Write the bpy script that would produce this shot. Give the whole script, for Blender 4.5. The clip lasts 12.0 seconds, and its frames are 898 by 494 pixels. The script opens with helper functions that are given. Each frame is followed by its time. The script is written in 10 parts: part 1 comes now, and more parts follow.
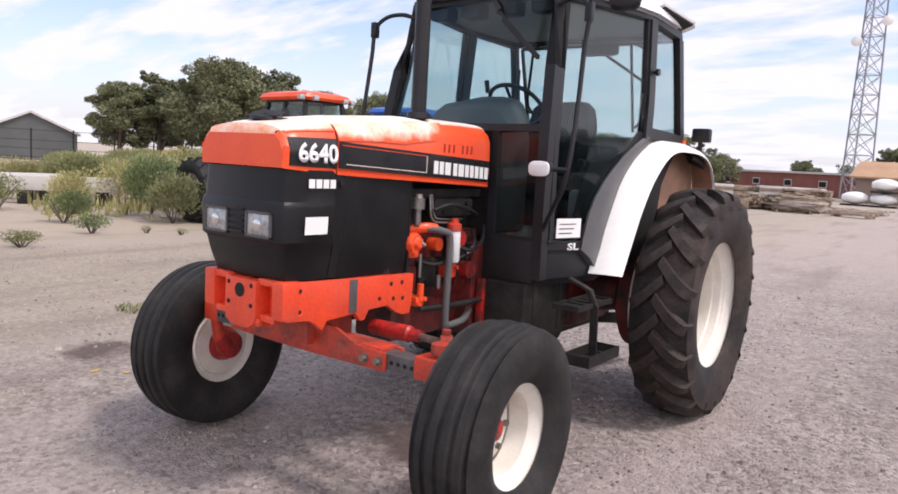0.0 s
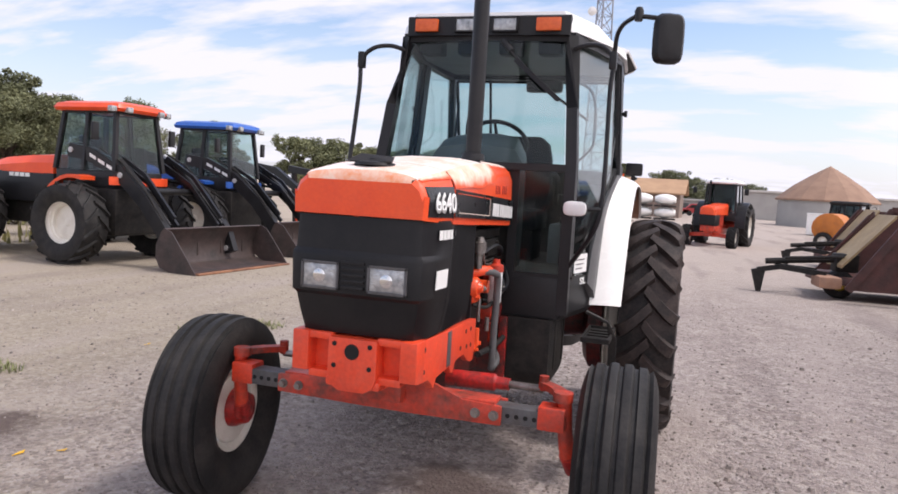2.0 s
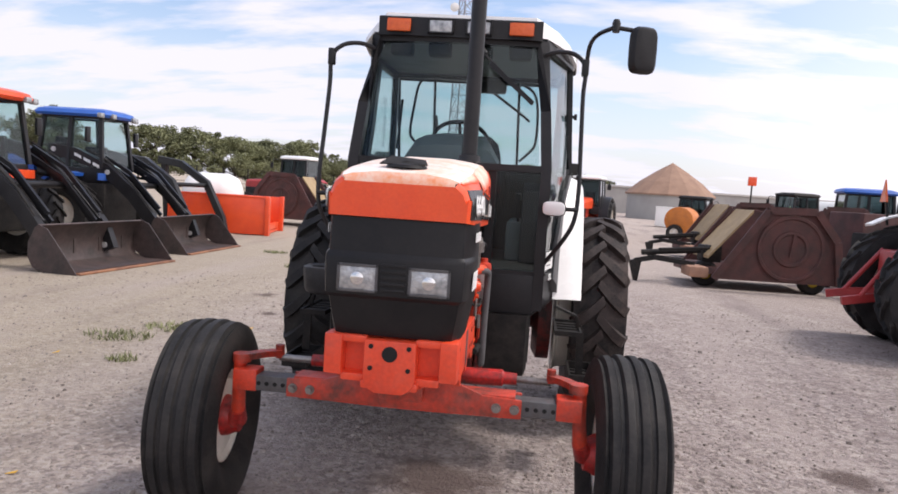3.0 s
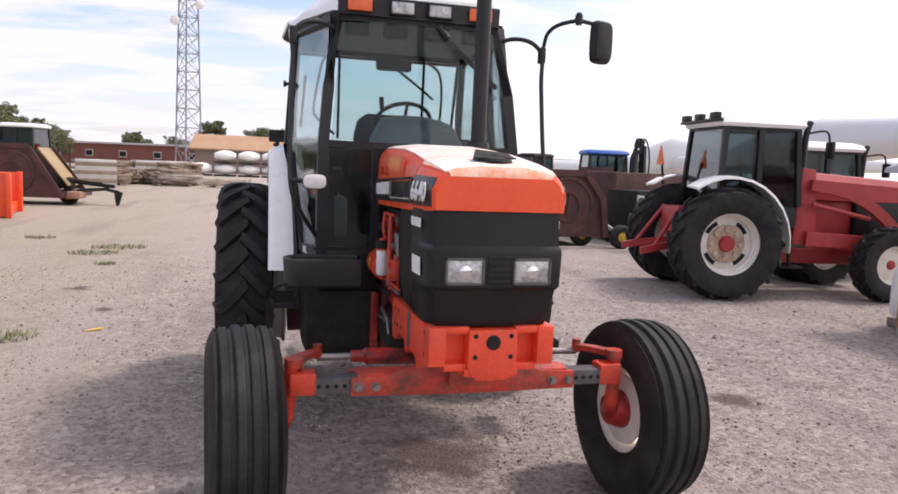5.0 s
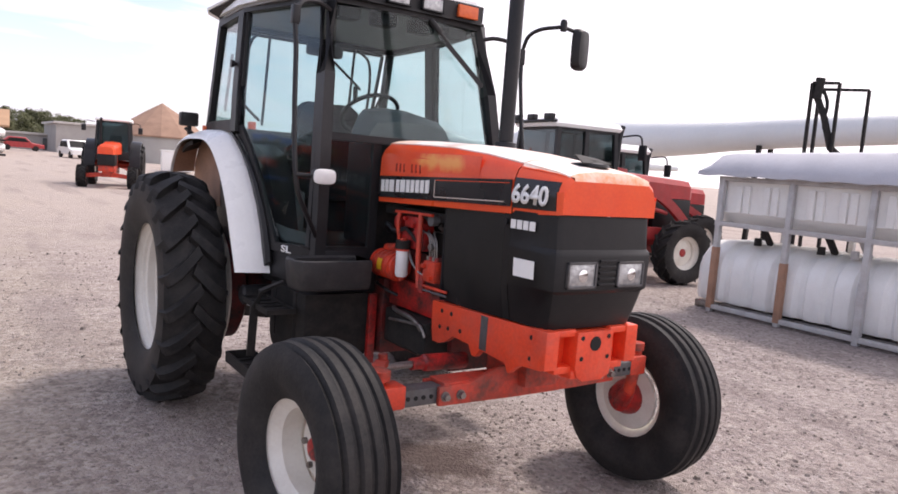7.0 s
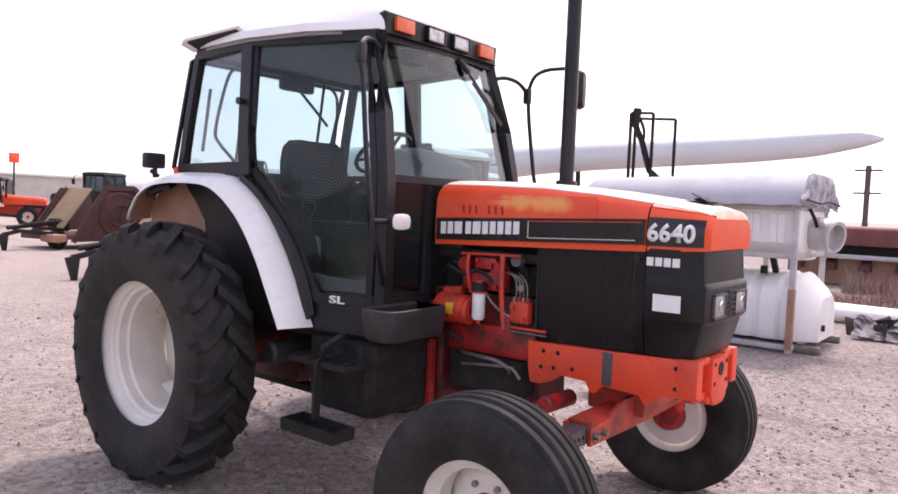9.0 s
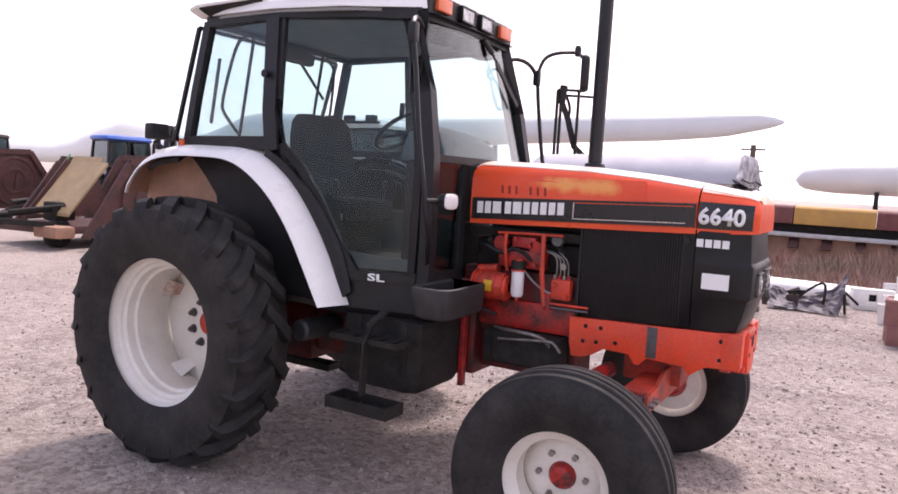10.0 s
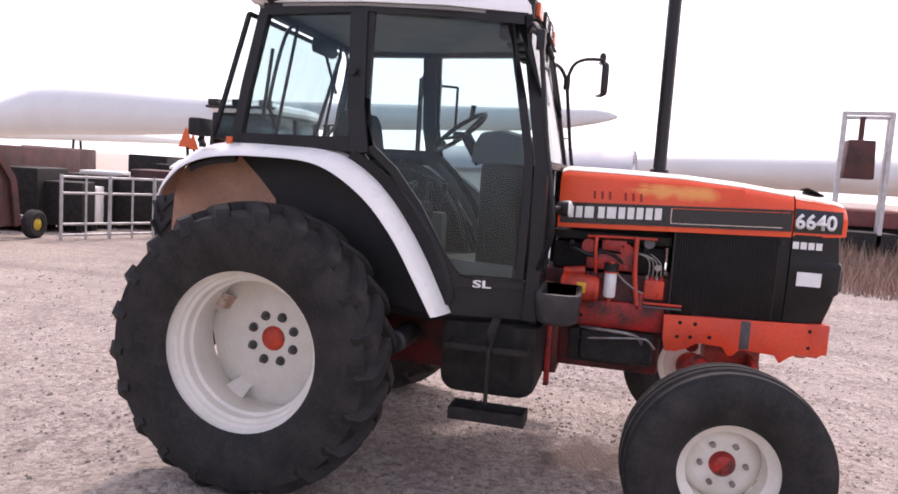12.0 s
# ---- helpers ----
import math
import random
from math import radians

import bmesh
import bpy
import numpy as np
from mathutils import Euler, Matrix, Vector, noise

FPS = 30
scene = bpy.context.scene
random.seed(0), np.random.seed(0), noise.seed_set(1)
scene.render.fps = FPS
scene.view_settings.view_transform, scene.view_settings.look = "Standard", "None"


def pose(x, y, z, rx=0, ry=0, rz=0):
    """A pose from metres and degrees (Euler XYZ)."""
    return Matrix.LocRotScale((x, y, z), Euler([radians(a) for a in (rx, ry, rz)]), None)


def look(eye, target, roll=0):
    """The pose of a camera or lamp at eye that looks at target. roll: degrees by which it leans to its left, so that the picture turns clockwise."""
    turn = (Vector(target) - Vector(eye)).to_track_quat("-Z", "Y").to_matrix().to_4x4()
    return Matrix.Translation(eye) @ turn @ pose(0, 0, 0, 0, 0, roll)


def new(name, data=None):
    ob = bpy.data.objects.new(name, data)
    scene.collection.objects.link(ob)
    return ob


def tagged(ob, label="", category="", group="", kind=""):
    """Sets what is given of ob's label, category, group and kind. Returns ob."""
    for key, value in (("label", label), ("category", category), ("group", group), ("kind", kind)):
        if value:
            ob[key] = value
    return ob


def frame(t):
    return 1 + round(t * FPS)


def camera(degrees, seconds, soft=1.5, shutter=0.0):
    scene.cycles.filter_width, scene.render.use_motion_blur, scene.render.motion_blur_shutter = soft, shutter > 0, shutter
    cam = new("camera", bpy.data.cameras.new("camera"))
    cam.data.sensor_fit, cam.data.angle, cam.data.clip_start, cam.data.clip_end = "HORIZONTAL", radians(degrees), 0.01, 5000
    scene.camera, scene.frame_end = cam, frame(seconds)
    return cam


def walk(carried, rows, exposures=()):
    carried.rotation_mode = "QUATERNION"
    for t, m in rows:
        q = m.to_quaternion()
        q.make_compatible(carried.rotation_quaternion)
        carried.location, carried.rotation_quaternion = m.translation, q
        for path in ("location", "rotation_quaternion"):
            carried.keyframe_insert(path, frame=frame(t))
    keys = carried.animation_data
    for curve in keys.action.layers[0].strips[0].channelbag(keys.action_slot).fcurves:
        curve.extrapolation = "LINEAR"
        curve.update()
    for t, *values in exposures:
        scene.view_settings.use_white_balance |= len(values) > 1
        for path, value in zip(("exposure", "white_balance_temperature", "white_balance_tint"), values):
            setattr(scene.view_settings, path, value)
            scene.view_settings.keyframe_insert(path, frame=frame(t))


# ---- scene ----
cam = camera(63.9, 12.0, soft=1.7)
# the yard's axes follow the tractor: x to its left, y to its rear, the origin under its nose
PATH = [
    (0, (2.535, -1.932, 1.58), (1.353, -0.335, 1.347), 3.3),
    (0.5, (2.181, -2.067, 1.6), (1.127, -0.38, 1.395), 2.6),
    (1, (1.837, -2.268, 1.597), (0.912, -0.506, 1.402), 4.0),
    (1.5, (1.537, -2.435, 1.628), (0.791, -0.586, 1.468), 4.6),
    (2, (1.171, -2.54, 1.646), (0.572, -0.638, 1.483), 3.4),
    (2.5, (0.835, -2.653, 1.635), (0.412, -0.71, 1.42), 2.4),
    (3, (0.51, -2.744, 1.646), (0.29, -0.762, 1.486), 3.8),
    (5, (-0.923, -2.733, 1.692), (-0.417, -0.811, 1.469), 2.4),
    (5.5, (-1.304, -2.651, 1.681), (-0.613, -0.788, 1.452), 2.5),
    (6, (-1.638, -2.474, 1.661), (-0.859, -0.645, 1.44), 2.0),
    (6.5, (-1.919, -2.278, 1.678), (-0.999, -0.511, 1.503), 3.2),
    (7, (-2.212, -2.075, 1.671), (-1.082, -0.439, 1.452), 4.3),
    (7.5, (-2.481, -1.804, 1.684), (-1.26, -0.23, 1.511), 2.4),
    (9.5, (-3.54, -0.757, 1.666), (-1.885, 0.358, 1.529), 3.0),
    (10, (-3.783, -0.445, 1.686), (-2.061, 0.555, 1.5), 3.3),
    (10.5, (-3.965, -0.077, 1.676), (-2.179, 0.792, 1.445), 3.3),
    (11, (-4.165, 0.289, 1.681), (-2.302, 0.988, 1.479), 2.8),
    (11.5, (-4.311, 0.678, 1.699), (-2.414, 1.287, 1.521), 2.5),
    (12, (-4.392, 1.1, 1.707), (-2.458, 1.569, 1.508), 3.8),
]
EXPOSURES = [(0.0, 0.48, 6480, 17), (3.0, 0.41, 6540, 15), (5.0, 0.48, 6680, 17), (7.5, 0.68, 6700, 20), (9.5, 0.85, 6720, 27), (12.0, 0.88, 6820, 25)]
walk(cam, [(t, look(eye, target, roll)) for t, eye, target, roll in PATH], EXPOSURES)

# ---- light ----
SUN_FROM = Vector((0.55, 0.10, 0.95)).normalized()
SUN_ELEV = math.asin(SUN_FROM.z)
world = bpy.data.worlds.new("sky")
scene.world = world
world.use_nodes = True
wt = world.node_tree
wt.nodes.clear()
wn, wl = wt.nodes.new, wt.links.new
w_out, w_bg = wn("ShaderNodeOutputWorld"), wn("ShaderNodeBackground")
sky = wn("ShaderNodeTexSky")
sky.sky_type, sky.sun_disc = "NISHITA", False
sky.sun_elevation, sky.sun_rotation = SUN_ELEV, math.atan2(SUN_FROM.x, SUN_FROM.y)
sky.air_density, sky.dust_density, sky.ozone_density = 1.0, 1.5, 1.5
# thin broken cloud over the blue, streaked along the wind
w_co, w_map = wn("ShaderNodeTexCoord"), wn("ShaderNodeMapping")
w_sep = wn("ShaderNodeSeparateXYZ")
wl(w_co.outputs["Generated"], w_sep.inputs[0])
w_add = wn("ShaderNodeMath")
w_add.operation, w_add.inputs[1].default_value = "ADD", 0.22
wl(w_sep.outputs["Z"], w_add.inputs[0])
w_div = wn("ShaderNodeVectorMath")
w_div.operation = "DIVIDE"
w_comb = wn("ShaderNodeCombineXYZ")
for k in range(3):
    wl(w_add.outputs[0], w_comb.inputs[k])
wl(w_co.outputs["Generated"], w_div.inputs[0])
wl(w_comb.outputs[0], w_div.inputs[1])
wl(w_div.outputs[0], w_map.inputs["Vector"])
w_map.inputs["Rotation"].default_value = (0, 0, radians(25))
w_map.inputs["Scale"].default_value = (0.8, 2.0, 1.0)
w_noise = wn("ShaderNodeTexNoise")
w_noise.inputs["Scale"].default_value, w_noise.inputs["Detail"].default_value = 1.9, 8.0
w_noise.inputs["Roughness"].default_value = 0.55
wl(w_map.outputs[0], w_noise.inputs["Vector"])
w_ramp = wn("ShaderNodeValToRGB")
w_ramp.color_ramp.elements[0].position, w_ramp.color_ramp.elements[1].position = 0.44, 0.60
w_ramp.color_ramp.elements[0].color = (0.04, 0.04, 0.04, 1)
wl(w_noise.outputs["Fac"], w_ramp.inputs[0])
# the cover thickens towards the bright side of the sky
w_side = wn("ShaderNodeVectorMath")
w_side.operation = "DOT_PRODUCT"
w_side.inputs[1].default_value = (0.93, -0.25, 0.25)
wl(w_co.outputs["Generated"], w_side.inputs[0])
w_thick = wn("ShaderNodeMapRange")
w_thick.inputs["From Min"].default_value, w_thick.inputs["From Max"].default_value = -0.05, 0.80
w_thick.inputs["To Min"].default_value, w_thick.inputs["To Max"].default_value = 0.0, 1.0
wl(w_side.outputs["Value"], w_thick.inputs["Value"])
w_cover = wn("ShaderNodeMath")
w_cover.operation, w_cover.use_clamp = "ADD", True
wl(w_ramp.outputs[0], w_cover.inputs[0])
w_low = wn("ShaderNodeMapRange")
w_low.inputs["From Min"].default_value, w_low.inputs["From Max"].default_value = 0.22, 0.02
w_low.inputs["To Min"].default_value, w_low.inputs["To Max"].default_value = 0.0, 0.55
wl(w_sep.outputs["Z"], w_low.inputs["Value"])
w_sum = wn("ShaderNodeMath")
wl(w_thick.outputs[0], w_sum.inputs[0])
wl(w_low.outputs[0], w_sum.inputs[1])
wl(w_sum.outputs[0], w_cover.inputs[1])
w_cloud = wn("ShaderNodeMix")
w_cloud.data_type = "RGBA"
w_cloud.inputs["A"].default_value, w_cloud.inputs["B"].default_value = (7.3, 7.35, 8.2, 1), (12.5, 12.2, 12.6, 1)
wl(w_thick.outputs[0], w_cloud.inputs["Factor"])
w_mix = wn("ShaderNodeMix")
w_mix.data_type = "RGBA"
wl(w_cover.outputs[0], w_mix.inputs["Factor"])
w_blue = wn("ShaderNodeVectorMath")
w_blue.operation = "SCALE"
w_blue.inputs["Scale"].default_value = 1.5
wl(sky.outputs[0], w_blue.inputs[0])
wl(w_blue.outputs[0], w_mix.inputs["A"])
wl(w_cloud.outputs["Result"], w_mix.inputs["B"])
wl(w_mix.outputs["Result"], w_bg.inputs["Color"])
w_bg.inputs["Strength"].default_value = 0.098
wl(w_bg.outputs[0], w_out.inputs["Surface"])
sun = new("sun", bpy.data.lights.new("sun", "SUN"))
sun.data.energy, sun.data.angle, sun.data.color = 1.75, radians(9.0), (1.0, 0.96, 0.9)
sun.matrix_world = look(SUN_FROM * 60, (0, 0, 0))

# ---- materials ----
def material(name, base, second=None, rough=0.6, metal=0.0, fine=60.0, coarse=4.0, mix=0.5, bump=0.0, bump_scale=120.0, dust=0.0, rough_var=0.12, island=0.0, coat=0.0, spec=0.5):
    """Two colours mixed by coarse and fine noise, a little dust on top, uneven gloss and relief."""
    m = bpy.data.materials.new(name)
    m.use_nodes = True
    n, l = m.node_tree.nodes.new, m.node_tree.links.new
    b = m.node_tree.nodes["Principled BSDF"]
    co = n("ShaderNodeTexCoord")
    n1, n2 = n("ShaderNodeTexNoise"), n("ShaderNodeTexNoise")
    n1.inputs["Scale"].default_value, n1.inputs["Detail"].default_value = coarse, 6
    n2.inputs["Scale"].default_value, n2.inputs["Detail"].default_value = fine, 4
    l(co.outputs["Object"], n1.inputs["Vector"])
    l(co.outputs["Object"], n2.inputs["Vector"])
    r1 = n("ShaderNodeMapRange")
    r1.inputs["From Min"].default_value, r1.inputs["From Max"].default_value = 0.35, 0.68
    r1.inputs["To Max"].default_value = mix
    l(n1.outputs["Fac"], r1.inputs["Value"])
    r2 = n("ShaderNodeMapRange")
    r2.inputs["From Min"].default_value, r2.inputs["From Max"].default_value = 0.3, 0.7
    r2.inputs["To Min"].default_value, r2.inputs["To Max"].default_value = -0.3 * mix, 0.3 * mix
    l(n2.outputs["Fac"], r2.inputs["Value"])
    add = n("ShaderNodeMath")
    add.operation, add.use_clamp = "ADD", True
    l(r1.outputs[0], add.inputs[0])
    l(r2.outputs[0], add.inputs[1])
    mx = n("ShaderNodeMix")
    mx.data_type = "RGBA"
    second = second or tuple(c * 0.72 for c in base)
    mx.inputs["A"].default_value, mx.inputs["B"].default_value = (*base, 1), (*second, 1)
    l(add.outputs[0], mx.inputs["Factor"])
    col = mx.outputs["Result"]
    if island:
        geo, hs, mr = n("ShaderNodeNewGeometry"), n("ShaderNodeHueSaturation"), n("ShaderNodeMapRange")
        oi, ad = n("ShaderNodeObjectInfo"), n("ShaderNodeMath")
        ad.operation = "ADD"
        l(geo.outputs["Random Per Island"], ad.inputs[0])
        l(oi.outputs["Random"], ad.inputs[1])
        mr.inputs["From Max"].default_value = 2.0
        mr.inputs["To Min"].default_value, mr.inputs["To Max"].default_value = 1 - island, 1 + island
        l(ad.outputs[0], mr.inputs["Value"])
        l(mr.outputs[0], hs.inputs["Value"])
        l(col, hs.inputs["Color"])
        col = hs.outputs[0]
    if dust:
        n3, r3, m3 = n("ShaderNodeTexNoise"), n("ShaderNodeMapRange"), n("ShaderNodeMix")
        n3.inputs["Scale"].default_value, n3.inputs["Detail"].default_value = 9.0, 8
        n3.inputs["Roughness"].default_value = 0.7
        l(co.outputs["Object"], n3.inputs["Vector"])
        r3.inputs["From Min"].default_value, r3.inputs["From Max"].default_value = 0.45, 0.72
        r3.inputs["To Max"].default_value = dust
        l(n3.outputs["Fac"], r3.inputs["Value"])
        m3.data_type = "RGBA"
        m3.inputs["B"].default_value = (0.27, 0.22, 0.19, 1)
        l(r3.outputs[0], m3.inputs["Factor"])
        l(col, m3.inputs["A"])
        col = m3.outputs["Result"]
    l(col, b.inputs["Base Color"])
    rr = n("ShaderNodeMapRange")
    rr.inputs["To Min"].default_value, rr.inputs["To Max"].default_value = max(0.02, rough - rough_var), min(1, rough + rough_var)
    l(n1.outputs["Fac"], rr.inputs["Value"])
    l(rr.outputs[0], b.inputs["Roughness"])
    b.inputs["Metallic"].default_value = metal
    b.inputs["Specular IOR Level"].default_value = spec
    b.inputs["Coat Weight"].default_value = coat
    if bump:
        n4, bp = n("ShaderNodeTexNoise"), n("ShaderNodeBump")
        n4.inputs["Scale"].default_value, n4.inputs["Detail"].default_value = bump_scale, 3
        l(co.outputs["Object"], n4.inputs["Vector"])
        bp.inputs["Strength"].default_value, bp.inputs["Distance"].default_value = bump, 0.01
        l(n4.outputs["Fac"], bp.inputs["Height"])
        l(bp.outputs[0], b.inputs["Normal"])
    return m


def glass_material(name, tint, gloss=1.0):
    m = bpy.data.materials.new(name)
    m.use_nodes = True
    t = m.node_tree
    t.nodes.clear()
    out, tr, gl, mx, fr, sc = [t.nodes.new(k) for k in ("ShaderNodeOutputMaterial", "ShaderNodeBsdfTransparent", "ShaderNodeBsdfGlossy", "ShaderNodeMixShader", "ShaderNodeLayerWeight", "ShaderNodeMath")]
    tr.inputs["Color"].default_value = (*tint, 1)
    gl.inputs["Roughness"].default_value = 0.03
    fr.inputs["Blend"].default_value = 0.5
    sc.operation, sc.inputs[1].default_value = "POWER", 3.2
    t.links.new(fr.outputs["Facing"], sc.inputs[0])
    ad = t.nodes.new("ShaderNodeMath")
    ad.operation, ad.inputs[1].default_value, ad.inputs[2].default_value = "MULTIPLY_ADD", 0.75 * gloss, 0.022
    t.links.new(sc.outputs[0], ad.inputs[0])
    sc = ad
    t.links.new(sc.outputs[0], mx.inputs[0])
    t.links.new(tr.outputs[0], mx.inputs[1])
    t.links.new(gl.outputs[0], mx.inputs[2])
    t.links.new(mx.outputs[0], out.inputs["Surface"])
    return m


ORANGE = material("orange_paint", (0.88, 0.098, 0.022), (0.74, 0.062, 0.018), rough=0.32, coarse=3, mix=0.7, fine=90, dust=0.05)
ORANGE_CAST = material("orange_cast_iron", (0.68, 0.055, 0.020), (0.34, 0.030, 0.016), rough=0.45, coarse=9, mix=0.8, bump=0.15, dust=0.16)
AXLE_RED = material("grimy_axle_paint", (0.60, 0.048, 0.020), (0.13, 0.030, 0.020), rough=0.5, coarse=6, mix=0.85, fine=50, bump=0.15, dust=0.2)
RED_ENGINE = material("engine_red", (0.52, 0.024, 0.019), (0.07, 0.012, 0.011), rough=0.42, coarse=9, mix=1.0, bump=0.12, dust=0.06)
# much darker red for the block, sump, gearbox and brake housings
RED_DARK = material("dark_engine_red", (0.17, 0.014, 0.012), (0.022, 0.012, 0.011), rough=0.5, coarse=8, mix=1.0, bump=0.12, dust=0.05)
WHITISH_TOP = material("whitish_hood_paint", (0.86, 0.80, 0.75), (0.83, 0.44, 0.27), rough=0.5, coarse=5.0, mix=0.6, fine=40, bump=0.03)
WHITISH_EDGE = material("patchy_whitish_paint", (0.86, 0.73, 0.63), (0.86, 0.36, 0.17), rough=0.5, coarse=7, mix=0.75, fine=40)
WHITISH_NOSE = material("half_whitish_orange_paint", (0.86, 0.30, 0.13), (0.86, 0.66, 0.54), rough=0.45, coarse=6, mix=1.0, fine=50)
ORANGE_FRAME = material("grimy_orange_paint", (0.84, 0.074, 0.023), (0.55, 0.044, 0.019), rough=0.42, coarse=4, mix=0.7, fine=60, bump=0.05, dust=0.13)
PATCH = material("worn_hood_paint", (0.88, 0.098, 0.022), (0.74, 0.062, 0.018), rough=0.36, coarse=3, mix=0.7, fine=90, dust=0.05)
BLACK = material("black_paint", (0.0126, 0.0126, 0.0144), (0.0215, 0.0215, 0.0234), rough=0.36, mix=0.7, dust=0.015, spec=0.3)
PLASTIC = material("black_plastic", (0.0115, 0.0115, 0.0128), (0.0200, 0.0193, 0.0200), rough=0.46, coarse=8, mix=0.7, bump=0.10, bump_scale=300, dust=0.02, spec=0.3)
GRILLE = material("grille_black", (0.0075, 0.0075, 0.0088), (0.0138, 0.0132, 0.0138), rough=0.40, coarse=6, mix=0.7, bump=0.05, bump_scale=200, dust=0.015, spec=0.3)
CAB_BLACK = material("cab_frame_black", (0.0144, 0.0144, 0.0160), (0.0250, 0.0250, 0.0270), rough=0.42, mix=0.6, dust=0.02, spec=0.3)
DULL_BLACK = material("dull_black_steel", (0.0135, 0.0135, 0.0135), (0.0324, 0.0284, 0.0257), rough=0.6, coarse=12, mix=0.8, bump=0.12, dust=0.05, spec=0.2)
GREY_PLASTIC = material("weathered_grey_plastic", (0.0281, 0.0281, 0.0299), (0.0168, 0.0168, 0.0178), rough=0.55, coarse=6, mix=0.8, bump=0.1, bump_scale=250, dust=0.12)
MOULDING = material("grey_fender_moulding", (0.112, 0.112, 0.116), (0.080, 0.080, 0.083), rough=0.5, coarse=5, mix=0.7, bump=0.05, bump_scale=200, dust=0.05)
TYRE = material("tyre_rubber", (0.0165, 0.0165, 0.0172), (0.0345, 0.0330, 0.0320), rough=0.62, coarse=5, mix=0.8, bump=0.18, bump_scale=90, dust=0.07, spec=0.2)
TYRE_MUD = material("muddy_tyre_rubber", (0.0125, 0.0125, 0.0131), (0.0560, 0.0390, 0.0345), rough=0.66, coarse=2.2, mix=0.9, bump=0.25, bump_scale=70, dust=0.10, spec=0.3)
WHITE = material("white_paint", (0.86, 0.85, 0.82), (0.78, 0.77, 0.74), rough=0.30, coarse=5, mix=0.5, dust=0.05)
RIM_WHITE = material("white_rim_paint", (0.80, 0.77, 0.70), (0.68, 0.63, 0.55), rough=0.42, coarse=6, mix=0.6, dust=0.12)
ROOF_WHITE = material("white_roof_plastic", (0.88, 0.88, 0.87), (0.82, 0.82, 0.81), rough=0.4, mix=0.5, dust=0.04)
RIM_TAN = material("tan_blotched_white", (0.62, 0.52, 0.44), (0.30, 0.16, 0.11), rough=0.6, coarse=12, mix=0.9)
STEEL = material("worn_steel", (0.30, 0.29, 0.28), (0.16, 0.13, 0.11), rough=0.42, metal=0.8, coarse=14, mix=0.8, dust=0.1)
GREY_STEEL = material("grey_axle_steel", (0.085, 0.085, 0.09), (0.05, 0.045, 0.042), rough=0.5, coarse=10, mix=0.8, dust=0.15, bump=0.1)
HOSE = material("grey_hose", (0.11, 0.11, 0.115), (0.07, 0.07, 0.07), rough=0.55, mix=0.6, dust=0.1)
RUST_TAN = material("dusty_tan_primer", (0.40, 0.22, 0.14), (0.27, 0.15, 0.10), rough=0.75, coarse=5, mix=0.8, bump=0.08, dust=0.2)
DARK_HOLE = material("shadowed_hole_black", (0.006, 0.006, 0.006), rough=0.8)
AMBER = material("amber_lens", (0.72, 0.13, 0.03), (0.55, 0.08, 0.02), rough=0.18, coarse=40, mix=0.5, bump=0.2, bump_scale=260)
LENS = material("clear_lamp_lens", (0.52, 0.53, 0.53), (0.20, 0.21, 0.22), rough=0.14, metal=0.55, coarse=22, mix=0.8, bump=0.35, bump_scale=120)
REFLECTOR = material("lamp_reflector", (0.75, 0.75, 0.74), rough=0.1, metal=0.95)
STICKER = material("white_sticker", (0.86, 0.86, 0.84), (0.78, 0.78, 0.76), rough=0.45, mix=0.4)
LETTER = material("white_lettering", (0.85, 0.85, 0.83), rough=0.4)
PINK_LINE = material("pale_pin_stripe", (0.72, 0.60, 0.52), rough=0.4)
RED_MARK = material("dark_red_marker", (0.30, 0.02, 0.012), rough=0.6)
DECAL = material("black_decal_vinyl", (0.012, 0.012, 0.014), (0.02, 0.02, 0.022), rough=0.28, mix=0.5)
FILTER = material("white_filter_can", (0.80, 0.80, 0.79), (0.70, 0.70, 0.69), rough=0.35, coarse=20)
YELLOW = material("yellow_label", (0.80, 0.45, 0.02), rough=0.45)
INTERIOR = material("grey_cab_plastic", (0.13, 0.135, 0.14), (0.09, 0.093, 0.097), rough=0.6, mix=0.6, bump=0.05)
LINER = material("grey_headliner", (0.30, 0.305, 0.31), (0.23, 0.235, 0.24), rough=0.85, coarse=8, mix=0.6, bump=0.08)
FABRIC = material("dark_seat_fabric", (0.022, 0.022, 0.025), (0.015, 0.015, 0.017), rough=0.9, fine=40, spec=0.12)
MIRROR = material("mirror_glass", (0.85, 0.86, 0.87), rough=0.03, metal=1.0, rough_var=0.0)
GLASS = glass_material("cab_glass", (0.80, 0.875, 0.875), 0.8)
GLASS_FAR = glass_material("dark_cab_glass", (0.45, 0.52, 0.53), 1.5)

# ground: grey-pink gravel, trodden smooth in lanes, sandy at the fenced side
GROUND = bpy.data.materials.new("gravel_ground")
GROUND.use_nodes = True
gt = GROUND.node_tree
gn, gl_ = gt.nodes.new, gt.links.new
g_b = gt.nodes["Principled BSDF"]
g_co = gn("ShaderNodeTexCoord")


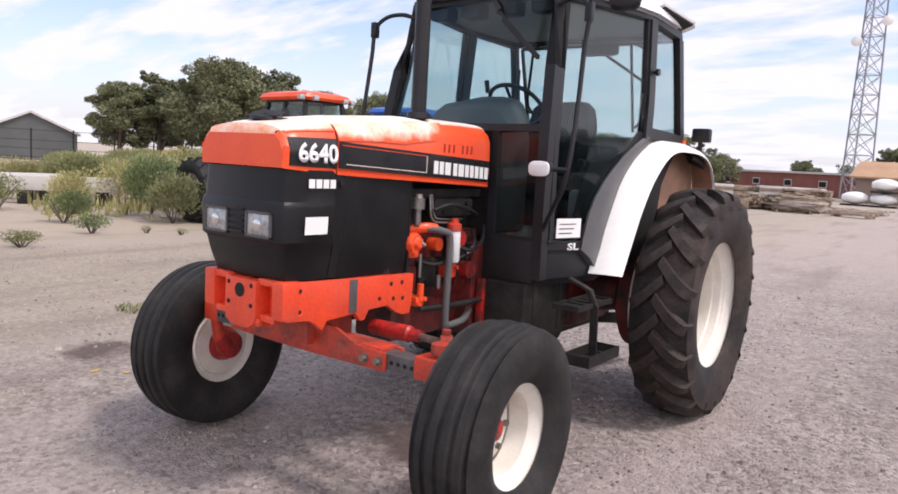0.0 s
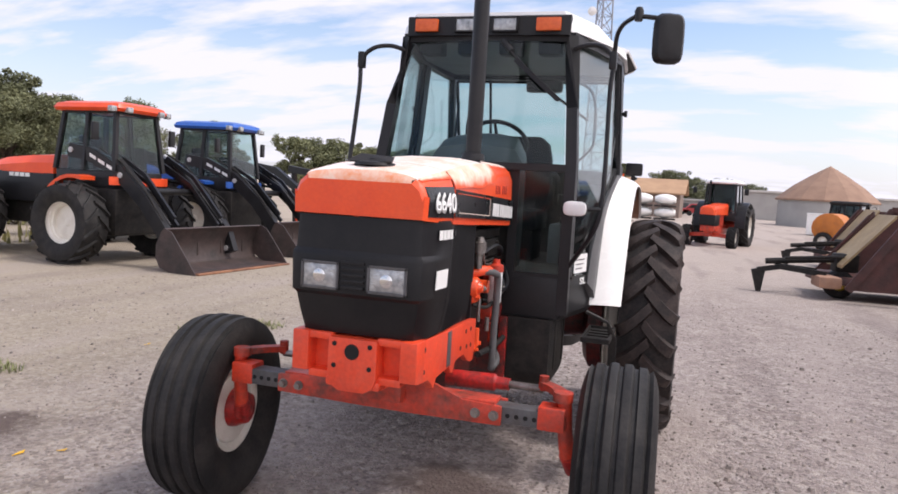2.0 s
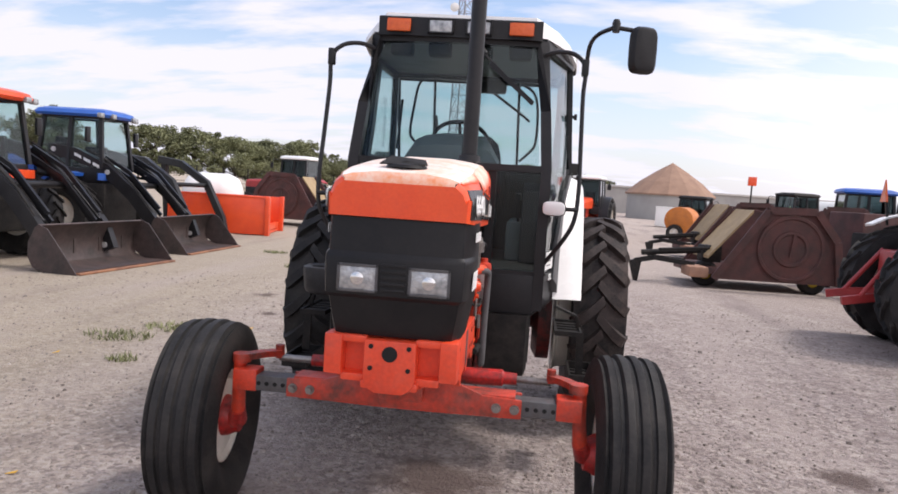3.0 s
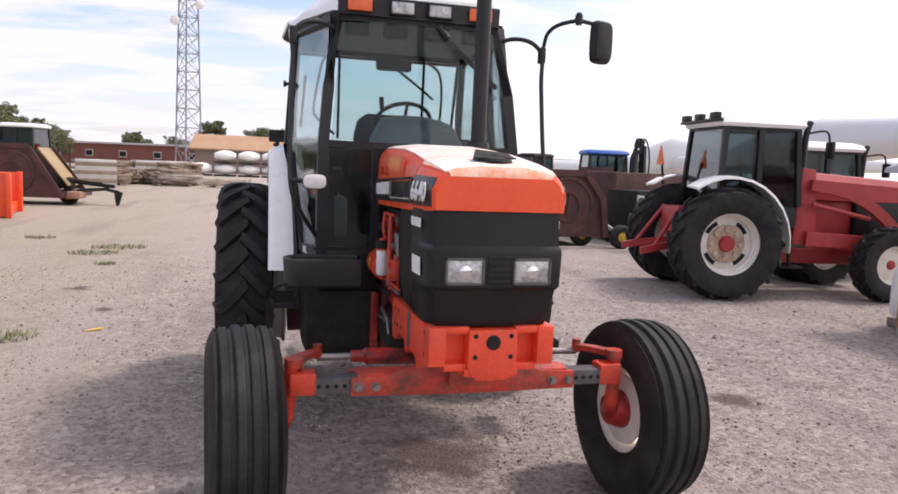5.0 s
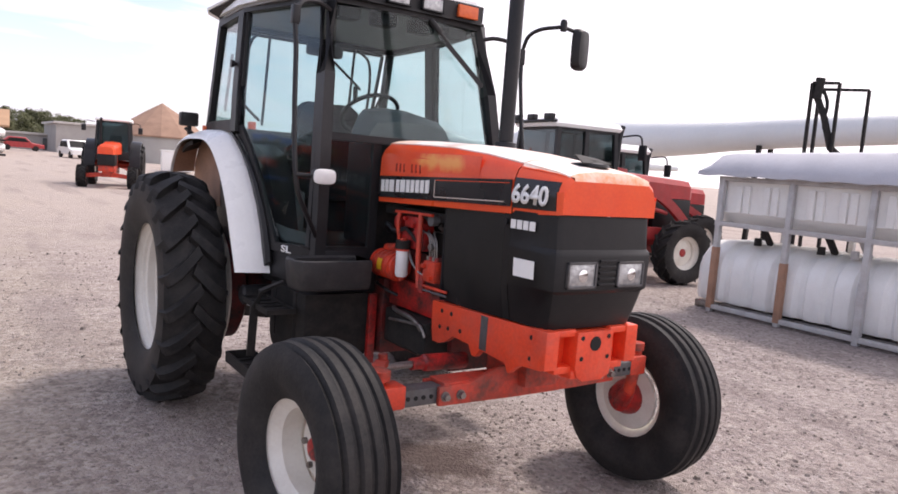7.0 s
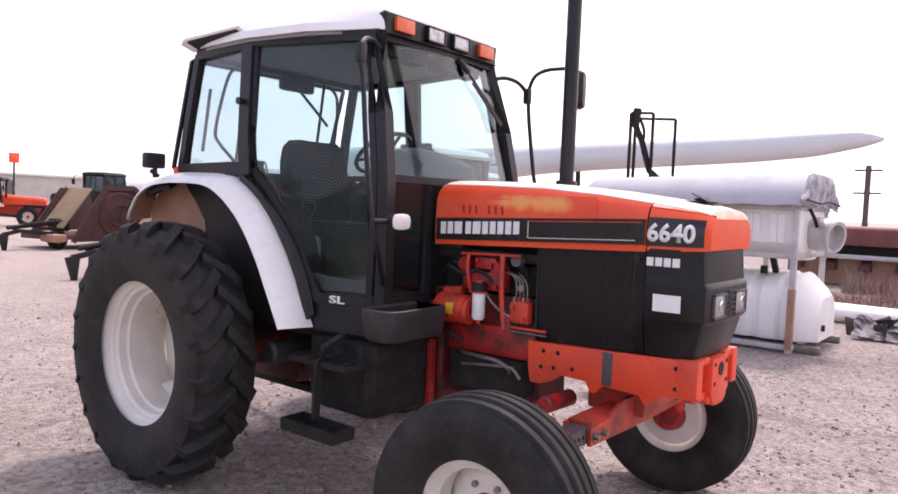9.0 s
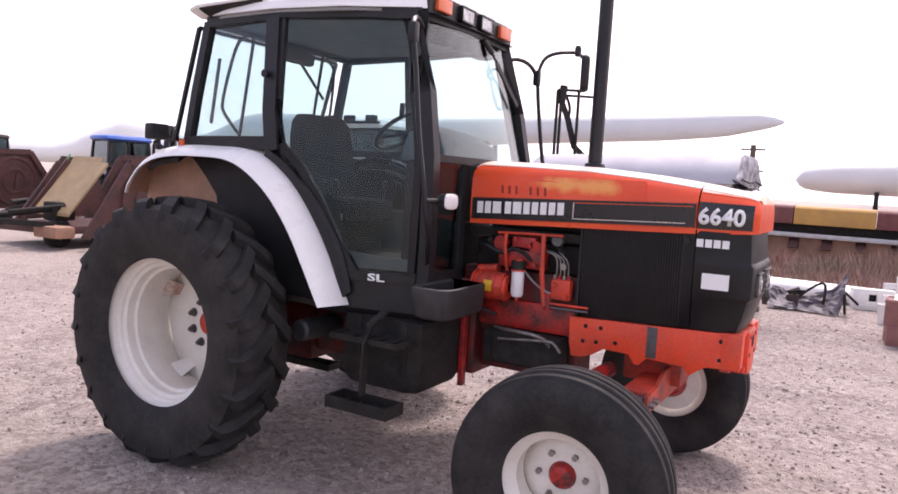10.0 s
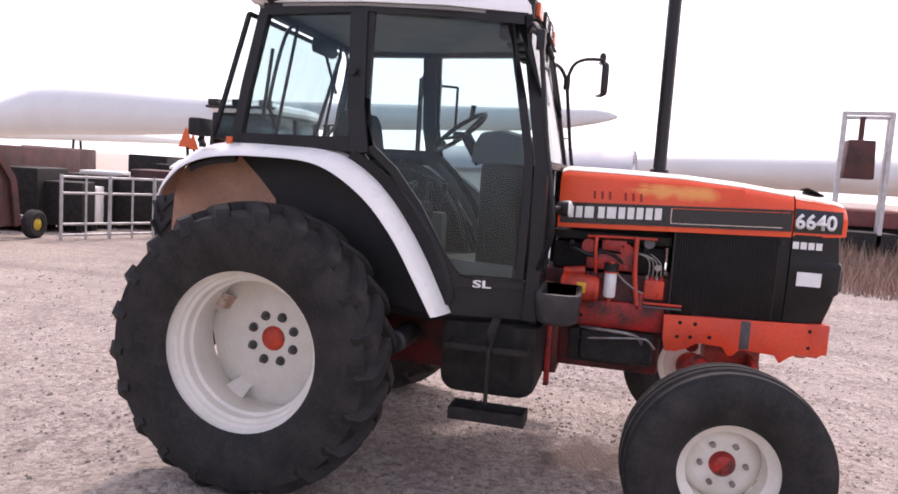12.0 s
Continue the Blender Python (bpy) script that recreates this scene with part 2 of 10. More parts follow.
def g_noise(scale, detail, rough=0.6):
    k = gn("ShaderNodeTexNoise")
    k.inputs["Scale"].default_value, k.inputs["Detail"].default_value, k.inputs["Roughness"].default_value = scale, detail, rough
    gl_(g_co.outputs["Object"], k.inputs["Vector"])
    return k.outputs["Fac"]


def g_range(v, a, b, c=0.0, d=1.0):
    k = gn("ShaderNodeMapRange")
    for key, val in zip(("From Min", "From Max", "To Min", "To Max"), (a, b, c, d)):
        k.inputs[key].default_value = val
    gl_(v, k.inputs["Value"])
    return k.outputs[0]


def g_mix(f, a, b):
    k = gn("ShaderNodeMix")
    k.data_type = "RGBA"
    gl_(f, k.inputs["Factor"])
    for s, v in (("A", a), ("B", b)):
        if isinstance(v, tuple):
            k.inputs[s].default_value = (*v, 1)
        else:
            gl_(v, k.inputs[s])
    return k.outputs["Result"]


g_v = gn("ShaderNodeTexVoronoi")
g_v.inputs["Scale"].default_value = 42
gl_(g_co.outputs["Object"], g_v.inputs["Vector"])
g_v2 = gn("ShaderNodeTexVoronoi")
g_v2.inputs["Scale"].default_value = 24
gl_(g_co.outputs["Object"], g_v2.inputs["Vector"])
g_sep = gn("ShaderNodeSeparateColor")
gl_(g_v.outputs["Color"], g_sep.inputs[0])
c = g_mix(g_range(g_noise(0.35, 6), 0.38, 0.66), (0.339, 0.282, 0.262), (0.446, 0.382, 0.346))
# browner, sandier earth on the side of the loaders
g_xyz = gn("ShaderNodeSeparateXYZ")
gl_(g_co.outputs["Object"], g_xyz.inputs[0])
g_near = gn("ShaderNodeMath")
g_near.operation = "MULTIPLY_ADD"
gl_(g_noise(0.45, 6, 0.65), g_near.inputs[0])
g_near.inputs[1].default_value = 4.5
gl_(g_xyz.outputs["X"], g_near.inputs[2])
c = g_mix(g_range(g_near.outputs[0], 2.2, -0.8, 0, 0.85), c, (0.412, 0.339, 0.273))
c = g_mix(g_range(g_noise(1.3, 8, 0.68), 0.44, 0.64, 0, 0.85), c, (0.232, 0.184, 0.165))
c = g_mix(g_range(g_noise(5.0, 8, 0.7), 0.48, 0.68, 0, 0.75), c, (0.531, 0.458, 0.407))
c = g_mix(g_range(g_sep.outputs[0], 0.55, 1.0, 0, 0.65), c, (0.497, 0.441, 0.418))
c = g_mix(g_range(g_sep.outputs[1], 0.66, 1.0, 0, 0.75), c, (0.147, 0.119, 0.113))
c = g_mix(g_range(g_noise(14, 9, 0.75), 0.50, 0.66, 0, 0.75), c, (0.158, 0.127, 0.115))
g_sep2 = gn("ShaderNodeSeparateColor")
gl_(g_v2.outputs["Color"], g_sep2.inputs[0])
c = g_mix(g_range(g_sep2.outputs[0], 0.72, 1.0, 0, 0.55), c, (0.565, 0.497, 0.441))
c = g_mix(g_range(g_sep2.outputs[1], 0.80, 1.0, 0, 0.65), c, (0.153, 0.122, 0.111))
g_wob = gn("ShaderNodeMath")
g_wob.operation = "MULTIPLY_ADD"
gl_(g_noise(0.22, 5), g_wob.inputs[0])
g_wob.inputs[1].default_value = 7.0
gl_(g_xyz.outputs["X"], g_wob.inputs[2])
c = g_mix(g_range(g_wob.outputs[0], -4.0, -6.5), c, (0.531, 0.435, 0.356))
g_far = gn("ShaderNodeMath")
g_far.operation = "MULTIPLY_ADD"
gl_(g_noise(0.3, 5), g_far.inputs[0])
g_far.inputs[1].default_value = 6.0
gl_(g_xyz.outputs["Y"], g_far.inputs[2])
c = g_mix(g_range(g_far.outputs[0], 6.0, 20.0, 0, 0.7), c, (0.497, 0.418, 0.356))
c = g_mix(g_range(g_near.outputs[0], 1.2, -1.6, 0, 0.55), c, (0.385, 0.330, 0.238))
# long pale wheel lanes, a few oil stains, and a dark blotch under the engine
g_map = gn("ShaderNodeMapping")
g_map.inputs["Scale"].default_value = (1.1, 0.16, 1.0)
g_map.inputs["Rotation"].default_value = (0, 0, radians(-24))
gl_(g_co.outputs["Object"], g_map.inputs["Vector"])
g_lane = gn("ShaderNodeTexNoise")
g_lane.inputs["Scale"].default_value, g_lane.inputs["Detail"].default_value = 1.0, 5
gl_(g_map.outputs[0], g_lane.inputs["Vector"])
c = g_mix(g_range(g_lane.outputs["Fac"], 0.50, 0.66, 0, 0.45), c, (0.43, 0.365, 0.33))
c = g_mix(g_range(g_lane.outputs["Fac"], 0.46, 0.34, 0, 0.40), c, (0.22, 0.178, 0.168))
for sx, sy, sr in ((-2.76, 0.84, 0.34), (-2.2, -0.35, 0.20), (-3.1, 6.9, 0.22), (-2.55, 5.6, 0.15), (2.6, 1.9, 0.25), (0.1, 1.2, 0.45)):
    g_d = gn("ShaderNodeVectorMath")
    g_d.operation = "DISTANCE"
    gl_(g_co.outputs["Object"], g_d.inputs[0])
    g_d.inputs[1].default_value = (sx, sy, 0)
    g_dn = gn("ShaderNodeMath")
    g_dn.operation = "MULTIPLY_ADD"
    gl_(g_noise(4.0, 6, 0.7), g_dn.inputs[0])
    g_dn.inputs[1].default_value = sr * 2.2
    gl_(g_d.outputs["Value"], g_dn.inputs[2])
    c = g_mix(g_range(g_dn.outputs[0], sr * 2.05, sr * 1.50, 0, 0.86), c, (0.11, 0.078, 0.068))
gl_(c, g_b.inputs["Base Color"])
g_b.inputs["Roughness"].default_value = 0.92
g_b.inputs["Specular IOR Level"].default_value = 0.25
g_h = gn("ShaderNodeMath")
g_h.operation = "ADD"
gl_(g_range(g_v.outputs["Distance"], 0.0, 0.6, 1.0, 0.0), g_h.inputs[0])
gl_(g_range(g_noise(60, 5), 0.3, 0.7, 0, 0.9), g_h.inputs[1])
g_bump = gn("ShaderNodeBump")
g_bump.inputs["Strength"].default_value, g_bump.inputs["Distance"].default_value = 0.75, 0.016
gl_(g_h.outputs[0], g_bump.inputs["Height"])
gl_(g_bump.outputs[0], g_b.inputs["Normal"])

STONE = material("loose_stone", (0.46, 0.40, 0.355), (0.20, 0.162, 0.142), rough=0.85, coarse=3, mix=1.0, island=0.5)


def worn_area(m, centre, size, colour):
    """A worn patch with a ragged soft rim, laid over a paint by its place on the part."""
    t = m.node_tree
    b = next(q for q in t.nodes if q.type == "BSDF_PRINCIPLED")
    base = b.inputs["Base Color"].links[0].from_socket
    co, mp, ln, ns, ad, rg, mx = [t.nodes.new(k) for k in ("ShaderNodeTexCoord", "ShaderNodeMapping", "ShaderNodeVectorMath", "ShaderNodeTexNoise", "ShaderNodeMath", "ShaderNodeMapRange", "ShaderNodeMixRGB")]
    mp.vector_type = "TEXTURE"
    mp.inputs["Location"].default_value = centre
    mp.inputs["Scale"].default_value = size
    ln.operation = "LENGTH"
    ns.inputs["Scale"].default_value, ns.inputs["Detail"].default_value = 11, 4
    ad.operation, ad.inputs[1].default_value = "MULTIPLY_ADD", 1.9
    rg.inputs["From Min"].default_value, rg.inputs["From Max"].default_value = 2.0, 1.25
    mx.inputs["Color2"].default_value = (*colour, 1)
    l = t.links.new
    l(co.outputs["Object"], mp.inputs["Vector"])
    l(mp.outputs[0], ln.inputs[0])
    l(co.outputs["Object"], ns.inputs["Vector"])
    l(ns.outputs["Fac"], ad.inputs[0])
    l(ln.outputs["Value"], ad.inputs[2])
    l(ad.outputs[0], rg.inputs["Value"])
    l(rg.outputs[0], mx.inputs["Fac"])
    l(base, mx.inputs["Color1"])
    l(mx.outputs[0], b.inputs["Base Color"])


def ragged_rim(m, colour):
    """Whitish paint that gives way to the given colour along its rim, where the mesh's fade is low."""
    t = m.node_tree
    b = next(q for q in t.nodes if q.type == "BSDF_PRINCIPLED")
    base = b.inputs["Base Color"].links[0].from_socket
    at, co, ns, ad, rg, mx = [t.nodes.new(k) for k in ("ShaderNodeAttribute", "ShaderNodeTexCoord", "ShaderNodeTexNoise", "ShaderNodeMath", "ShaderNodeMapRange", "ShaderNodeMixRGB")]
    at.attribute_name = "fade"
    ns.inputs["Scale"].default_value, ns.inputs["Detail"].default_value = 11.0, 6
    ad.operation = "ADD"
    rg.inputs["From Min"].default_value, rg.inputs["From Max"].default_value = 0.62, 0.98
    mx.inputs["Color1"].default_value = (*colour, 1)
    l = t.links.new
    l(co.outputs["Object"], ns.inputs["Vector"])
    l(at.outputs["Fac"], ad.inputs[0])
    l(ns.outputs["Fac"], ad.inputs[1])
    l(ad.outputs[0], rg.inputs["Value"])
    l(rg.outputs[0], mx.inputs["Fac"])
    l(base, mx.inputs["Color2"])
    l(mx.outputs[0], b.inputs["Base Color"])


ragged_rim(WHITISH_EDGE, (0.86, 0.096, 0.022))
worn_area(PATCH, (0.0, 0.84, 1.765), (3.0, 0.24, 0.052), (0.88, 0.34, 0.085))

# ---- building helpers ----
def thing(name, m=None, label="", category="", group="", kind=""):
    ob = new(name)
    ob.empty_display_size = 0.2
    if m is not None:
        ob.matrix_basis = m
    return tagged(ob, label, category, group, kind)


def part(name, bm, mat, parent=None, label="", angle=38, m=None, smooth=True):
    """Links a bmesh as one mesh object under a thing or a part."""
    bmesh.ops.recalc_face_normals(bm, faces=bm.faces)
    if smooth:
        lim = radians(angle)
        for f in bm.faces:
            f.smooth = True
        for e in bm.edges:
            if len(e.link_faces) == 2 and e.calc_face_angle(0) > lim:
                e.smooth = False
    me = bpy.data.meshes.new(name)
    bm.to_mesh(me)
    bm.free()
    for k in (mat if isinstance(mat, (list, tuple)) else [mat]):
        me.materials.append(k)
    ob = new(name, me)
    if parent is not None:
        ob.parent = parent
    if m is not None:
        ob.matrix_basis = m
    if label:
        ob["label"] = label
    return ob


def B():
    return bmesh.new()


def box(bm, a, b, bevel=0.0, m=None):
    """A box between two corners, its edges rounded off by bevel."""
    lo, hi = [min(p, q) for p, q in zip(a, b)], [max(p, q) for p, q in zip(a, b)]
    r = bmesh.ops.create_cube(bm, size=1.0)
    vs = r["verts"]
    for v in vs:
        v.co = Vector([lo[i] + (v.co[i] + 0.5) * (hi[i] - lo[i]) for i in range(3)])
    if bevel:
        es = list({e for v in vs for e in v.link_edges})
        out = bmesh.ops.bevel(bm, geom=es, offset=bevel, segments=2, profile=0.6, affect="EDGES")
        vs = list({v for f in out["faces"] for v in f.verts} | {v for v in vs if v.is_valid})
    if m is not None:
        for v in vs:
            v.co = m @ v.co
    return vs


def prism(bm, pts, axis, a, b, bevel=0.0):
    """A polygon given in the two other axes, drawn out along axis from a to b."""
    i = "xyz".index(axis)
    j, k = [n for n in range(3) if n != i]

    def at(p, d):
        v = [0, 0, 0]
        v[i], v[j], v[k] = d, p[0], p[1]
        return Vector(v)
    lo, hi = [bm.verts.new(at(p, a)) for p in pts], [bm.verts.new(at(p, b)) for p in pts]
    fs = [bm.faces.new(lo), bm.faces.new(hi[::-1])]
    n = len(pts)
    for q in range(n):
        fs.append(bm.faces.new((lo[q], lo[(q + 1) % n], hi[(q + 1) % n], hi[q])))
    if bevel:
        bmesh.ops.recalc_face_normals(bm, faces=fs)
        es = list({e for f in fs for e in f.edges})
        bmesh.ops.bevel(bm, geom=es, offset=bevel, segments=2, profile=0.6, affect="EDGES")
    return lo + hi


def loft(bm, rows, close_row=False, cap=False):
    """Quads through rows of points."""
    vr = [[bm.verts.new(p) for p in r] for r in rows]
    for a, b in zip(vr, vr[1:]):
        n = len(a)
        for q in range(n if close_row else n - 1):
            bm.faces.new((a[q], a[(q + 1) % n], b[(q + 1) % n], b[q]))
    if cap:
        bm.faces.new(vr[0][::-1])
        bm.faces.new(vr[-1])
    return vr


def lathe(bm, prof, c=(0, 0, 0), axis="x", seg=48, close=False):
    """A profile of (along, radius) turned about an axis through c."""
    i = "xyz".index(axis)
    j, k = [n for n in range(3) if n != i]
    rows = []
    for s in range(seg):
        a = 2 * math.pi * s / seg
        row = []
        for d, r in prof:
            v = [0, 0, 0]
            v[i], v[j], v[k] = c[i] + d, c[j] + r * math.cos(a), c[k] + r * math.sin(a)
            row.append(bm.verts.new(v))
        rows.append(row)
    n = len(prof)
    for s in range(seg):
        a, b = rows[s], rows[(s + 1) % seg]
        for q in range(n if close else n - 1):
            va = [a[q], a[(q + 1) % n], b[(q + 1) % n], b[q]]
            bm.faces.new(va)
    return rows


def tube(bm, pts, r, seg=8, radii=None):
    """A round bar along points, with end caps."""
    pts = [Vector(p) for p in pts]
    up = Vector((0, 0, 1))
    rows, side = [], None
    for i, p in enumerate(pts):
        d = (pts[min(i + 1, len(pts) - 1)] - pts[max(i - 1, 0)]).normalized()
        if side is None:
            side = d.cross(up if abs(d.z) < 0.9 else Vector((1, 0, 0))).normalized()
        else:
            side = (side - d * side.dot(d)).normalized()
        w = d.cross(side)
        rr = radii[i] if radii else r
        rows.append([p + (side * math.cos(2 * math.pi * s / seg) + w * math.sin(2 * math.pi * s / seg)) * rr for s in range(seg)])
    loft(bm, rows, True, True)


def cyl(bm, a, b, r, seg=16, r2=None):
    tube(bm, [a, b], r, seg, [r, r if r2 is None else r2])


def bend(pts, n=6):
    """A smooth line through points."""
    pts = [Vector(p) for p in pts]
    out = []
    for i in range(len(pts) - 1):
        p0, p1, p2, p3 = pts[max(i - 1, 0)], pts[i], pts[i + 1], pts[min(i + 2, len(pts) - 1)]
        for s in range(n):
            t = s / n
            out.append(0.5 * (2 * p1 + (p2 - p0) * t + (2 * p0 - 5 * p1 + 4 * p2 - p3) * t * t + (3 * p1 - p0 - 3 * p2 + p3) * t ** 3))
    return out + [pts[-1]]


def bar(bm, a, b, w, h, up=(0, 0, 1)):
    """A square bar from a to b, w wide and h high."""
    a, b = Vector(a), Vector(b)
    d = (b - a).normalized()
    u = Vector(up)
    if abs(d.dot(u)) > 0.95:
        u = Vector((0, 1, 0))
    s = d.cross(u).normalized()
    t = s.cross(d)
    rows = [[p + s * x * w / 2 + t * y * h / 2 for x, y in ((-1, -1), (1, -1), (1, 1), (-1, 1))] for p in (a, b)]
    loft(bm, rows, True, True)


def beam(bm, pts, w, h, up=(0, 0, 1)):
    """A square bar along a line of points."""
    pts = [Vector(p) for p in pts]
    rows = []
    for i, p in enumerate(pts):
        d = (pts[min(i + 1, len(pts) - 1)] - pts[max(i - 1, 0)]).normalized()
        u = Vector(up)
        if abs(d.dot(u)) > 0.97:
            u = Vector((0, 1, 0))
        s = d.cross(u).normalized()
        t = s.cross(d)
        rows.append([p + s * x * w / 2 + t * y * h / 2 for x, y in ((-1, -1), (1, -1), (1, 1), (-1, 1))])
    loft(bm, rows, True, True)


def plate(bm, pts, off):
    """A polygon with the thickness off."""
    off = Vector(off)
    lo, hi = [bm.verts.new(Vector(p)) for p in pts], [bm.verts.new(Vector(p) + off) for p in pts]
    bm.faces.new(lo)
    bm.faces.new(hi[::-1])
    n = len(pts)
    for q in range(n):
        bm.faces.new((lo[q], lo[(q + 1) % n], hi[(q + 1) % n], hi[q]))


def lerp(x, xs, ys):
    return float(np.interp(x, xs, ys))


def words(name, text, mat, parent, origin, right, up, height, width=None, bold=0.0, thick=0.003, label=""):
    """Raised lettering from the built-in font: its lower left at origin, fitted to height and width."""
    cu = bpy.data.curves.new(name, "FONT")
    cu.body, cu.offset = text, bold
    cu.resolution_u = 3
    tmp = bpy.data.objects.new(name, cu)
    scene.collection.objects.link(tmp)
    me = bpy.data.meshes.new_from_object(tmp.evaluated_get(bpy.context.evaluated_depsgraph_get()))
    bpy.data.objects.remove(tmp)
    bpy.data.curves.remove(cu)
    bm = B()
    bm.from_mesh(me)
    bpy.data.meshes.remove(me)
    xs, ys = [v.co.x for v in bm.verts], [v.co.y for v in bm.verts]
    sx = (width / (max(xs) - min(xs))) if width else height / (max(ys) - min(ys))
    sy = height / (max(ys) - min(ys))
    r, u = Vector(right).normalized(), Vector(up).normalized()
    o, x0, y0 = Vector(origin), min(xs), min(ys)
    for v in bm.verts:
        v.co = o + r * (v.co.x - x0) * sx + u * (v.co.y - y0) * sy
    g = bmesh.ops.extrude_face_region(bm, geom=list(bm.faces))
    n = r.cross(u)
    for e in g["geom"]:
        if isinstance(e, bmesh.types.BMVert):
            e.co += n * thick
    return part(name, bm, mat, parent, label, smooth=False)


def blocks(bm, n, origin, right, up, height, width, thick=0.003, gaps=()):
    """Plain blocks in place of lettering."""
    r, u, o = Vector(right).normalized(), Vector(up).normalized(), Vector(origin)
    nn = r.cross(u)
    step = width / n
    for i in range(n):
        if i in gaps:
            continue
        a = o + r * (i * step + step * 0.08)
        w = step * 0.80
        plate(bm, [a, a + r * w, a + r * w + u * height, a + u * height], nn * thick)

# ---- the tractor ----
def tyre_ribbed(bm, R, W, rim, seg=64, grooves=3):
    """A front tyre with ribs round its tread, turned about x."""
    h = W / 2
    prof = [(-h * 0.62, rim - 0.01), (-h * 0.80, rim + 0.02), (-h * 0.98, rim + (R - rim) * 0.38), (-h * 1.0, rim + (R - rim) * 0.58), (-h * 0.93, R - 0.055), (-h * 0.83, R - 0.022)]
    n = grooves + 1
    for i in range(n):
        a, b = -h * 0.78 + i * (h * 1.56 / n), -h * 0.78 + (i + 1) * (h * 1.56 / n)
        crown = lambda d: R - 0.030 * (d / h) ** 2
        g, m = 0.007, (a + b) / 2
        prof += [(a + g, crown(a) - 0.016), (a + g + 0.006, crown(a) - 0.004), (m - 0.012, crown(m) - 0.001), (m + 0.012, crown(m) - 0.001), (b - g - 0.006, crown(b) - 0.004), (b - g, crown(b) - 0.016)]
    prof += [(-d, r) for d, r in prof[5::-1]]
    lathe(bm, prof, seg=seg)


def tyre_carcass(bm, R, W, rim, seg=64):
    h = W / 2
    prof = [(-h * 0.72, rim - 0.01), (-h * 0.84, rim + 0.025), (-h * 0.99, rim + (R - rim) * 0.40), (-h, rim + (R - rim) * 0.58), (-h * 0.95, rim + (R - rim) * 0.78), (-h * 0.80, R - 0.075), (-h * 0.45, R - 0.052), (0, R - 0.044)]
    prof += [(-d, r) for d, r in prof[-2::-1]]
    lathe(bm, prof, seg=seg)


def settle(bm, sit):
    """The tyre squats flat where it stands, and bulges a little there."""
    if sit:
        for v in bm.verts:
            if v.co.z < -sit:
                v.co.z = -sit
            if v.co.z < -sit * 0.62:
                v.co.x *= 1 + 0.05 * min(1, (-v.co.z / sit - 0.62) / 0.3)


def lug(bm, R, W, a0, side, sweep, flip=1, wide=0.062):
    """One slanted bar of a drive tyre's tread, from the middle over the shoulder."""
    h = W / 2
    rows = []
    for s in range(10):
        f = s / 9
        x = side * (-0.02 + (h * 0.99 + 0.02) * f)
        ang = a0 + flip * sweep * (1.25 * f - 0.25 * f ** 3)
        ft = abs(x) / h
        base = lerp(ft, [0, 0.45, 0.8, 0.95, 1.0], [R - 0.055, R - 0.062, R - 0.085, R - 0.11, R - 0.13])
        top = lerp(ft, [0, 0.5, 0.78, 0.92, 1.0], [R - 0.001, R - 0.006, R - 0.022, R - 0.046, R - 0.105])
        w0, w1 = wide * (1 + 0.25 * f) / R, wide * 0.72 * (1 + 0.25 * f) / R
        # the bar's width lies across its own slant
        row = []
        for r, w in ((base, -w0), (top, -w1), (top, w1), (base, w0)):
            q = ang + w * 0.62
            row.append((x - side * w * R * 0.42 * flip * 0.5, r * math.cos(q), r * math.sin(q)))
        rows.append(row)
    loft(bm, rows, True, True)


FAR_LUGS = {}


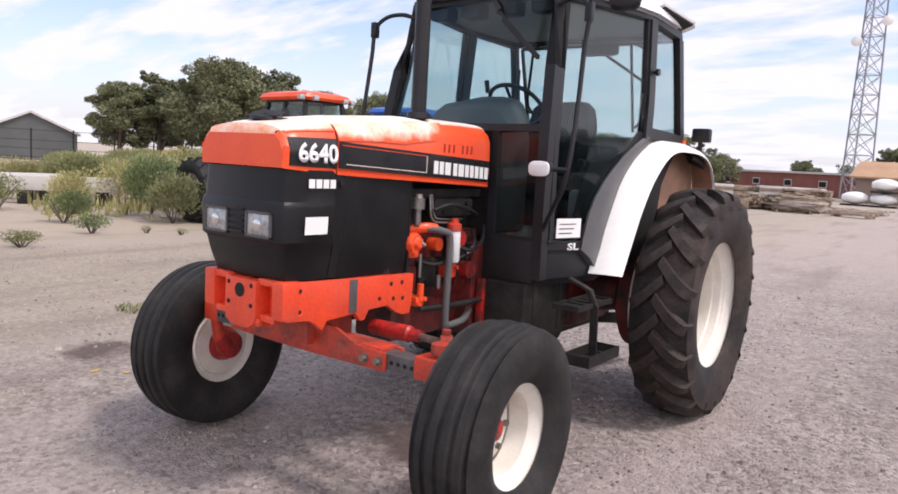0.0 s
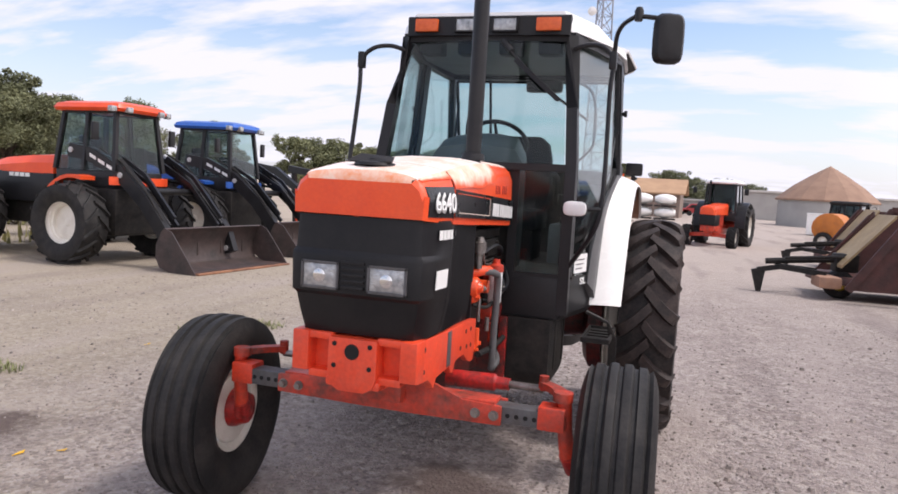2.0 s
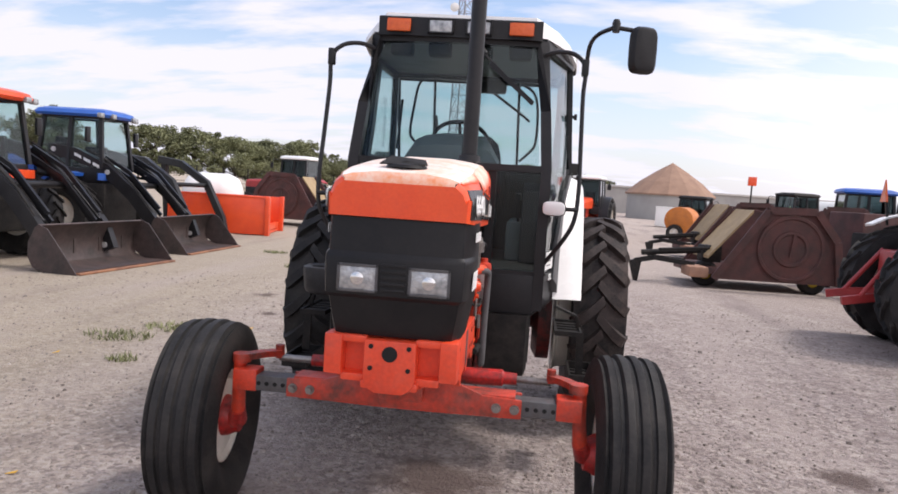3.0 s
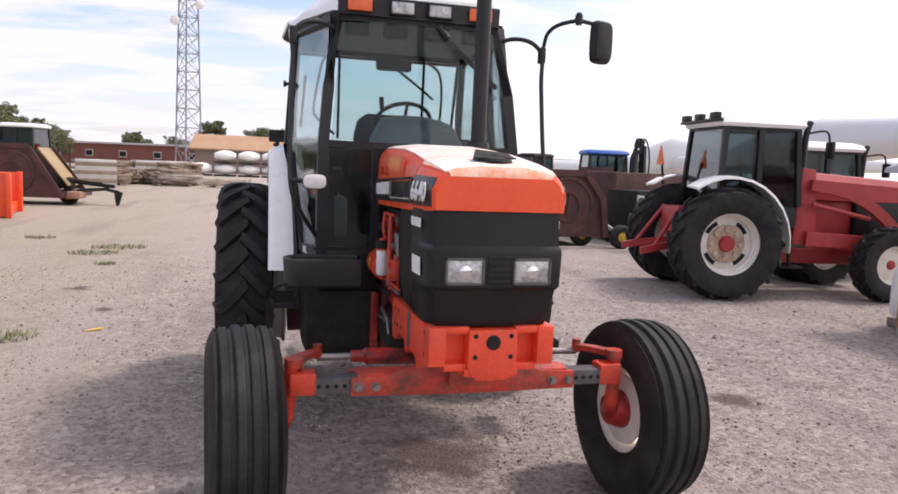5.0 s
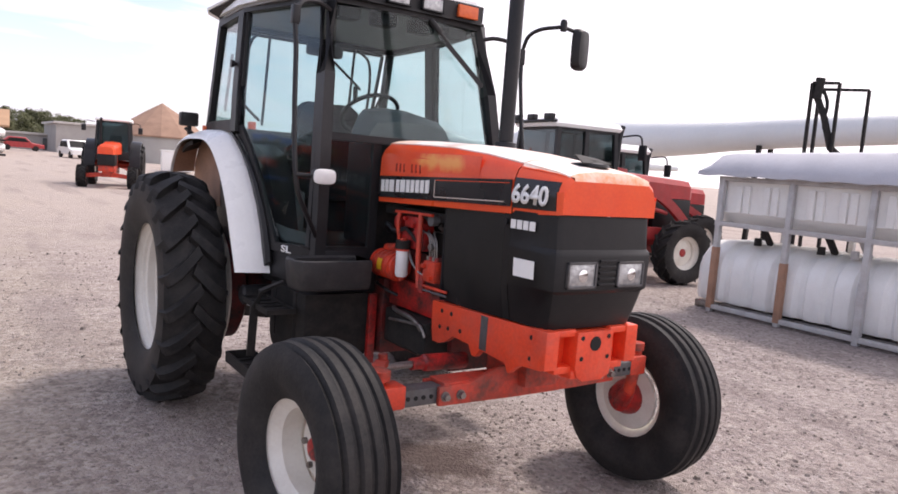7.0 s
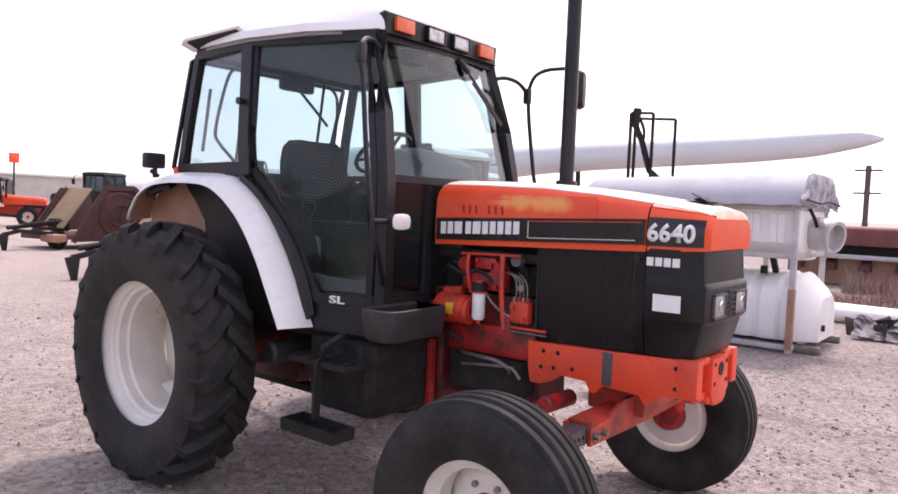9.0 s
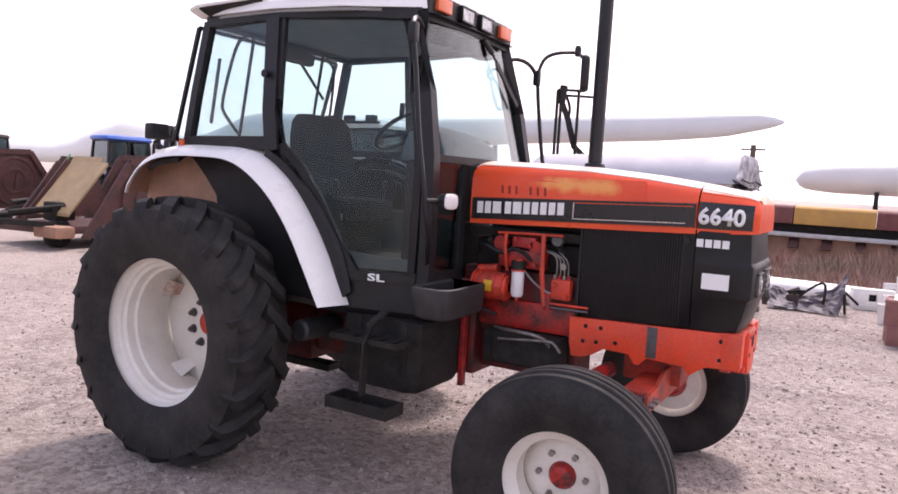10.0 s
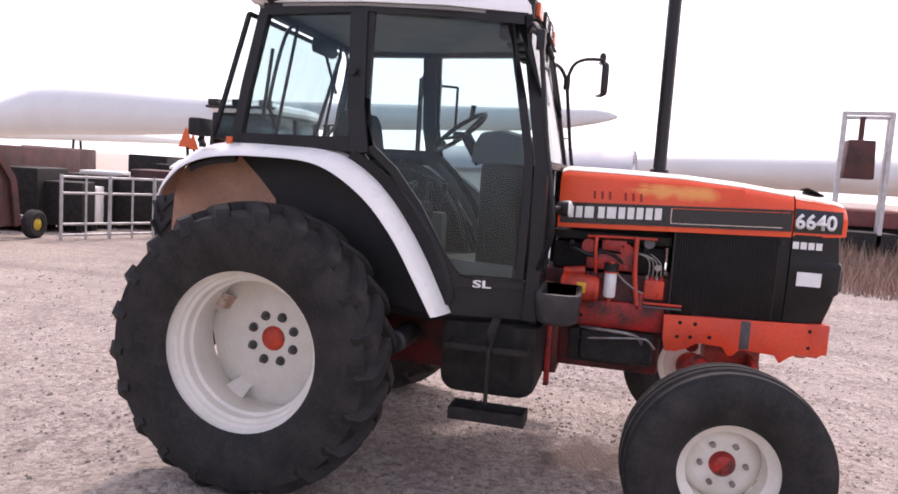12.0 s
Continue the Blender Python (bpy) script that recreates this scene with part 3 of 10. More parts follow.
def drive_wheel(parent, x, y, z, R, W, rim, side, lugs=21, disc_in=0.24, hub_mat=None, rim_mat=None, tyre_mat=None, near=True, name="rear_wheel", flip=1, disc_mat=None, sit=0.0, deep=0.0):
    """A deep-dished drive wheel; side is +1 where its outer face looks to +x."""
    c = Matrix.Translation((x, y, z)) @ Matrix.Diagonal((side, 1, 1, 1))
    h = W / 2
    seg = 64 if near else 32
    bm = B()
    e = h * 0.66
    lip = rim + 0.022
    ei = e + deep
    prof = [(-ei, lip), (-ei + 0.012, lip + 0.006), (-ei + 0.03, rim), (-e * 0.4, rim - 0.045), (e * 0.25, rim - 0.05), (e * 0.45, rim - 0.025), (e * 0.75, rim - 0.018), (e - 0.03, rim - 0.004), (e - 0.012, lip + 0.006), (e, lip), (e - 0.006, lip - 0.018), (e - 0.040, rim - 0.022), (e - 0.046, rim - 0.034), (e * 0.50, rim - 0.040), (e * 0.42, rim - 0.058), (e * 0.05, rim - 0.062), (-e * 0.02, rim - 0.078), (-e * 0.5, rim - 0.078), (-e * 0.5 - deep, rim - 0.05), (-ei + 0.01, rim - 0.02)]
    lathe(bm, prof, seg=seg, close=True)
    d = e - disc_in
    if deep:
        # dished plate with four straight cuts between its welded tabs
        rows = []
        for i in range(72):
            a = 2 * math.pi * i / 72
            k = (a - 0.55) % (math.pi / 2) - math.pi / 4
            r = min(rim - 0.027, rim * 0.905 / math.cos(k))
            rows.append([(xx, q * math.cos(a), q * math.sin(a)) for xx, q in ((d - 0.016, 0.02), (d - 0.016, r), (d + 0.0, r), (d + 0.004, r - 0.02), (d + 0.012, rim * 0.62), (d + 0.035, rim * 0.50), (d + 0.035, 0.02))])
        loft(bm, rows + rows[:1])
    else:
        lathe(bm, [(d - 0.012, 0.02), (d - 0.012, rim - 0.04), (d + 0.002, rim - 0.04), (d + 0.012, rim * 0.72), (d + 0.035, rim * 0.52), (d + 0.035, 0.02)], seg=seg)
    wheel = part(name, bm, disc_mat or rim_mat or RIM_WHITE, parent, "white steel rim", m=c)
    bm = B()
    tyre_carcass(bm, R, W, rim, seg)
    settle(bm, sit)
    if near:
        for s, o in ((1, 0.0), (-1, 0.5)):
            lm = B()
            lug(lm, R, W, 0.0, s, 0.25, flip)
            first = part("tread_lug", lm, tyre_mat or TYRE_MUD, wheel, angle=30, m=Matrix.Rotation(2 * math.pi * o / lugs, 4, "X"))
            for i in range(1, lugs):
                nxt = new("tread_lug", first.data)
                nxt.parent = wheel
                nxt.matrix_basis = Matrix.Rotation(2 * math.pi * (i + o) / lugs, 4, "X")
    else:
        for sd, o in ((1, 0.0), (-1, 0.5)):
            key = (round(R, 3), round(W, 3), sd)
            if key not in FAR_LUGS:
                lm = B()
                rows = []
                for f in (0, 0.5, 1):
                    q = flip * 0.34 * f
                    xx = sd * h * (0.98 * f)
                    t = R - 0.03 * f * f
                    rows.append([(xx, r * math.cos(q + w), r * math.sin(q + w)) for r, w in ((R - 0.07, -0.045), (t, -0.03), (t, 0.03), (R - 0.07, 0.045))])
                loft(lm, rows, True, True)
                bmesh.ops.recalc_face_normals(lm, faces=lm.faces)
                FAR_LUGS[key] = bpy.data.meshes.new("tread_lug")
                lm.to_mesh(FAR_LUGS[key])
                lm.free()
                FAR_LUGS[key].materials.append(TYRE)
            for i in range(lugs):
                nxt = new("tread_lug", FAR_LUGS[key])
                nxt.parent = wheel
                nxt.matrix_basis = Matrix.Rotation(2 * math.pi * (i + o) / lugs, 4, "X")
    part("tyre", bm, tyre_mat or TYRE_MUD, wheel, "black lugged rubber tyre", angle=30)
    bm = B()
    lathe(bm, [(d + 0.03, 0.001), (d + 0.03, 0.072), (d + 0.040, 0.068), (d + 0.055, 0.05), (d + 0.058, 0.03), (d + 0.058, 0.001)], seg=24)
    part("hub", bm, hub_mat or ORANGE_CAST, wheel, "orange hub")
    if near:
        for i in range(8):
            a = 2 * math.pi * (i + 0.5) / 8
            bm = B()
            p = Vector((d + 0.03, 0.132 * math.cos(a), 0.132 * math.sin(a)))
            cyl(bm, p, p + Vector((0.010, 0, 0)), 0.027, 14)
            cyl(bm, p, p + Vector((0.030, 0, 0)), 0.020, 6)
            cyl(bm, p + Vector((0.02, 0, 0)), p + Vector((0.045, 0, 0)), 0.011, 8)
            part("wheel_bolt", bm, GREY_STEEL, wheel)
        for i in range(4):
            a = 0.55 + math.pi / 2 * i
            t, n, o = Vector((0, -math.sin(a), math.cos(a))), Vector((0, math.cos(a), math.sin(a))), Vector((1, 0, 0))
            bm = B()
            plate(bm, [n * (rim * 0.74) - t * 0.040 + o * (d + 0.008), n * (rim * 0.74) + t * 0.040 + o * (d + 0.008), n * (rim - 0.070) + t * 0.060 + o * (d + 0.10), n * (rim - 0.070) - t * 0.060 + o * (d + 0.10)], n * 0.008 + o * 0.006)
            part("rim_bracket", bm, (RIM_TAN, AXLE_RED, RIM_TAN, RIM_WHITE)[i], wheel, "welded rim bracket")
        bm = B()
        a = 2.2
        cyl(bm, Vector((d + 0.02, (rim - 0.08) * math.cos(a), (rim - 0.08) * math.sin(a))), Vector((d + 0.09, (rim - 0.12) * math.cos(a), (rim - 0.12) * math.sin(a))), 0.008, 8)
        part("valve", bm, BLACK, wheel)
    return wheel


def steer_wheel(parent, x, y, z, R, W, rim, side, near=True, hub_mat=None, sit=0.0, steer=0.0):
    c = Matrix.Translation((x, y, z)) @ Matrix.Rotation(radians(steer), 4, "Z") @ Matrix.Diagonal((side, 1, 1, 1))
    h = W / 2
    bm = B()
    e = h * 0.66
    lip = rim + 0.016
    lathe(bm, [(-e, lip), (-e + 0.02, rim), (-e * 0.4, rim - 0.04), (e * 0.4, rim - 0.04), (e - 0.02, rim), (e, lip), (e - 0.004, lip - 0.014), (e - 0.03, rim - 0.018), (e * 0.45, rim - 0.055), (-e * 0.45, rim - 0.055), (-e + 0.02, rim - 0.018)], seg=48, close=True)
    d = -0.075
    lathe(bm, [(d - 0.01, 0.05), (d - 0.01, rim - 0.055), (d + 0.004, rim - 0.05), (d + 0.03, rim * 0.66), (d + 0.045, rim * 0.5), (d + 0.045, 0.03)], seg=48)
    wheel = part("front_wheel", bm, RIM_WHITE, parent, "white steel rim", m=c)
    bm = B()
    tyre_ribbed(bm, R, W, rim, 72 if near else 32)
    settle(bm, sit)
    part("tyre", bm, TYRE, wheel, "black ribbed rubber tyre", angle=26)
    bm = B()
    lathe(bm, [(d + 0.04, 0.001), (d + 0.04, 0.062), (d + 0.055, 0.058), (d + 0.075, 0.045), (d + 0.08, 0.03), (d + 0.08, 0.001)], seg=20)
    lathe(bm, [(d - 0.01, 0.001), (d - 0.01, 0.10), (d - 0.04, 0.095), (d - 0.07, 0.08), (d - 0.09, 0.075), (d - 0.09, 0.001)], seg=20)
    part("hub", bm, hub_mat or RED_ENGINE, wheel, "red hub")
    if near:
        for i in range(6):
            a = 2 * math.pi * i / 6
            bm = B()
            p = Vector((d + 0.042, 0.102 * math.cos(a), 0.102 * math.sin(a)))
            cyl(bm, p, p + Vector((0.022, 0, 0)), 0.014, 6)
            part("wheel_bolt", bm, STEEL, wheel)
    return wheel


tractor = thing("tractor", pose(0, 0, -0.07), "orange and black farm tractor with white fenders and cab", "tractor")

# wheels
for s in (1, -1):
    drive_wheel(tractor, s * 1.03, 2.940, 0.810, 0.768, 0.385, 0.428, s, lugs=21, flip=1, sit=0.740, disc_in=0.395, deep=0.165, tyre_mat=TYRE_MUD if s > 0 else TYRE)
    steer_wheel(tractor, s * 0.995, 0.57, 0.540, 0.468, 0.318, 0.234, s, sit=0.468, steer=2.5 if s > 0 else 5.5)

# hood: stations of y, half width, lower edge, top
HOOD = [(-0.018, 0.266, 1.590, 1.742), (-0.002, 0.276, 1.587, 1.758), (0.06, 0.288, 1.583, 1.773), (0.245, 0.302, 1.570, 1.800)]
HOOD2 = [(0.252, 0.302, 1.570, 1.801), (0.50, 0.296, 1.560, 1.832), (0.80, 0.287, 1.550, 1.856), (1.15, 0.275, 1.537, 1.866), (1.44, 0.265, 1.527, 1.868), (1.475, 0.260, 1.526, 1.855)]


def hood_row(y, w, zb, zt):
    half = [(w, zb), (w + 0.004, zb + 0.09), (w - 0.002, zt - 0.085), (w - 0.018, zt - 0.045), (w - 0.05, zt - 0.018)]
    return [(x, y, z) for x, z in half] + [(-x, y, z) for x, z in half[::-1]]


def hood_top_row(y, w, zt):
    return [(w - 0.046, y, zt - 0.016), (w - 0.085, y, zt - 0.004), (w * 0.35, y, zt + 0.008), (-w * 0.35, y, zt + 0.008), (-w + 0.085, y, zt - 0.004), (-w + 0.046, y, zt - 0.016)]


def hood_shell(stations, name, front):
    bm = B()
    for s in (1, -1):
        loft(bm, [[(s * x, y, z) for x, y, z in hood_row(*st)[:5]] for st in stations])
    if front:
        y, w, zb, zt = stations[0]
        row = hood_row(*stations[0])
        bm.faces.new([bm.verts.new(p) for p in row])
        # rolled front edge up to the top sheet
        r0, r1 = hood_row(*stations[0])[4:6], hood_top_row(stations[1][0], stations[1][1], stations[1][3])
        bmesh.ops.remove_doubles(bm, verts=bm.verts, dist=0.0005)
        lip = [(r0[0][0] + (r0[1][0] - r0[0][0]) * k / 5, r0[0][1], r0[0][2]) for k in range(6)]
        mid = [(a[0], (a[1] + b[1]) / 2 - 0.003, a[2] * 0.3 + b[2] * 0.7) for a, b in zip(lip, r1)]
        lip_bm = B()
        loft(lip_bm, [lip, mid, [(x, y, z + 0.001) for x, y, z in r1]])
    y, w, zb, zt = stations[-1]
    bmesh.ops.remove_doubles(bm, verts=bm.verts, dist=0.0005)
    ob = part(name, bm, ORANGE, tractor, "glossy orange hood panel", angle=30)
    if front:
        part("front_lip", lip_bm, WHITISH_NOSE, ob, "whitish rolled front edge")
    bm = B()
    rows = [hood_top_row(y, w, zt) for y, w, zb, zt in (stations[1:] if front else stations)]
    low = [[(x, y, z - 0.012) for x, y, z in r] for r in rows]
    loft(bm, rows)
    loft(bm, low)
    for q in (0, -1):
        loft(bm, [rows[q], low[q]])
    loft(bm, [[r[0] for r in rows], [r[0] for r in low]])
    loft(bm, [[r[-1] for r in rows], [r[-1] for r in low]])
    bmesh.ops.remove_doubles(bm, verts=bm.verts, dist=0.0005)
    part("hood_top", bm, WHITISH_TOP, ob, "whitish hood top")
    return ob


nose = hood_shell(HOOD, "nose_panel", True)
hood = hood_shell(HOOD2, "hood", False)


def hood_w(y):
    st = HOOD + HOOD2
    return lerp(y, [q[0] for q in st], [q[1] for q in st])


def hood_x(y, z):
    """Half width of the hood's flank at y, z, with its curve in towards the top."""
    st = HOOD + HOOD2
    w, zb, zt = [lerp(y, [q[0] for q in st], [q[k] for q in st]) for k in (1, 2, 3)]
    return lerp(z, [zb, zb + 0.09, zt - 0.085, zt - 0.045, zt - 0.018], [w, w + 0.004, w - 0.002, w - 0.018, w - 0.05])


def flank_sheet(name, s, ys, z0, z1, mat, parent, off=0.004, label=""):
    """A thin sheet that follows the hood's flank."""
    rows = []
    for y in ys:
        zs = [z0(y) + (z1(y) - z0(y)) * k / 5 for k in range(6)]
        rows.append([(s * (hood_x(y, z) + off), y, z) for z in zs] + [(s * (hood_x(y, z) - 0.002), y, z) for z in zs[::-1]])
    bm = B()
    loft(bm, rows, True, True)
    return part(name, bm, mat, parent, label)


def side_line(s, ys, zf, off):
    return [(s * (hood_w(y) + off), y, zf(y)) for y in ys]


def strip(name, s, ys, z0, z1, mat, parent, off=0.006, thick=0.003, label=""):
    bm = B()
    lo, hi = side_line(s, ys, z0, off), side_line(s, ys, z1, off)
    rows = [lo, hi, [(x + s * thick, y, z) for x, y, z in hi], [(x + s * thick, y, z) for x, y, z in lo]]
    loft(bm, list(zip(*rows)), True, True)
    return part(name, bm, mat, parent, label, smooth=False)


dz0 = lambda y: lerp(y, [0.0, 0.25, 1.46], [1.612, 1.600, 1.552])
dz1 = lambda y: lerp(y, [0.0, 0.25, 1.46], [1.705, 1.712, 1.668])
for s in (1, -1):
    flank_sheet("decal", s, [0.008, 0.06, 0.12, 0.18, 0.243], lambda y: lerp(y, [0.0, 0.25], [1.602, 1.596]), lambda y: lerp(y, [0.0, 0.25], [1.716, 1.722]), DECAL, nose, label="black number decal")
    strip("decal", s, [0.256, 0.5, 0.8, 1.1, 1.462], dz0, dz1, DECAL, hood, label="black name decal")
    slope = Vector((0, s, -0.045 * s))
    ya, yb = (0.040, 0.243) if s > 0 else (0.243, 0.040)
    run = Vector((s * (hood_w(yb) - hood_w(ya)), yb - ya, 0)).normalized()
    words("model_number", "6640", LETTER, nose, (s * (hood_w(ya) + 0.0155), ya, 1.616), run, (-s * 0.075, 0, 1), 0.082, 0.204, bold=0.032, label="white model number 6640")
    # maker's name, as plain blocks
    n0 = 0.93 if s > 0 else 1.425
    zl = dz0(1.2) + (0.028 if s > 0 else 0.022)
    at = 0.0
    for i in range(10):
        wl = 0.036 if i not in (2, 4) else 0.050
        pa, pb = [Vector((0, n0, zl)) + slope * q for q in (at, at + wl)]
        pa.x, pb.x = s * (hood_w(pa.y) + 0.0105), s * (hood_w(pb.y) + 0.0105)
        bm = B()
        plate(bm, [pa, pb, pb + Vector((0, 0, 0.064)), pa + Vector((0, 0, 0.064))], (s * 0.003, 0, 0))
        part("name_block", bm, LETTER, hood, "white block of the maker's name", smooth=False)
        at += wl + (0.0125 if i != 2 else 0.024)
    ya, yb = (0.30, 0.87) if s > 0 else (0.30, 0.86)
    strip("pin_stripe", s, [ya, 0.5, yb], lambda y: dz0(y) + 0.016, lambda y: dz0(y) + 0.020, PINK_LINE, hood, off=0.0095, thick=0.0015)
    strip("pin_stripe", s, [yb, yb + 0.005], lambda y: dz0(y) + 0.018, lambda y: dz1(y) - 0.014, PINK_LINE, hood, off=0.0095, thick=0.0015)
    strip("pin_stripe", s, [0.27, 0.5, yb], lambda y: dz1(y) - 0.016, lambda y: dz1(y) - 0.013, ORANGE, hood, off=0.0095, thick=0.0015)
    # scrawled marker number, kept as plain bars
    for i in range(7):
        if i == 3:
            continue
        yy = 1.02 + 0.042 * i
        bm = B()
        plate(bm, [(s * (hood_w(yy) + 0.001), yy, 1.700), (s * (hood_w(yy) + 0.001), yy + 0.012, 1.699), (s * (hood_w(yy) - 0.001), yy + 0.016, 1.742), (s * (hood_w(yy) - 0.001), yy + 0.004, 1.743)], (s * 0.003, 0, 0))
        part("marker_bar", bm, RED_MARK, hood, "faded dark red marker stroke", smooth=False)
# touched-up patch on one flank
bm = B()
ys = [0.50 + 0.05 * i for i in range(15)]
loft(bm, [[(-(hood_w(y) + 0.0030), y, 1.712), (-(hood_w(y) + 0.0018), y, 1.735), (-(hood_w(y) + 0.0005), y, 1.762), (-(hood_w(y) - 0.004), y, 1.785), (-(hood_w(y) - 0.008), y, 1.802)] for y in ys])
part("paint_patch", bm, PATCH, hood, "yellowish worn paint patch")

# whitish shoulders
for s, ys, owner, grow in ((-1, [0.012, 0.06, 0.12, 0.18, 0.243], nose, 0.40), (1, [0.012, 0.06, 0.12, 0.18, 0.243], nose, 0.55), (1, [0.254 + 0.0235 * i for i in range(34)], hood, 1.0)):
    rows = []
    for y in ys:
        st = HOOD + HOOD2
        zt, w = lerp(y, [q[0] for q in st], [q[3] for q in st]), hood_w(y)
        k = lerp(y, [0.0, 0.25, 0.7, 0.95, 1.03], [0.050, 0.085, 0.125, 0.105, 0.055]) * grow
        rows.append([(s * (hood_x(y, zt - k * f - 0.015 * (1 - f)) + 0.006), y, zt - k * f - 0.015 * (1 - f)) for f in (1.0, 0.6, 0.3, 0.0)])
    bm = B()
    lay = bm.verts.layers.float.new("fade")
    vr = loft(bm, rows)
    for i, row in enumerate(vr):
        end = min(1.0, (len(vr) - 1 - i) / (0.3 * len(vr))) if owner is hood else 1.0
        for v, d in zip(row, (0.0, 0.4, 0.7, 1.0)):
            v[lay] = min(d, end)
    part("whitish_patch", bm, WHITISH_EDGE, owner, "whitish paint patch")

# intake lid and latch on the nose
bm = B()
lathe(bm, [(0.0, 0.085), (0.012, 0.08), (0.016, 0.05), (0.016, 0.001)], c=(0.0, 0.13, 1.788), axis="z", seg=28)
cyl(bm, (0.0, 0.13, 1.80), (0.0, 0.13, 1.815), 0.03, 16)
lid = part("intake_lid", bm, PLASTIC, nose, "black round intake lid")
bm = B()
plate(bm, [(-0.10, 0.07, 1.797), (0.09, 0.09, 1.80), (0.07, 0.16, 1.822), (-0.07, 0.15, 1.832)], (0, 0, 0.005))
part("flap", bm, DULL_BLACK, lid, "bent metal flap")

# black front cowl
COWL = [(1.586, 0.000, 0.273, 0.302), (1.500, -0.006, 0.275, 0.303), (1.452, -0.010, 0.276, 0.304), (1.440, -0.018, 0.284, 0.306), (1.425, -0.022, 0.286, 0.306), (1.285, -0.020, 0.282, 0.300), (1.270, -0.006, 0.270, 0.296), (1.200, 0.010, 0.260, 0.284), (1.118, 0.034, 0.246, 0.268)]
bm = B()
rows = []
for z, yf, w, wb in COWL:
    half = [(wb, 0.245), (wb - 0.004, 0.12), (w, yf + 0.045), (w - 0.012, yf + 0.012), (w - 0.04, yf), (0.0, yf - 0.006)]
    rows.append([(x, y, z) for x, y in half] + [(-x, y, z) for x, y in half[-2::-1]])
loft(bm, rows)
bm.faces.new([bm.verts.new(p) for p in rows[-1]])
bmesh.ops.remove_doubles(bm, verts=bm.verts, dist=0.0004)
cowl = part("front_cowl", bm, GRILLE, tractor, "black plastic front cowl", angle=24)
# louvres between the lamps
for i in range(5):
    z = 1.305 + i * 0.024
    bm = B()
    box(bm, (-0.048, -0.035, z), (0.048, -0.018, z + 0.012), 0.003)
    part("louvre", bm, PLASTIC, cowl)
for s in (1, -1):
    bm = B()
    x0, x1, z0, z1 = s * 0.060, s * 0.222, 1.296, 1.405
    for a, b in (((x0, -0.034, z0), (x1, -0.013, z0 + 0.010)), ((x0, -0.034, z1 - 0.010), (x1, -0.013, z1)), ((x0, -0.034, z0), (x0 + s * 0.010, -0.013, z1)), ((x1 - s * 0.010, -0.034, z0), (x1, -0.013, z1))):
        box(bm, a, b, 0.002)
    lamp = part("headlamp", bm, GREY_STEEL, cowl, "rectangular headlamp in a dark bezel")
    bm = B()
    rows = []
    for i in range(7):
        for_z = z0 + 0.010 + (z1 - z0 - 0.020) * i / 6
        rows.append([(x0 + s * 0.010 + (x1 - x0 - s * 0.020) * j / 8, -0.028 - 0.008 * (1 - (2 * j / 8 - 1) ** 2) * (1 - (2 * i / 6 - 1) ** 2), for_z) for j in range(9)])
    loft(bm, rows)
    part("lens", bm, LENS, lamp, "clear fluted lens")
    bm = B()
    lathe(bm, [(-0.036, 0.026), (-0.039, 0.020), (-0.039, 0.001)], c=((x0 + x1) / 2, 0, 1.35), axis="y", seg=18)
    part("bulb_cap", bm, REFLECTOR, lamp)
    # badge as plain blocks, sticker on the flank
    bm = B()
    bx = lambda y: s * (lerp(y, [0.0, 0.12, 0.245], [0.286, 0.3005, 0.3055]) + 0.0015)
    for i in range(4):
        ya, yb = 0.098 + i * 0.0378, 0.098 + i * 0.0378 + 0.030
        plate(bm, [(bx(ya), ya, 1.512), (bx(yb), yb, 1.512), (bx(yb), yb, 1.549), (bx(ya), ya, 1.549)], (s * 0.003, 0, 0))
    part("badge", bm, LETTER, cowl, "white maker's badge", smooth=False)
    bm = B()
    fx = lambda y, z: s * (lerp(y, [0.0, 0.12, 0.245], [0.284, 0.2965, 0.3005]) + lerp(z, [1.285, 1.425], [-0.001, 0.005]))
    q = [(fx(0.085, 1.32) + s * 0.004, 0.085, 1.318), (fx(0.205, 1.32) + s * 0.004, 0.205, 1.318), (fx(0.205, 1.39) + s * 0.004, 0.205, 1.392), (fx(0.085, 1.39) + s * 0.004, 0.085, 1.392)]
    plate(bm, q, (s * 0.003, 0, 0))
    part("sticker", bm, STICKER, cowl, "blank white reflector sticker", smooth=False)

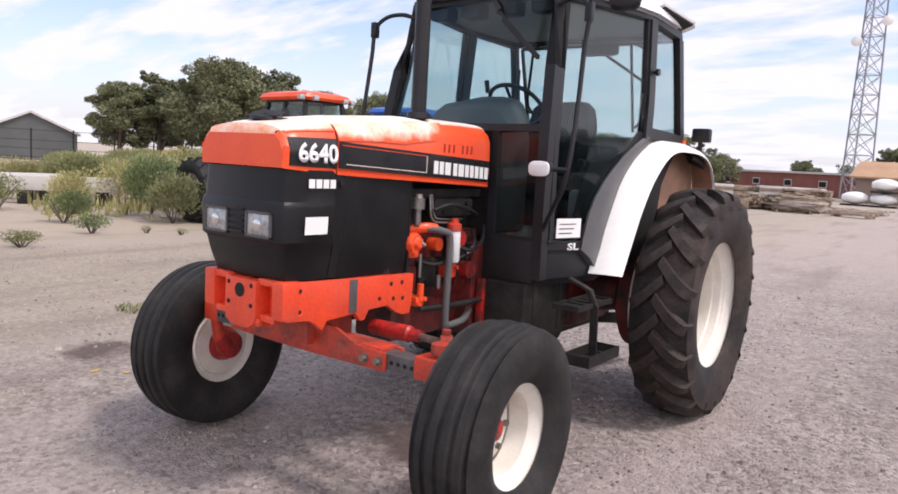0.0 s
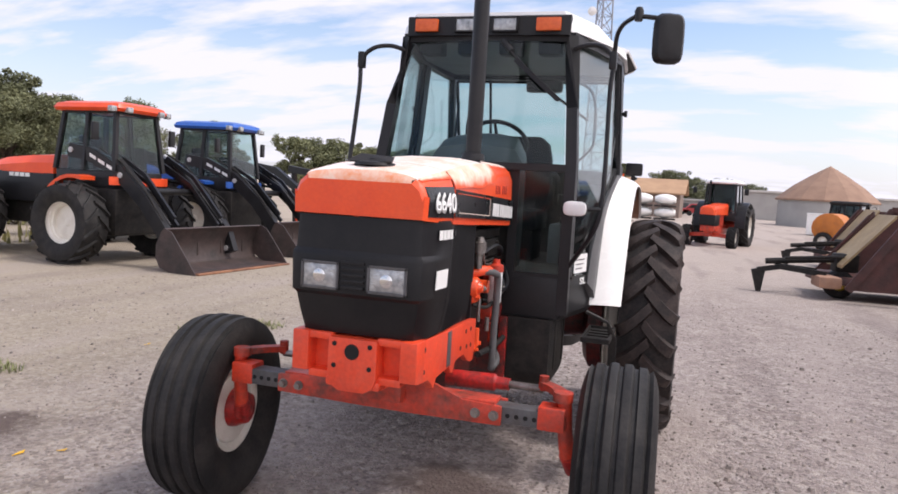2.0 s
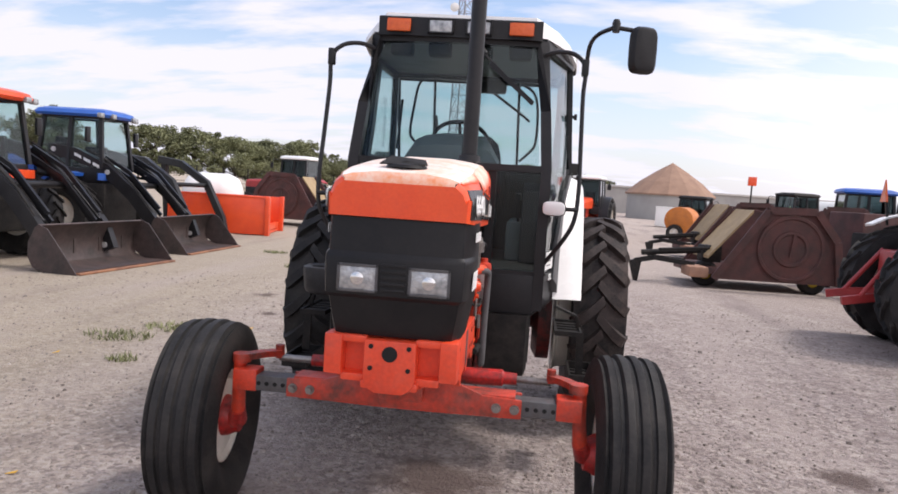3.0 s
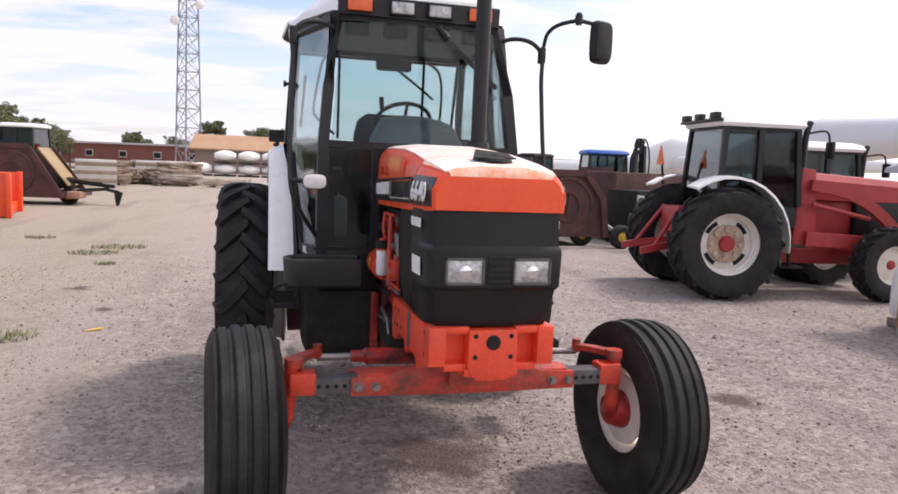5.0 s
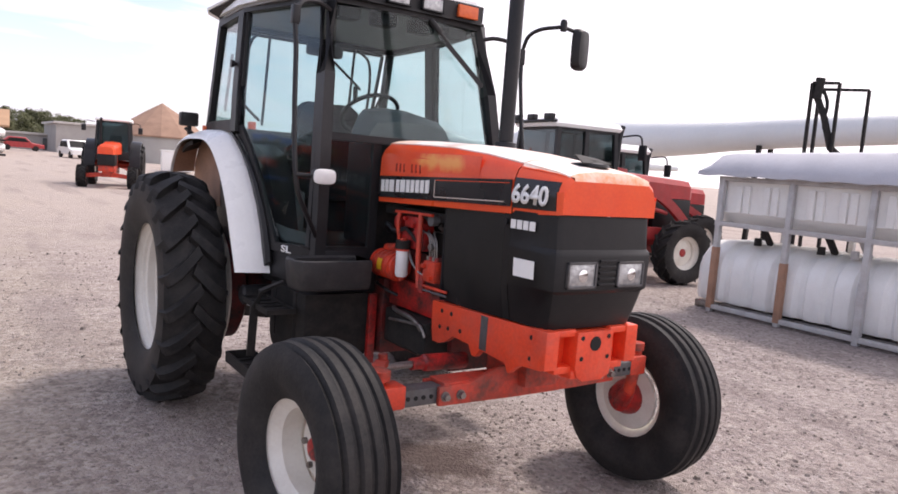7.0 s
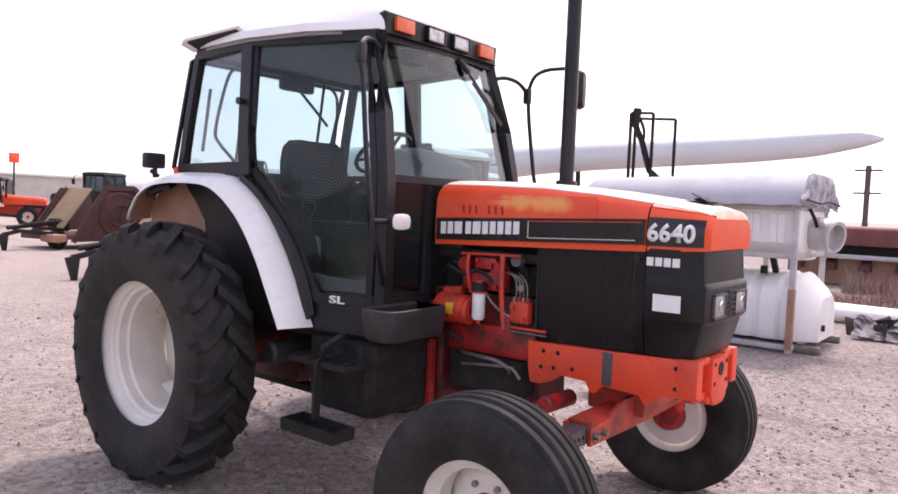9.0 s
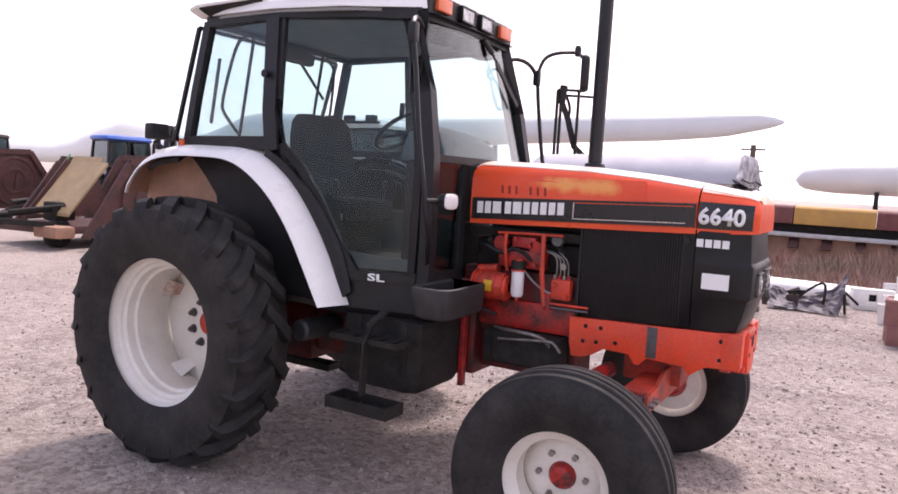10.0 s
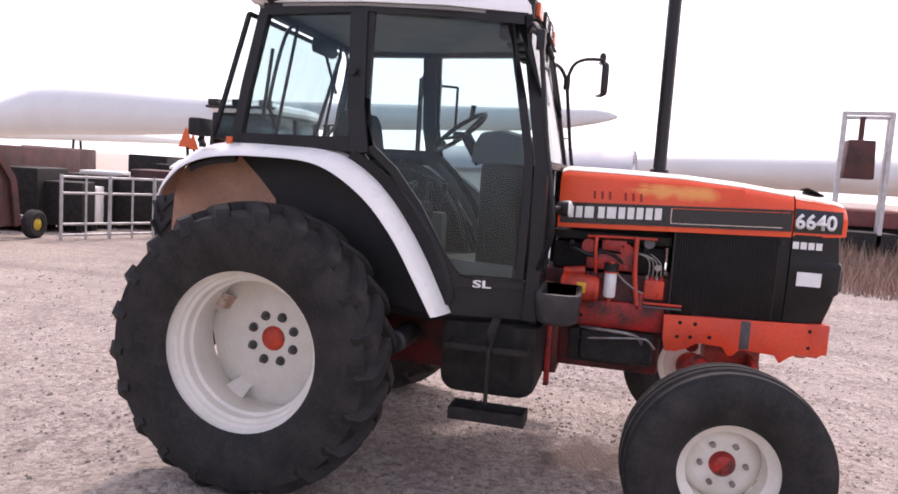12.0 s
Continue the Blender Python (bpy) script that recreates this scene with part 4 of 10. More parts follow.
# ribbed side panels behind the cowl
for s in (1, -1):
    bm = B()
    n = 44
    rows = []
    for i in range(n * 2 + 1):
        y = 0.25 + 0.57 * i / (n * 2)
        x = lerp(y, [0.25, 0.82], [0.298, 0.240]) + (0.004 if i % 2 else 0.0) * (1 if y > 0.30 else 0)
        zt, zb = lerp(y, [0.25, 0.82], [1.568, 1.548]), lerp(y, [0.25, 0.82], [1.118, 1.088])
        k = lerp(y, [0.25, 0.82], [0.030, 0.022])
        rows.append([(s * (x - k), y, zb), (s * (x - 0.004), y, zb + 0.14), (s * x, y, zt - 0.12), (s * (x + 0.002), y, zt)])
    loft(bm, rows)
    pn = part("side_panel", bm, GRILLE, tractor, "black ribbed radiator side panel", angle=50)
    bm = B()
    plate(bm, [(s * 0.20, 0.82, 1.09), (s * 0.241, 0.82, 1.09), (s * 0.243, 0.82, 1.548), (s * 0.20, 0.82, 1.548)], (0, 0.012, 0))
    part("panel_edge", bm, BLACK, pn)
    bm = B()
    cyl(bm, (s * 0.296, 0.285, 1.535), (s * 0.306, 0.285, 1.535), 0.014, 10)
    part("latch", bm, BLACK, pn)
bm = B()
box(bm, (-0.20, 0.70, 1.0), (0.20, 0.80, 1.54), 0.01)
box(bm, (-0.235, 0.12, 1.09), (0.235, 0.70, 1.13), 0.005)
part("radiator", bm, DULL_BLACK, tractor)

# orange front support casting
bm = B()
prism(bm, [(-0.225, 1.118), (-0.262, 1.11), (-0.268, 0.965), (-0.235, 0.945), (-0.14, 0.92), (-0.10, 0.895), (0.10, 0.895), (0.14, 0.92), (0.235, 0.945), (0.268, 0.965), (0.262, 1.11), (0.225, 1.118)], "y", 0.075, 0.12)
support = part("front_support", bm, ORANGE_FRAME, tractor, "orange cast front support")
for s in (1, -1):
    bm = B()
    prism(bm, [(0.03, 1.118), (0.03, 0.95), (0.16, 0.94), (0.20, 0.915), (0.235, 0.885), (0.262, 0.925), (0.44, 0.935), (0.475, 0.895), (0.50, 0.895), (0.53, 0.94), (0.66, 0.945), (0.72, 0.905), (0.775, 0.885), (0.83, 0.885), (0.845, 0.95), (0.85, 1.085), (0.45, 1.10)], "x", s * 0.232, s * 0.266, 0.004)
    part("side_plate", bm, ORANGE_FRAME, support, "orange side plate with feet")
    for a, b in (((s * 0.196, 0.006, 0.955), (s * 0.268, 0.10, 1.118)), ((s * 0.098, 0.012, 1.088), (s * 0.20, 0.10, 1.118)), ((s * 0.098, 0.020, 0.930), (s * 0.20, 0.10, 0.962))):
        bm = B()
        box(bm, a, b, 0.008)
        part("rib", bm, ORANGE_FRAME, support)
bm = B()
prism(bm, [(-0.104, 1.108), (-0.106, 0.955), (-0.092, 0.915), (-0.055, 0.893), (0.055, 0.893), (0.092, 0.915), (0.106, 0.955), (0.104, 1.108)], "y", -0.004, 0.09, 0.010)
part("nose_plate", bm, ORANGE_FRAME, support, "orange drilled nose plate")
bm = B()
box(bm, (-0.118, 0.006, 0.905), (0.118, 0.085, 0.945), 0.016)
part("nose_foot", bm, ORANGE_FRAME, support)
bm = B()
cyl(bm, (0, -0.007, 1.055), (0, 0.009, 1.055), 0.031, 20)
part("tow_hole", bm, DARK_HOLE, support, "dark round hole")
for x, z in ((-0.076, 1.082), (0.076, 1.082), (-0.076, 0.995), (0.076, 0.995)):
    bm = B()
    cyl(bm, (x, -0.0065, z), (x, 0.009, z), 0.010, 10)
    part("bolt_hole", bm, DARK_HOLE, support)
for s in (1, -1):
    for y, z in ((0.10, 1.075), (0.10, 0.985), (0.42, 1.08), (0.42, 0.98), (0.60, 0.985), (0.68, 1.05), (0.70, 0.975), (0.76, 1.05), (0.77, 0.97)):
        bm = B()
        cyl(bm, (s * 0.262, y, z), (s * 0.2675, y, z), 0.011, 8)
        part("bolt_hole", bm, DARK_HOLE, support)
    bm = B()
    box(bm, (s * 0.262, 0.395, 0.94), (s * 0.269, 0.445, 1.095), 0.002)
    part("worn_strip", bm, GREY_STEEL, support, "bare worn metal strip")

# adjustable front axle
bm = B()
prism(bm, [(-0.53, 0.818), (-0.53, 0.735), (-0.35, 0.732), (-0.12, 0.728), (0.12, 0.728), (0.35, 0.732), (0.53, 0.735), (0.53, 0.818), (0.36, 0.826), (0.22, 0.880), (-0.22, 0.880), (-0.36, 0.826)], "y", 0.35, 0.37, 0.004)
prism(bm, [(-0.53, 0.818), (-0.53, 0.735), (-0.12, 0.728), (0.12, 0.728), (0.53, 0.735), (0.53, 0.818), (0.36, 0.826), (-0.36, 0.826)], "y", 0.47, 0.49, 0.004)
box(bm, (-0.50, 0.36, 0.812), (0.50, 0.48, 0.83), 0.004)
box(bm, (-0.10, 0.30, 0.775), (0.10, 0.60, 0.92), 0.02)
axle = part("front_axle", bm, AXLE_RED, tractor, "orange adjustable front axle beam")
for s in (1, -1):
    bm = B()
    box(bm, (s * 0.30, 0.374, 0.740), (s * 0.72, 0.466, 0.812), 0.006)
    arm = part("axle_extension", bm, GREY_STEEL, axle, "grey drilled telescopic axle tube")
    for i in range(4):
        bm = B()
        cyl(bm, (s * (0.555 + i * 0.038), 0.3715, 0.776), (s * (0.555 + i * 0.038), 0.38, 0.776), 0.010, 10)
        part("hole", bm, DARK_HOLE, arm)
    for x in (0.42, 0.50):
        bm = B()
        cyl(bm, (s * x, 0.345, 0.776), (s * x, 0.35, 0.776), 0.022, 12)
        cyl(bm, (s * x, 0.325, 0.776), (s * x, 0.35, 0.776), 0.015, 6)
        part("axle_bolt", bm, STEEL, axle)
    bm = B()
    box(bm, (s * 0.68, 0.37, 0.735), (s * 0.795, 0.475, 0.835), 0.012)
    tube(bm, [(s * 0.782, 0.43, 0.865), (s * 0.790, 0.445, 0.72), (s * 0.805, 0.48, 0.60)], 0.03, 14, [0.030, 0.031, 0.034])
    knuckle = part("steering_knuckle", bm, ORANGE_CAST, axle, "orange steering knuckle")
    bm = B()
    tube(bm, [(s * 0.80, 0.47, 0.62), (s * 0.825, 0.53, 0.55), (s * 0.90, 0.565, 0.53)], 0.05, 14, [0.034, 0.048, 0.055])
    part("spindle", bm, RED_ENGINE, knuckle, "dark red wheel spindle")
    bm = B()
    tube(bm, [(s * 0.775, 0.43, 0.855), (s * 0.775, 0.43, 0.895)], 0.042, 12)
    beam(bm, [(s * 0.78, 0.44, 0.873), (s * 0.72, 0.55, 0.870), (s * 0.66, 0.62, 0.866)], 0.055, 0.028)
    cyl(bm, (s * 0.66, 0.62, 0.84), (s * 0.66, 0.62, 0.905), 0.022, 10)
    part("steering_arm", bm, AXLE_RED, axle, "orange steering arm")
    bm = B()
    tube(bm, [(s * 0.66, 0.62, 0.842), (s * 0.46, 0.64, 0.838)], 0.017, 10)
    part("steering_rod", bm, STEEL, axle)
    bm = B()
    tube(bm, [(s * 0.50, 0.64, 0.838), (s * 0.44, 0.64, 0.838), (s * 0.43, 0.64, 0.838), (s * 0.20, 0.64, 0.832)], 0.034, 14, [0.028, 0.030, 0.040, 0.040])
    part("steering_cylinder", bm, RED_ENGINE, axle, "orange steering ram")

# engine and gearbox
bm = B()
box(bm, (-0.16, 0.80, 0.92), (0.16, 1.55, 1.28), 0.02)
engine = part("engine", bm, RED_DARK, tractor, "red painted engine block")
# the head is black: shade between the pipes put into its colour
for nm, a, b, mt in (("cylinder_head", (-0.12, 0.86, 1.28), (0.12, 1.50, 1.44), DULL_BLACK), ("sump", (-0.13, 0.85, 0.70), (0.13, 1.45, 0.93), RED_DARK), ("bell_housing", (-0.225, 1.42, 0.66), (0.225, 1.62, 1.20), RED_DARK), ("block_side_cover", (-0.20, 0.84, 0.96), (-0.15, 1.40, 1.12), RED_ENGINE), ("firewall", (-0.24, 1.56, 1.20), (0.24, 1.60, 1.52), DULL_BLACK)):
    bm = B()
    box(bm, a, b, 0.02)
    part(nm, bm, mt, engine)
for i in range(4):
    for s in (1, -1):
        bm = B()
        box(bm, (s * 0.155, 0.88 + 0.15 * i, 0.96), (s * 0.178, 0.98 + 0.15 * i, 1.10), 0.01)
        part("core_plug", bm, RED_ENGINE if s < 0 else RED_DARK, engine)
    bm = B()
    tube(bm, bend([(-0.235, 0.885 + 0.022 * i, 1.27), (-0.24, 0.89 + 0.025 * i, 1.36 + 0.01 * i), (-0.215, 0.95 + 0.06 * i, 1.41), (-0.13, 0.97 + 0.14 * i, 1.40)], 6), 0.0045, 6)
    part("injector_line", bm, STEEL, engine)
    bm = B()
    cyl(bm, (-0.238, 0.880 + 0.026 * i, 1.235), (-0.238, 0.880 + 0.026 * i, 1.29), 0.011, 8)
    part("delivery_valve", bm, STEEL if i % 2 else RED_ENGINE, engine)
    bm = B()
    cyl(bm, (-0.12, 0.97 + 0.14 * i, 1.40), (-0.17, 0.97 + 0.14 * i, 1.44), 0.016, 8)
    part("injector", bm, STEEL, engine)
# lumps, flanges and unions along both flanks
for a, b, r, mt, nm in (((-0.16, 1.08, 1.42), (-0.24, 1.08, 1.42), 0.036, RED_ENGINE, "flange"), ((-0.16, 1.29, 1.43), (-0.235, 1.29, 1.43), 0.040, RED_ENGINE, "flange"),
                        ((-0.20, 0.96, 1.47), (-0.24, 0.96, 1.47), 0.030, HOSE, "breather"), ((-0.255, 0.905, 1.34), (-0.27, 0.905, 1.34), 0.018, STEEL, "union"),
                        ((-0.275, 1.155, 1.30), (-0.275, 1.155, 1.345), 0.040, DULL_BLACK, "filter_base"), ((-0.25, 0.985, 1.10), (-0.25, 0.985, 1.19), 0.020, RED_ENGINE, "lift_pump_body"),
                        ((-0.20, 1.43, 1.12), (-0.25, 1.43, 1.12), 0.028, DULL_BLACK, "solenoid"), ((-0.215, 1.42, 1.27), (-0.215, 1.30, 1.285), 0.026, ORANGE_CAST, "solenoid")):
    bm = B()
    cyl(bm, a, b, r, 14)
    part(nm, bm, mt, engine)
for a, b, r, mt, nm in (((0.20, 1.05, 1.22), (0.265, 1.05, 1.22), 0.034, ORANGE, "flange"), ((0.19, 1.26, 1.24), (0.255, 1.26, 1.24), 0.045, RED_ENGINE, "flange"),
                        ((0.20, 1.36, 1.06), (0.26, 1.36, 1.06), 0.05, RED_ENGINE, "pump_cover"), ((0.27, 1.05, 0.99), (0.27, 1.05, 1.06), 0.012, STEEL, "union"), ((0.285, 1.33, 1.185), (0.27, 1.285, 1.16), 0.015, STEEL, "union"),
                        ((0.245, 0.935, 0.93), (0.245, 0.935, 1.02), 0.018, ORANGE, "strut"), ((0.268, 1.125, 0.92), (0.275, 1.12, 1.02), 0.010, ORANGE_CAST, "strut"), ((0.262, 0.90, 1.06), (0.262, 0.90, 1.18), 0.008, STEEL, "throttle_rod"), ((0.255, 0.865, 1.26), (0.285, 0.90, 1.225), 0.014, STEEL, "union")):
    bm = B()
    cyl(bm, a, b, r, 14)
    part(nm, bm, mt, engine)
for pts, r, mt in (([(0.24, 1.02, 1.40), (0.27, 1.12, 1.43), (0.26, 1.30, 1.40), (0.22, 1.45, 1.36)], 0.013, BLACK), ([(0.25, 1.22, 1.20), (0.29, 1.30, 1.18), (0.28, 1.42, 1.22), (0.22, 1.52, 1.30)], 0.011, BLACK),
                   ([(0.22, 0.92, 1.14), (0.27, 1.0, 1.12), (0.27, 1.12, 1.13), (0.24, 1.22, 1.15)], 0.010, DULL_BLACK), ([(-0.20, 1.44, 1.36), (-0.25, 1.38, 1.41), (-0.25, 1.28, 1.38), (-0.22, 1.20, 1.41)], 0.012, BLACK),
                   ([(-0.20, 1.50, 1.05), (-0.26, 1.44, 1.07), (-0.25, 1.36, 1.05), (-0.20, 1.30, 1.02)], 0.009, BLACK), ([(-0.24, 0.93, 1.18), (-0.265, 1.0, 1.20), (-0.265, 1.08, 1.25), (-0.25, 1.14, 1.31)], 0.006, STEEL)):
    bm = B()
    tube(bm, bend(pts, 6), r, 8)
    part("hose", bm, mt, engine)
bm = B()
tube(bm, bend([(-0.268, 1.25, 0.905), (-0.274, 1.22, 0.910), (-0.276, 0.97, 0.935), (-0.276, 0.92, 0.925), (-0.274, 0.885, 0.885)], 5), 0.008, 8)
part("guard_rod", bm, STEEL, engine)
bm = B()
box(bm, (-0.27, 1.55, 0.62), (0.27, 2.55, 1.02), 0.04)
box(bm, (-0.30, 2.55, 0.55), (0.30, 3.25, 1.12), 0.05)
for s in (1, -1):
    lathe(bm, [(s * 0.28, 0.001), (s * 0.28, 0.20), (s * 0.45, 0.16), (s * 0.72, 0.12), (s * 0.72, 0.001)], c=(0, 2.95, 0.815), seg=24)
part("gearbox", bm, RED_DARK, tractor, "dark red gearbox and rear axle housing")
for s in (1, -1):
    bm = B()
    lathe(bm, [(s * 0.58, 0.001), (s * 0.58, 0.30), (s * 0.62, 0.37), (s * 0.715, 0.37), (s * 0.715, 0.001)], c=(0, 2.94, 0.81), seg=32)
    part("brake_drum", bm, RED_DARK, tractor, "dark red brake housing behind the wheel")
# right-hand auxiliaries
s = -1
bm = B()
lathe(bm, [(-0.12, 0.03), (-0.115, 0.065), (-0.09, 0.075), (0.07, 0.075), (0.10, 0.06), (0.11, 0.02)], c=(-0.245, 1.33, 1.19), axis="y", seg=24)
for i in range(5):
    lathe(bm, [(-0.10 + 0.045 * i, 0.06), (-0.10 + 0.045 * i, 0.079), (-0.09 + 0.045 * i, 0.079), (-0.09 + 0.045 * i, 0.06)], c=(-0.245, 1.33, 1.19), axis="y", seg=24)
starter = part("starter_motor", bm, ORANGE_CAST, engine, "orange starter motor")
bm = B()
rows = [[(-0.245 - 0.0815 * math.sin(a), 1.285 + 0.05 * f, 1.19 + 0.0815 * math.cos(a)) for a in (1.1, 1.35, 1.6, 1.85)] for f in (0, 1)]
loft(bm, rows)
part("label", bm, YELLOW, starter, "yellow sticker")


def oil_filter(x, y, z0, z1, r):
    bm = B()
    lathe(bm, [(z0, 0.001), (z0, r * 0.8), (z0 + 0.012, r), (z1, r), (z1 + 0.008, r * 0.92), (z1 + 0.008, 0.001)], c=(x, y, 0), axis="z", seg=20)
    f = part("oil_filter", bm, FILTER, engine, "white spin-on filter")
    bm = B()
    lathe(bm, [(z1 + 0.006, 0.001), (z1 + 0.006, r * 1.15), (z1 + 0.04, r * 1.1), (z1 + 0.05, 0.02), (z1 + 0.07, 0.02), (z1 + 0.07, 0.001)], c=(x, y, 0), axis="z", seg=16)
    cyl(bm, (x, y, z0 - 0.02), (x, y, z0), 0.012, 8)
    part("filter_head", bm, ORANGE_CAST, f)


oil_filter(-0.275, 1.155, 1.152, 1.285, 0.034)
oil_filter(0.275, 1.16, 1.12, 1.285, 0.036)
for pts, r, mt, nm in (([(-0.255, 1.03, 1.50), (-0.258, 1.025, 1.30), (-0.262, 1.0, 1.12)], 0.014, ORANGE_CAST, "engine_pipe"),
                       ([(-0.245, 1.30, 1.485), (-0.255, 1.15, 1.492), (-0.255, 0.92, 1.497)], 0.008, ORANGE_CAST, "engine_pipe"),
                       ([(-0.25, 1.25, 1.485), (-0.255, 1.25, 1.40), (-0.23, 1.24, 1.28)], 0.011, ORANGE_CAST, "engine_pipe"),
                       ([(-0.25, 1.00, 1.135), (-0.255, 0.85, 1.137), (-0.25, 0.76, 1.137)], 0.008, ORANGE_CAST, "engine_pipe"),
                       ([(-0.25, 1.00, 1.115), (-0.255, 0.85, 1.117), (-0.25, 0.76, 1.117)], 0.006, HOSE, "fuel_line"),
                       ([(-0.22, 1.30, 0.955), (-0.26, 1.20, 0.96), (-0.27, 1.04, 0.955), (-0.265, 0.97, 0.93), (-0.24, 0.95, 0.88)], 0.012, STEEL, "fuel_line"),
                       ([(-0.20, 1.28, 1.36), (-0.235, 1.20, 1.40), (-0.24, 1.12, 1.37), (-0.20, 1.07, 1.30)], 0.010, DULL_BLACK, "fuel_line")):
    bm = B()
    tube(bm, bend(pts, 6), r, 10)
    part(nm, bm, mt, engine)
for pts, r, mt, nm in (([(0.20, 0.88, 1.31), (0.27, 0.93, 1.312), (0.30, 1.03, 1.295), (0.305, 1.085, 1.25), (0.30, 1.09, 1.0), (0.30, 1.09, 0.82), (0.295, 1.11, 0.785), (0.28, 1.28, 0.79), (0.22, 1.42, 0.82)], 0.019, HOSE, "coolant_hose"),
                       ([(0.21, 0.86, 1.305), (0.262, 0.93, 1.315), (0.28, 0.99, 1.31)], 0.026, ORANGE, "coolant_elbow"),
                       ([(0.24, 0.98, 1.48), (0.25, 0.99, 1.36), (0.255, 1.06, 1.335), (0.24, 1.25, 1.335)], 0.006, STEEL, "fuel_line"),
                       ([(0.22, 1.02, 1.48), (0.235, 1.03, 1.37), (0.235, 1.10, 1.35), (0.22, 1.30, 1.345)], 0.006, STEEL, "fuel_line"),
                       ([(0.20, 1.44, 1.27), (0.27, 1.36, 1.20), (0.26, 1.26, 1.14), (0.20, 1.20, 1.12)], 0.012, BLACK, "fuel_line"),
                       ([(0.27, 0.90, 0.895), (0.28, 1.2, 0.885), (0.26, 1.62, 0.88)], 0.016, DULL_BLACK, "drag_link")):
    bm = B()
    tube(bm, bend(pts, 6), r, 10)
    part(nm, bm, mt, engine)
# injection pump, fuel pump and lift pump bodies
for c0, c1, mt, nm in (((-0.21, 0.86, 1.16), (-0.265, 0.97, 1.27), ORANGE_CAST, "injection_pump"), ((-0.18, 1.02, 1.30), (-0.235, 1.30, 1.40), RED_ENGINE, "intake_manifold"), ((-0.18, 1.08, 1.41), (-0.24, 1.22, 1.475), RED_ENGINE, "rocker_cover"), ((0.18, 0.83, 1.16), (0.26, 0.90, 1.28), ORANGE, "water_pump"), ((0.20, 1.13, 1.03), (0.27, 1.21, 1.11), ORANGE_CAST, "filter_bracket"), ((0.16, 0.90, 0.90), (0.25, 0.97, 0.955), ORANGE, "lift_pump"), ((0.15, 1.22, 1.02), (0.205, 1.42, 1.26), DULL_BLACK, "heat_shield"), ((0.16, 0.98, 0.98), (0.20, 1.20, 1.14), DULL_BLACK, "side_cover"), ((-0.17, 1.0, 0.76), (-0.24, 1.36, 0.95), DULL_BLACK, "side_guard"), ((0.16, 1.05, 1.36), (0.22, 1.40, 1.46), DULL_BLACK, "exhaust_manifold"), ((-0.10, 0.60, 1.44), (0.10, 1.42, 1.575), DULL_BLACK, "air_duct")):
    bm = B()
    box(bm, c0, c1, 0.016)
    d = Vector(((c0[0] + c1[0]) / 2, (c0[1] + c1[1]) / 2, (c0[2] + c1[2]) / 2))
    o = 1 if c0[0] > 0 else -1
    for k in (-1, 1):
        p = Vector((c1[0], d.y + k * abs(c1[1] - c0[1]) * 0.3, d.z + k * abs(c1[2] - c0[2]) * 0.25))
        cyl(bm, p, p + Vector((0.018 * o, 0, 0)), 0.012, 6)
    part(nm, bm, mt, engine)
bm = B()
lathe(bm, [(0.20, 0.001), (0.20, 0.055), (0.25, 0.055), (0.265, 0.045), (0.265, 0.001)], c=(0, 0.865, 1.235), axis="x", seg=20)
lathe(bm, [(0.265, 0.03), (0.285, 0.02), (0.285, 0.001)], c=(0, 0.865, 1.235), axis="x", seg=12)
part("pulley_cover", bm, ORANGE, engine)
bm = B()
lathe(bm, [(0.0, 0.001), (0.0, 0.034), (0.05, 0.034), (0.055, 0.025), (0.075, 0.02), (0.075, 0.001)], c=(0.255, 0.87, 1.41), axis="z", seg=16)
cyl(bm, (0.255, 0.87, 1.33), (0.255, 0.87, 1.41), 0.018, 10)
part("glass_bowl", bm, STEEL, engine, "bright metal sediment bowl")
bm = B()
box(bm, (-0.20, 0.84, 1.46), (0.20, 1.50, 1.51), 0.01)
part("hood_brace", bm, DULL_BLACK, engine)

# exhaust stack
bm = B()
tube(bm, [(0.175, 0.93, 1.80), (0.175, 0.93, 3.22)], 0.039, 20)
lathe(bm, [(0.0, 0.042), (0.0, 0.060), (0.03, 0.056), (0.035, 0.042)], c=(0.175, 0.93, 1.862), axis="z", seg=20)
part("exhaust_pipe", bm, BLACK, tractor, "tall black exhaust pipe")

# ---- the tractor's cab ----
def cab_x(y, z):
    """Half width of the cab's side at y, z."""
    x = lerp(y, [1.53, 2.0, 2.5, 2.9, 3.26], [0.575, 0.680, 0.745, 0.735, 0.695])
    lean = lerp(y, [1.53, 1.72, 2.5, 3.26], [0.075, 0.115, 0.045, 0.04])
    return x - lean * max(0.0, z - 1.85) / 0.76


def side(s, y, z, off=0.0):
    return Vector((s * (cab_x(y, z) + off), y, z))


bm = B()
# floor pan and lower body
rows = []
for z, k in ((0.985, -0.04), (1.03, 0.0), (1.235, 0.0)):
    ring = [side(1, y, z, k) for y in (1.56, 1.75, 2.0, 2.12)] + [side(1, y, z, k - 0.10) for y in (2.35, 2.6)] + [Vector((0.56, 3.2, z))]
    rows.append(ring + [Vector((-p.x, p.y, p.z)) for p in ring[::-1]])
loft(bm, rows, True, True)
cab = part("cab", bm, CAB_BLACK, tractor, "black framed tractor cab")
